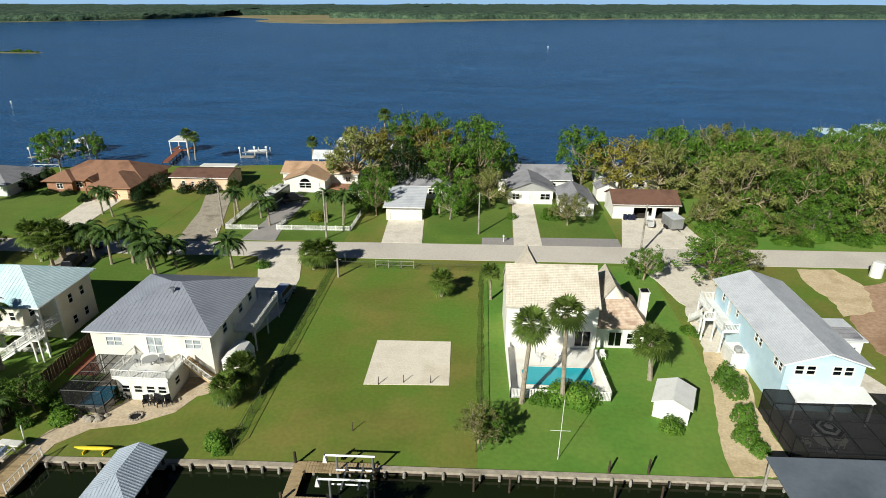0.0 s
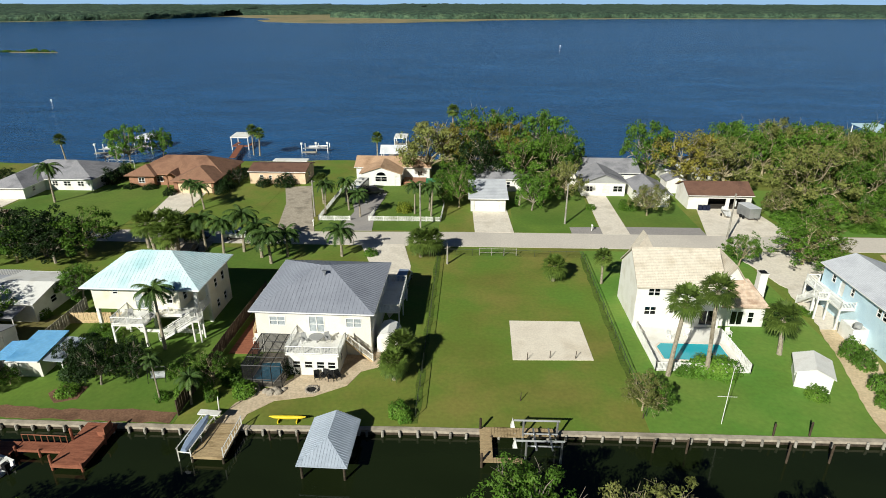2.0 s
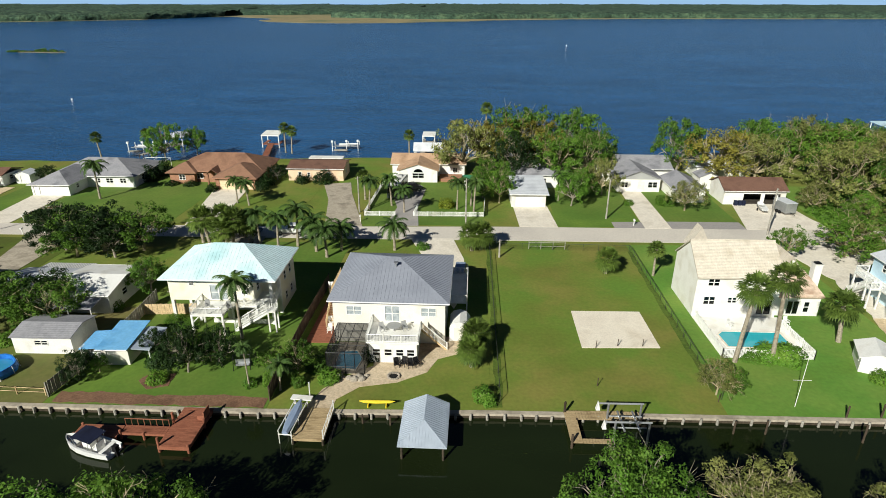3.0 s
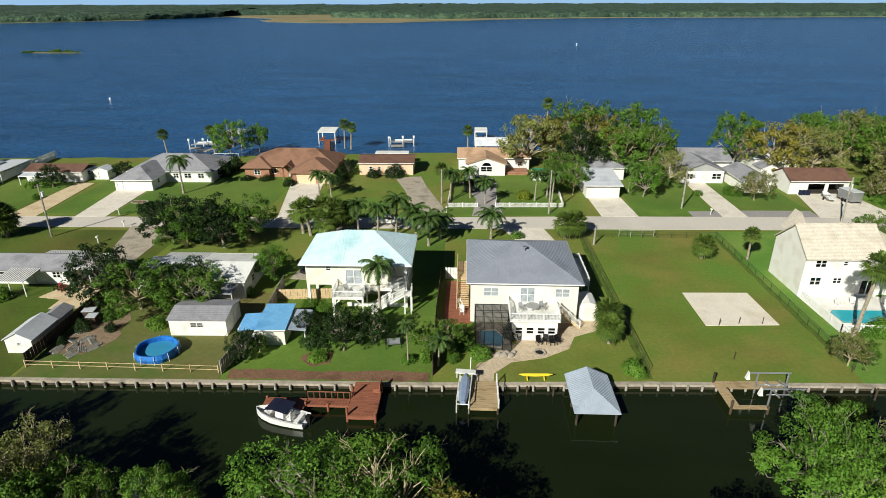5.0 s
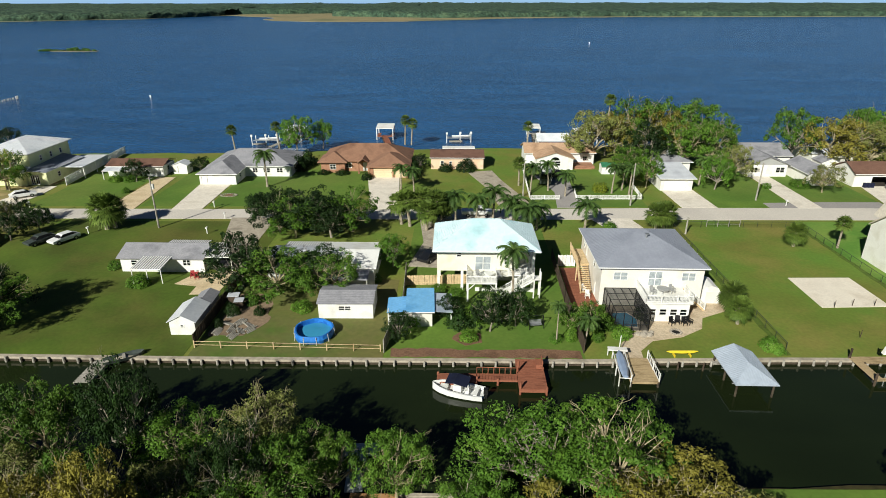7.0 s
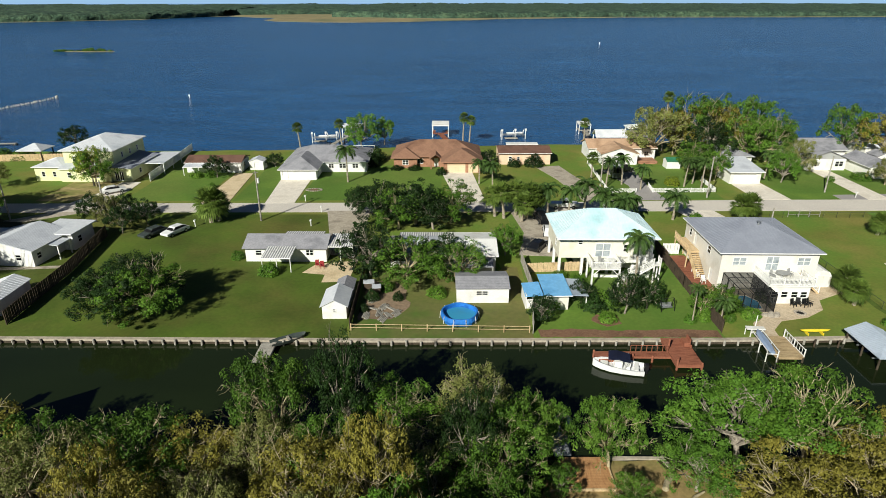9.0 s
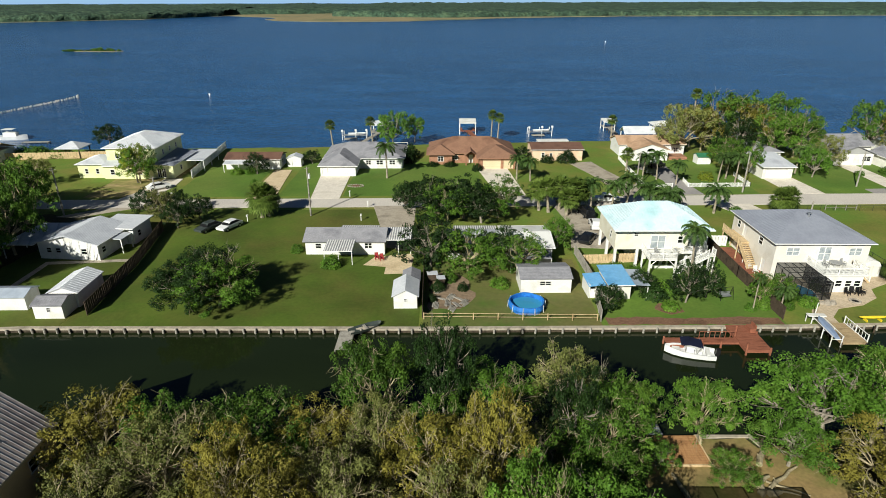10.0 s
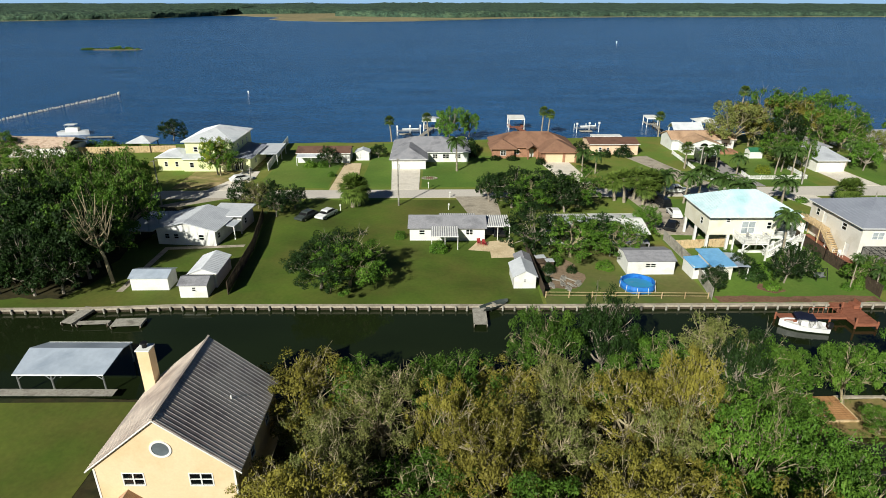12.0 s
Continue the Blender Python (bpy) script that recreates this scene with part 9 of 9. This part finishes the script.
def garden_bits():
    s = empty("lawn_swing", -50.8, 45.3, 0, 10, "grey canopy garden swing under trees", "swing")
    part("swing_frame", Shape().bar((-0.9, -0.5, 0), (-0.9, 0, 1.7), 0.06).bar((-0.9, 0.5, 0), (-0.9, 0, 1.7), 0.06).bar((0.9, -0.5, 0), (0.9, 0, 1.7), 0.06).bar((0.9, 0.5, 0), (0.9, 0, 1.7), 0.06).bar((-0.9, 0, 1.7), (0.9, 0, 1.7), 0.06), DARKMETAL, s)
    part("bench", Shape().box(-0.75, -0.25, 0.45, 0.75, 0.25, 0.52).box(-0.75, 0.22, 0.52, 0.75, 0.28, 1.0), METAL, s)
    rng = random.Random(12)
    for x, y in ((-87.4, 43.4), (-86.2, 43.0), (-88.4, 44.8), (-85.2, 43.6), (-87.0, 45.2), (-88.6, 47.0), (-86.8, 42.2), (-89.0, 42.8), (-85.8, 44.6)):
        o = empty("timber_pile", x, y, 0, rng.uniform(0, 180), "loose heap of grey scrap timber", "timber pile", "scrap heaps")
        for i in range(5):
            part("board", Shape().box(-rng.uniform(0.4, 1.0), -0.08 + i * 0.16 - 0.3, 0.02 + 0.06 * i, rng.uniform(0.4, 1.0), 0.06 + i * 0.16 - 0.3, 0.1 + 0.07 * i), WOOD_GREY, o)
    for x, y, w in ((-89.6, 50.4, 1.3), (-88.4, 49.0, 1.0)):
        o = empty("hutch", x, y, 0, 8, "small weathered hutch with flat roof", "hutch")
        part("box", Shape().box(-w / 2, -0.5, 0.3, w / 2, 0.5, 1.2), WOOD_BROWN, o)
        part("lid", Shape().box(-w / 2 - 0.1, -0.6, 1.2, w / 2 + 0.1, 0.6, 1.27), ROOF_PALEGREY, o)
        for sx in (-1, 1):
            for sy in (-1, 1):
                part("leg", Shape().box(sx * w * 0.45 - 0.04, sy * 0.45 - 0.04, 0, sx * w * 0.45 + 0.04, sy * 0.45 + 0.04, 0.3), WOOD_BROWN, o)
    for x, y, h in ((-42.0, 40.1, 2.2),):
        o = empty("lamp_post", x, y, 0, 0, "slim pale garden post", "post", "garden posts")
        part("shaft", Shape().tube([(0, 0, 0), (0.06, 0.05, h)], [0.07, 0.05], 8), WHITE, o)
    for x, y in ((-22.0, 83.0), (2.8, 92.6), (-102.6, 82.0), (-107.0, 88.3), (-102.9, 74.6), (-46.3, 91.8), (-142.0, 86.9), (-123.0, 74.0)):
        o = empty("mailbox", x, y, 0, 0, "small white mailbox on a post", "mailbox", "mailboxes")
        part("post", Shape().box(-0.06, -0.06, 0, 0.06, 0.06, 1.0), WHITE, o)
        part("box", Shape().box(-0.13, -0.25, 1.0, 0.13, 0.25, 1.25), WHITE, o)
    for x, y in ((-12.6, 44.2), (-8.8, 52.1), (-5.9, 52.2), (-11.4, 51.6), (-0.4, 44.4), (-0.9, 42.2)):
        o = empty("stake", x, y, 0, 0, "short dark stake in the grass", "stake", "stakes")
        part("shaft", Shape().tube([(0, 0, 0), (0.03, 0.02, 1.0)], [0.05, 0.04], 6), WOOD_BROWN, o)
    g = small_shed("garden_shed", -26.4, 115.2, 3.2, 2.6, 1.8, 2.5, WHITE, GREENROOF, "white shed with green roof", "x")
    r = empty("planter_ring", -106.9, 95.6, 0, 0, "low stone ring round a flower bed", "flower bed")
    for i in range(20):
        a = 2 * pi * i / 20
        part("stone", Shape().box(1.6 * cos(a) - 0.15, 0.9 * sin(a) - 0.12, 0, 1.6 * cos(a) + 0.15, 0.9 * sin(a) + 0.12, 0.18), STONE, r)
    part("soil", Shape().tube([(0, 0, 0), (0, 0, 0.06)], [0.9, 0.85], 14), MULCH, r)
    t = empty("dead_tree", -149.6, 43.6, 0, 0, "bare pale leafless tree", "tree")
    t.matrix_basis = t.matrix_basis @ Matrix.Diagonal((1.35, 1.35, 1.5, 1))
    rng = np.random.default_rng(14)
    w = Shape().tube([(0, 0, -0.1), (-0.4, 0.2, 2.5), (-1.2, 0.3, 5.2)], [0.2, 0.16, 0.12], 7)
    for i in range(22):
        a = rng.uniform(0, 2 * pi)
        l = rng.uniform(1.6, 3.6)
        b = np.array([-0.5, 0.2, 2.9]) + (np.array([-1.2, 0.3, 5.2]) - np.array([-0.5, 0.2, 2.9])) * rng.uniform(0.2, 1)
        m = b + np.array([cos(a) * l * 0.4, sin(a) * l * 0.4, l * 0.35])
        e = b + np.array([cos(a) * l * 0.7 + rng.normal(0, 0.2), sin(a) * l * 0.7, l * 1.0])
        w.tube([tuple(b), tuple(m), tuple(e)], [0.08, 0.05, 0.02], 5)
        for _ in range(3):
            o = rng.normal(0, 0.5, 3)
            w.tube([tuple(m), tuple(m + o * 0.6 + np.array([0, 0, 0.6])), tuple(m + o + np.array([0, 0, 1.2]))], [0.035, 0.025, 0.012], 4)
    part("trunk", w, BARK_PALE, t)


garden_bits()

# ---------------------------------------------------------------- lake: docks, lifts, boats, island
def roofed_pier(x, y, x0, y0, w, d, zr, roof_mat, deck_mat, label, hip_roof=True, walk_w=1.3):
    """A roofed slip at (x, y) with a walkway that starts at (x0, y0) on the shore."""
    p = empty("pier", x, y, 0, 0, label, "pier")
    if hip_roof:
        roof(p, hip(-w / 2, -d / 2, w / 2, d / 2, zr, zr + 0.9, 0.3), roof_mat, 0.12, 0.0, "", WHITE)
    else:
        roof(p, [[(-w / 2, -d / 2, zr), (w / 2, -d / 2, zr), (w / 2, d / 2, zr + 0.35), (-w / 2, d / 2, zr + 0.35)]], roof_mat, 0.25, 0.0)
    for sx in (-0.46, 0.46):
        for sy in (-0.46, 0.46):
            pile_at(p, sx * w, sy * d, zr, 0.14, WHITE, "post")
    part("platform", Shape().box(-w * 0.48, -d * 0.48, 0.3, w * 0.48, -d * 0.2, 0.45).box(-w * 0.48, -d * 0.2, 0.3, -w * 0.3, d * 0.48, 0.45).box(w * 0.3, -d * 0.2, 0.3, w * 0.48, d * 0.48, 0.45), deck_mat, p)
    a, b = Vector((x0 - x, y0 - y, 0.5)), Vector((0, -d * 0.45, 0.5))
    n = (b - a).cross(Vector((0, 0, 1))).normalized() * walk_w / 2
    part("walkway", Shape().slab([a - n, a + n, b + n, b - n], 0.12), deck_mat, p)
    me = Shape().tube([(0, 0, -3), (0, 0, 0.7)], [0.1, 0.1], 6).mesh("piling", PILE)
    k = max(2, int((b - a).length / 3))
    for i in range(k + 1):
        for sg in (-1, 1):
            q = a + (b - a) * (i / k) + n * sg
            part("piling", me, None, p).location = (q.x, q.y, 0)
    return p


roofed_pier(-81.6, 152.0, -78.8, 137.0, 5.0, 5.0, 2.9, WHITE, WOOD_RED, "roofed white boat slip on a red pier", False, 1.6)
roofed_pier(-107.4, 150.0, -110.4, 135.5, 5.0, 6.0, 2.6, ROOF_WHITE, WOOD_GREY, "white-roofed boat slip on a grey pier")
roofed_pier(99.0, 175.0, 92.0, 148.0, 8.0, 11.0, 2.9, SKYBLUE, WOOD_GREY, "large blue-grey roofed boat slip", False)
roofed_pier(116.0, 182.0, 110.0, 148.0, 8.0, 10.0, 3.0, SKYBLUE, WOOD_GREY, "blue-grey roofed slip on a long pier", False)
roofed_pier(77.0, 170.0, 74.0, 147.0, 8.0, 9.0, 2.4, ROOF_SHINGLE, WOOD_GREY, "dark-roofed boat slip behind the woods", False)
roofed_pier(-38.6, 157.0, -39.5, 140.0, 3.6, 4.2, 2.2, WHITE, WOOD_GREY, "small white frame slip on the lake", False)
roofed_pier(-24.6, 150.0, -26.0, 142.0, 6.0, 5.0, 2.6, WHITE, WOOD_GREY, "white roofed slip behind the oaks")


def lake_lift(x, y, label):
    l = empty("boat_lift", x, y, 0, 4, label, "boat lift", "lake lifts")
    for px, py, h in ((-3.4, -1.5, 2.2), (0.4, -1.4, 2.3), (3.4, -1.2, 2.3), (-3.2, 2.0, 1.4), (3.4, 2.2, 1.4), (0.4, 2.0, 1.4)):
        pile_at(l, px, py, h, 0.12, WHITE, "post")
        if h > 2:
            part("motor_cover", Shape().box(px - 0.25, py - 0.25, h - 0.4, px + 0.25, py + 0.25, h + 0.1), WHITE, l)
    part("beam", Shape().box(-3.4, -0.2, 0.3, 3.4, 0.2, 0.5), METAL, l)
    part("beam", Shape().box(-3.2, 1.2, 0.3, 3.4, 1.5, 0.5), METAL, l)
    part("platform", Shape().box(-2.8, -3.6, 0.0, 0.8, -2.2, 0.2), WOOD_GREY, l)
    rowing_boat(x + 0.6, y + 0.4, 0.5, 8, CARPAINT_WHITE, "white skiff on the lake lift", 5.0)


lake_lift(-60.6, 148.6, "white-posted boat lift on the lake")
lake_lift(-114.0, 143.6, "boat lift with posts near the grey pier")


def lake_boat(x, y, rz, label, L=8.0):
    b = empty("cabin_boat", x, y, -0.6, rz, label, "boat")
    v, f = [], []
    secs = [(-0.5, 1.4, 1.0), (-0.2, 1.5, 1.0), (0.2, 1.35, 1.15), (0.4, 0.7, 1.3), (0.5, 0.05, 1.4)]
    for u, w, t in secs:
        v += [(u * L, -w, t), (u * L, -w * 0.7, -0.3), (u * L, w * 0.7, -0.3), (u * L, w, t)]
    for i in range(4):
        for k in range(4):
            f.append((i * 4 + k, i * 4 + (k + 1) % 4, i * 4 + 4 + (k + 1) % 4, i * 4 + 4 + k))
    part("hull", Shape().add(v, f + [(0, 1, 2, 3), (19, 18, 17, 16)]), CARPAINT_WHITE, b)
    part("cabin", Shape().prism([(-1.8, -1.0), (1.6, -0.8), (1.6, 0.8), (-1.8, 1.0)], 1.0, 2.1), WHITE, b)
    part("hard_top", Shape().box(-2.0, -1.1, 2.9, 1.0, 1.1, 3.0), WHITE, b)
    part("top_frame", Shape().bar((-1.8, -1, 2.1), (-1.8, -1, 2.9), 0.06).bar((0.8, -0.8, 2.1), (0.8, -0.8, 2.9), 0.06).bar((-1.8, 1, 2.1), (-1.8, 1, 2.9), 0.06).bar((0.8, 0.8, 2.1), (0.8, 0.8, 2.9), 0.06), METAL, b)


lake_boat(-211.4, 142.0, 4, "white cabin boat moored on the lake", 8.5)
lake_boat(66.5, 162.0, 10, "white motor boat moored by the brown slip", 7.0)
small_dock(-201.0, 136.4, 7.0, 1.6, "grey floating dock by the shore", 5, 0.0)


def lakeside_left():
    h = house("house", -203.5, 116.5, "low house with pinkish-brown roof by the lake", rz=-4)
    block(h, -8.0, -4.0, 8.0, 4.0, 0.0, 2.6, STUCCO, [("S", -4.0, -2.6, 0.9, 2.0, "pair"), ("S", 2.0, 3.4, 0.9, 2.0, "pair")])
    roof(h, gable(-8.0, -4.0, 8.0, 4.0, 2.7, 4.4, "x", 0.5, 0.4), ROOF_PINK, 0.16, 0.0, "pinkish-brown tile roof")
    h = house("pavilion", -180.8, 120.4, "open pavilion with pale hip roof", "pavilion")
    roof(h, hip(-2.8, -2.6, 2.8, 2.6, 2.6, 3.9, 0.3), ROOF_WHITE, 0.14)
    for sx in (-2.6, 2.6):
        for sy in (-2.4, 2.4):
            part("post", Shape().box(sx - 0.1, sy - 0.1, 0, sx + 0.1, sy + 0.1, 2.6), WOOD_BROWN, h)
    sheet("lawn", [(-300, 70.0), (-163, 74.0), (-163, 80.5), (-300, 77.0)], 0.015, GRASS_OLIVE, "verge of the lane", "lawn", 0.015)
    drive([(-215, 97.0), (-180, 101.0), (-181, 103.5), (-215, 101.0)], CONCRETE, "pale sandy track")
    drive([(-300, 72.0), (-184, 80.0), (-184, 82.0), (-300, 76.0)], CONCRETE_DARK, "pale side track", 0.06)
    small_shed("garden_shed", 24.0, 118.0, 4.0, 4.0, 2.6, 3.6, STUCCO, ROOF_SHINGLE, "white outbuilding behind the garage", "y")
    h = house("house", 31.0, 128.0, "white house half hidden behind oaks")
    block(h, -7.0, -4.0, 5.0, 5.0, 0.0, 2.9, STUCCO, [("S", -5.0, -3.6, 0.9, 2.0, "pair"), ("S", 1.0, 2.4, 0.9, 2.0, "pair")])
    roof(h, hip(-7.0, -4.0, 5.0, 5.0, 3.0, 5.0, 0.5), ROOF_PALEGREY, 0.14)


lakeside_left()


def island():
    o = empty("islet", -352, 440, WATER, 0, "low marshy islet with dark clumps", "islet")
    o["kind"] = "structure"
    rng = random.Random(3)
    ring = [(24 * cos(2 * pi * i / 20) * rng.uniform(0.8, 1.1), 3.0 * sin(2 * pi * i / 20) * rng.uniform(0.7, 1.2)) for i in range(20)]
    part("mud", Shape().prism(ring, -0.5, 0.25), MARSH, o)
    for x, r, h in ((-21, 4, 1.0), (-6, 1.6, 0.9), (1, 2.4, 2.0), (7, 1.5, 1.0), (13, 1.8, 1.6), (18, 1.6, 1.2), (-17, 3.0, 1.3), (-12, 2.4, 1.0), (4, 2.0, 2.6), (10, 2.2, 2.0), (-2, 2.0, 1.6)):
        shrub(0, -352 + x, 440 + rng.uniform(-1.5, 1.5), r, h, WATER + 0.1)
    s = empty("breakwater", -238, 215, 0, 0, "line of old piles running into the lake", "breakwater")
    a, b = Vector((1.2, 3.0, 0)), Vector((-10, -58, 0))
    me = Shape().tube([(0, 0, -3), (0, 0, 0.1)], [0.24, 0.22], 6).mesh("piling", CONCRETE)
    for i in range(80):
        q = a + (b - a) * (i / 79)
        p = part("piling", me, None, s)
        p.location = (q.x + rng.uniform(-0.3, 0.3), q.y, rng.uniform(-0.4, 0.1) + (0.5 if i < 2 else 0))
    for x, y, h in ((-184.8, 221.7, 1.0), (50.4, 524.0, 1.8)):
        m = empty("channel_marker", x, y, WATER, 0, "white channel marker post in the lake", "marker", "channel markers")
        part("shaft", Shape().tube([(0, 0, -2), (0, 0, h)], [0.14, 0.12], 8), WHITE, m)
        part("board", Shape().box(-0.3, -0.05, h * 0.6, 0.3, 0.05, h * 1.15), WHITE, m)


island()


def corner_boathouse():
    b = empty("boathouse", 31.8, 36.0, 0, 1.4, "boathouse with flat dark grey sheet roof", "boathouse")
    roof(b, [[(-8.6, -4.6, 2.5), (8.6, -4.6, 2.5), (8.6, 4.4, 2.9), (-8.6, 4.4, 2.9)]], ROOF_SLATE, 0.16, 0.0, "flat dark blue-grey roof", WHITE)
    for x in (-8.3, -2.8, 2.8, 8.3):
        for y in (-4.3, 4.1):
            pile_at(b, x, y, 2.5, 0.12, WOOD_GREY, "post")
    t = empty("parasol_table", 30.8, 45.2, 0.07, 0, "white table with ringed parasol under dark cage", "table")
    n = 8
    part("tabletop", Shape().tube([(0, 0, 0.7), (0, 0, 0.76)], [0.9, 0.9], n), WHITE, t)
    pa = part("parasol", Shape().tube([(0, 0, 1.95), (0, 0, 2.4)], [1.4, 0.05], 6), WHITE, t, "black and white ringed parasol")
    for r0 in (1.35, 0.75):
        part("stripe", Shape().tube([(0, 0, 1.957 + 0.45 * (1.4 - r0) / 1.35), (0, 0, 1.957 + 0.45 * (1.4 - r0 + 0.3) / 1.35)], [r0 + 0.012, r0 - 0.288], 6), DARKMETAL, pa)
    part("mast", Shape().tube([(0, 0, 0), (0, 0, 2.4)], [0.05, 0.04], 6), WHITE, t)
    for a in range(4):
        chair(30.8 + 1.5 * cos(a * 1.57), 45.2 + 1.2 * sin(a * 1.57), a * 90 - 90, WHITE, "white chair round the parasol table", 0.07)


corner_boathouse()
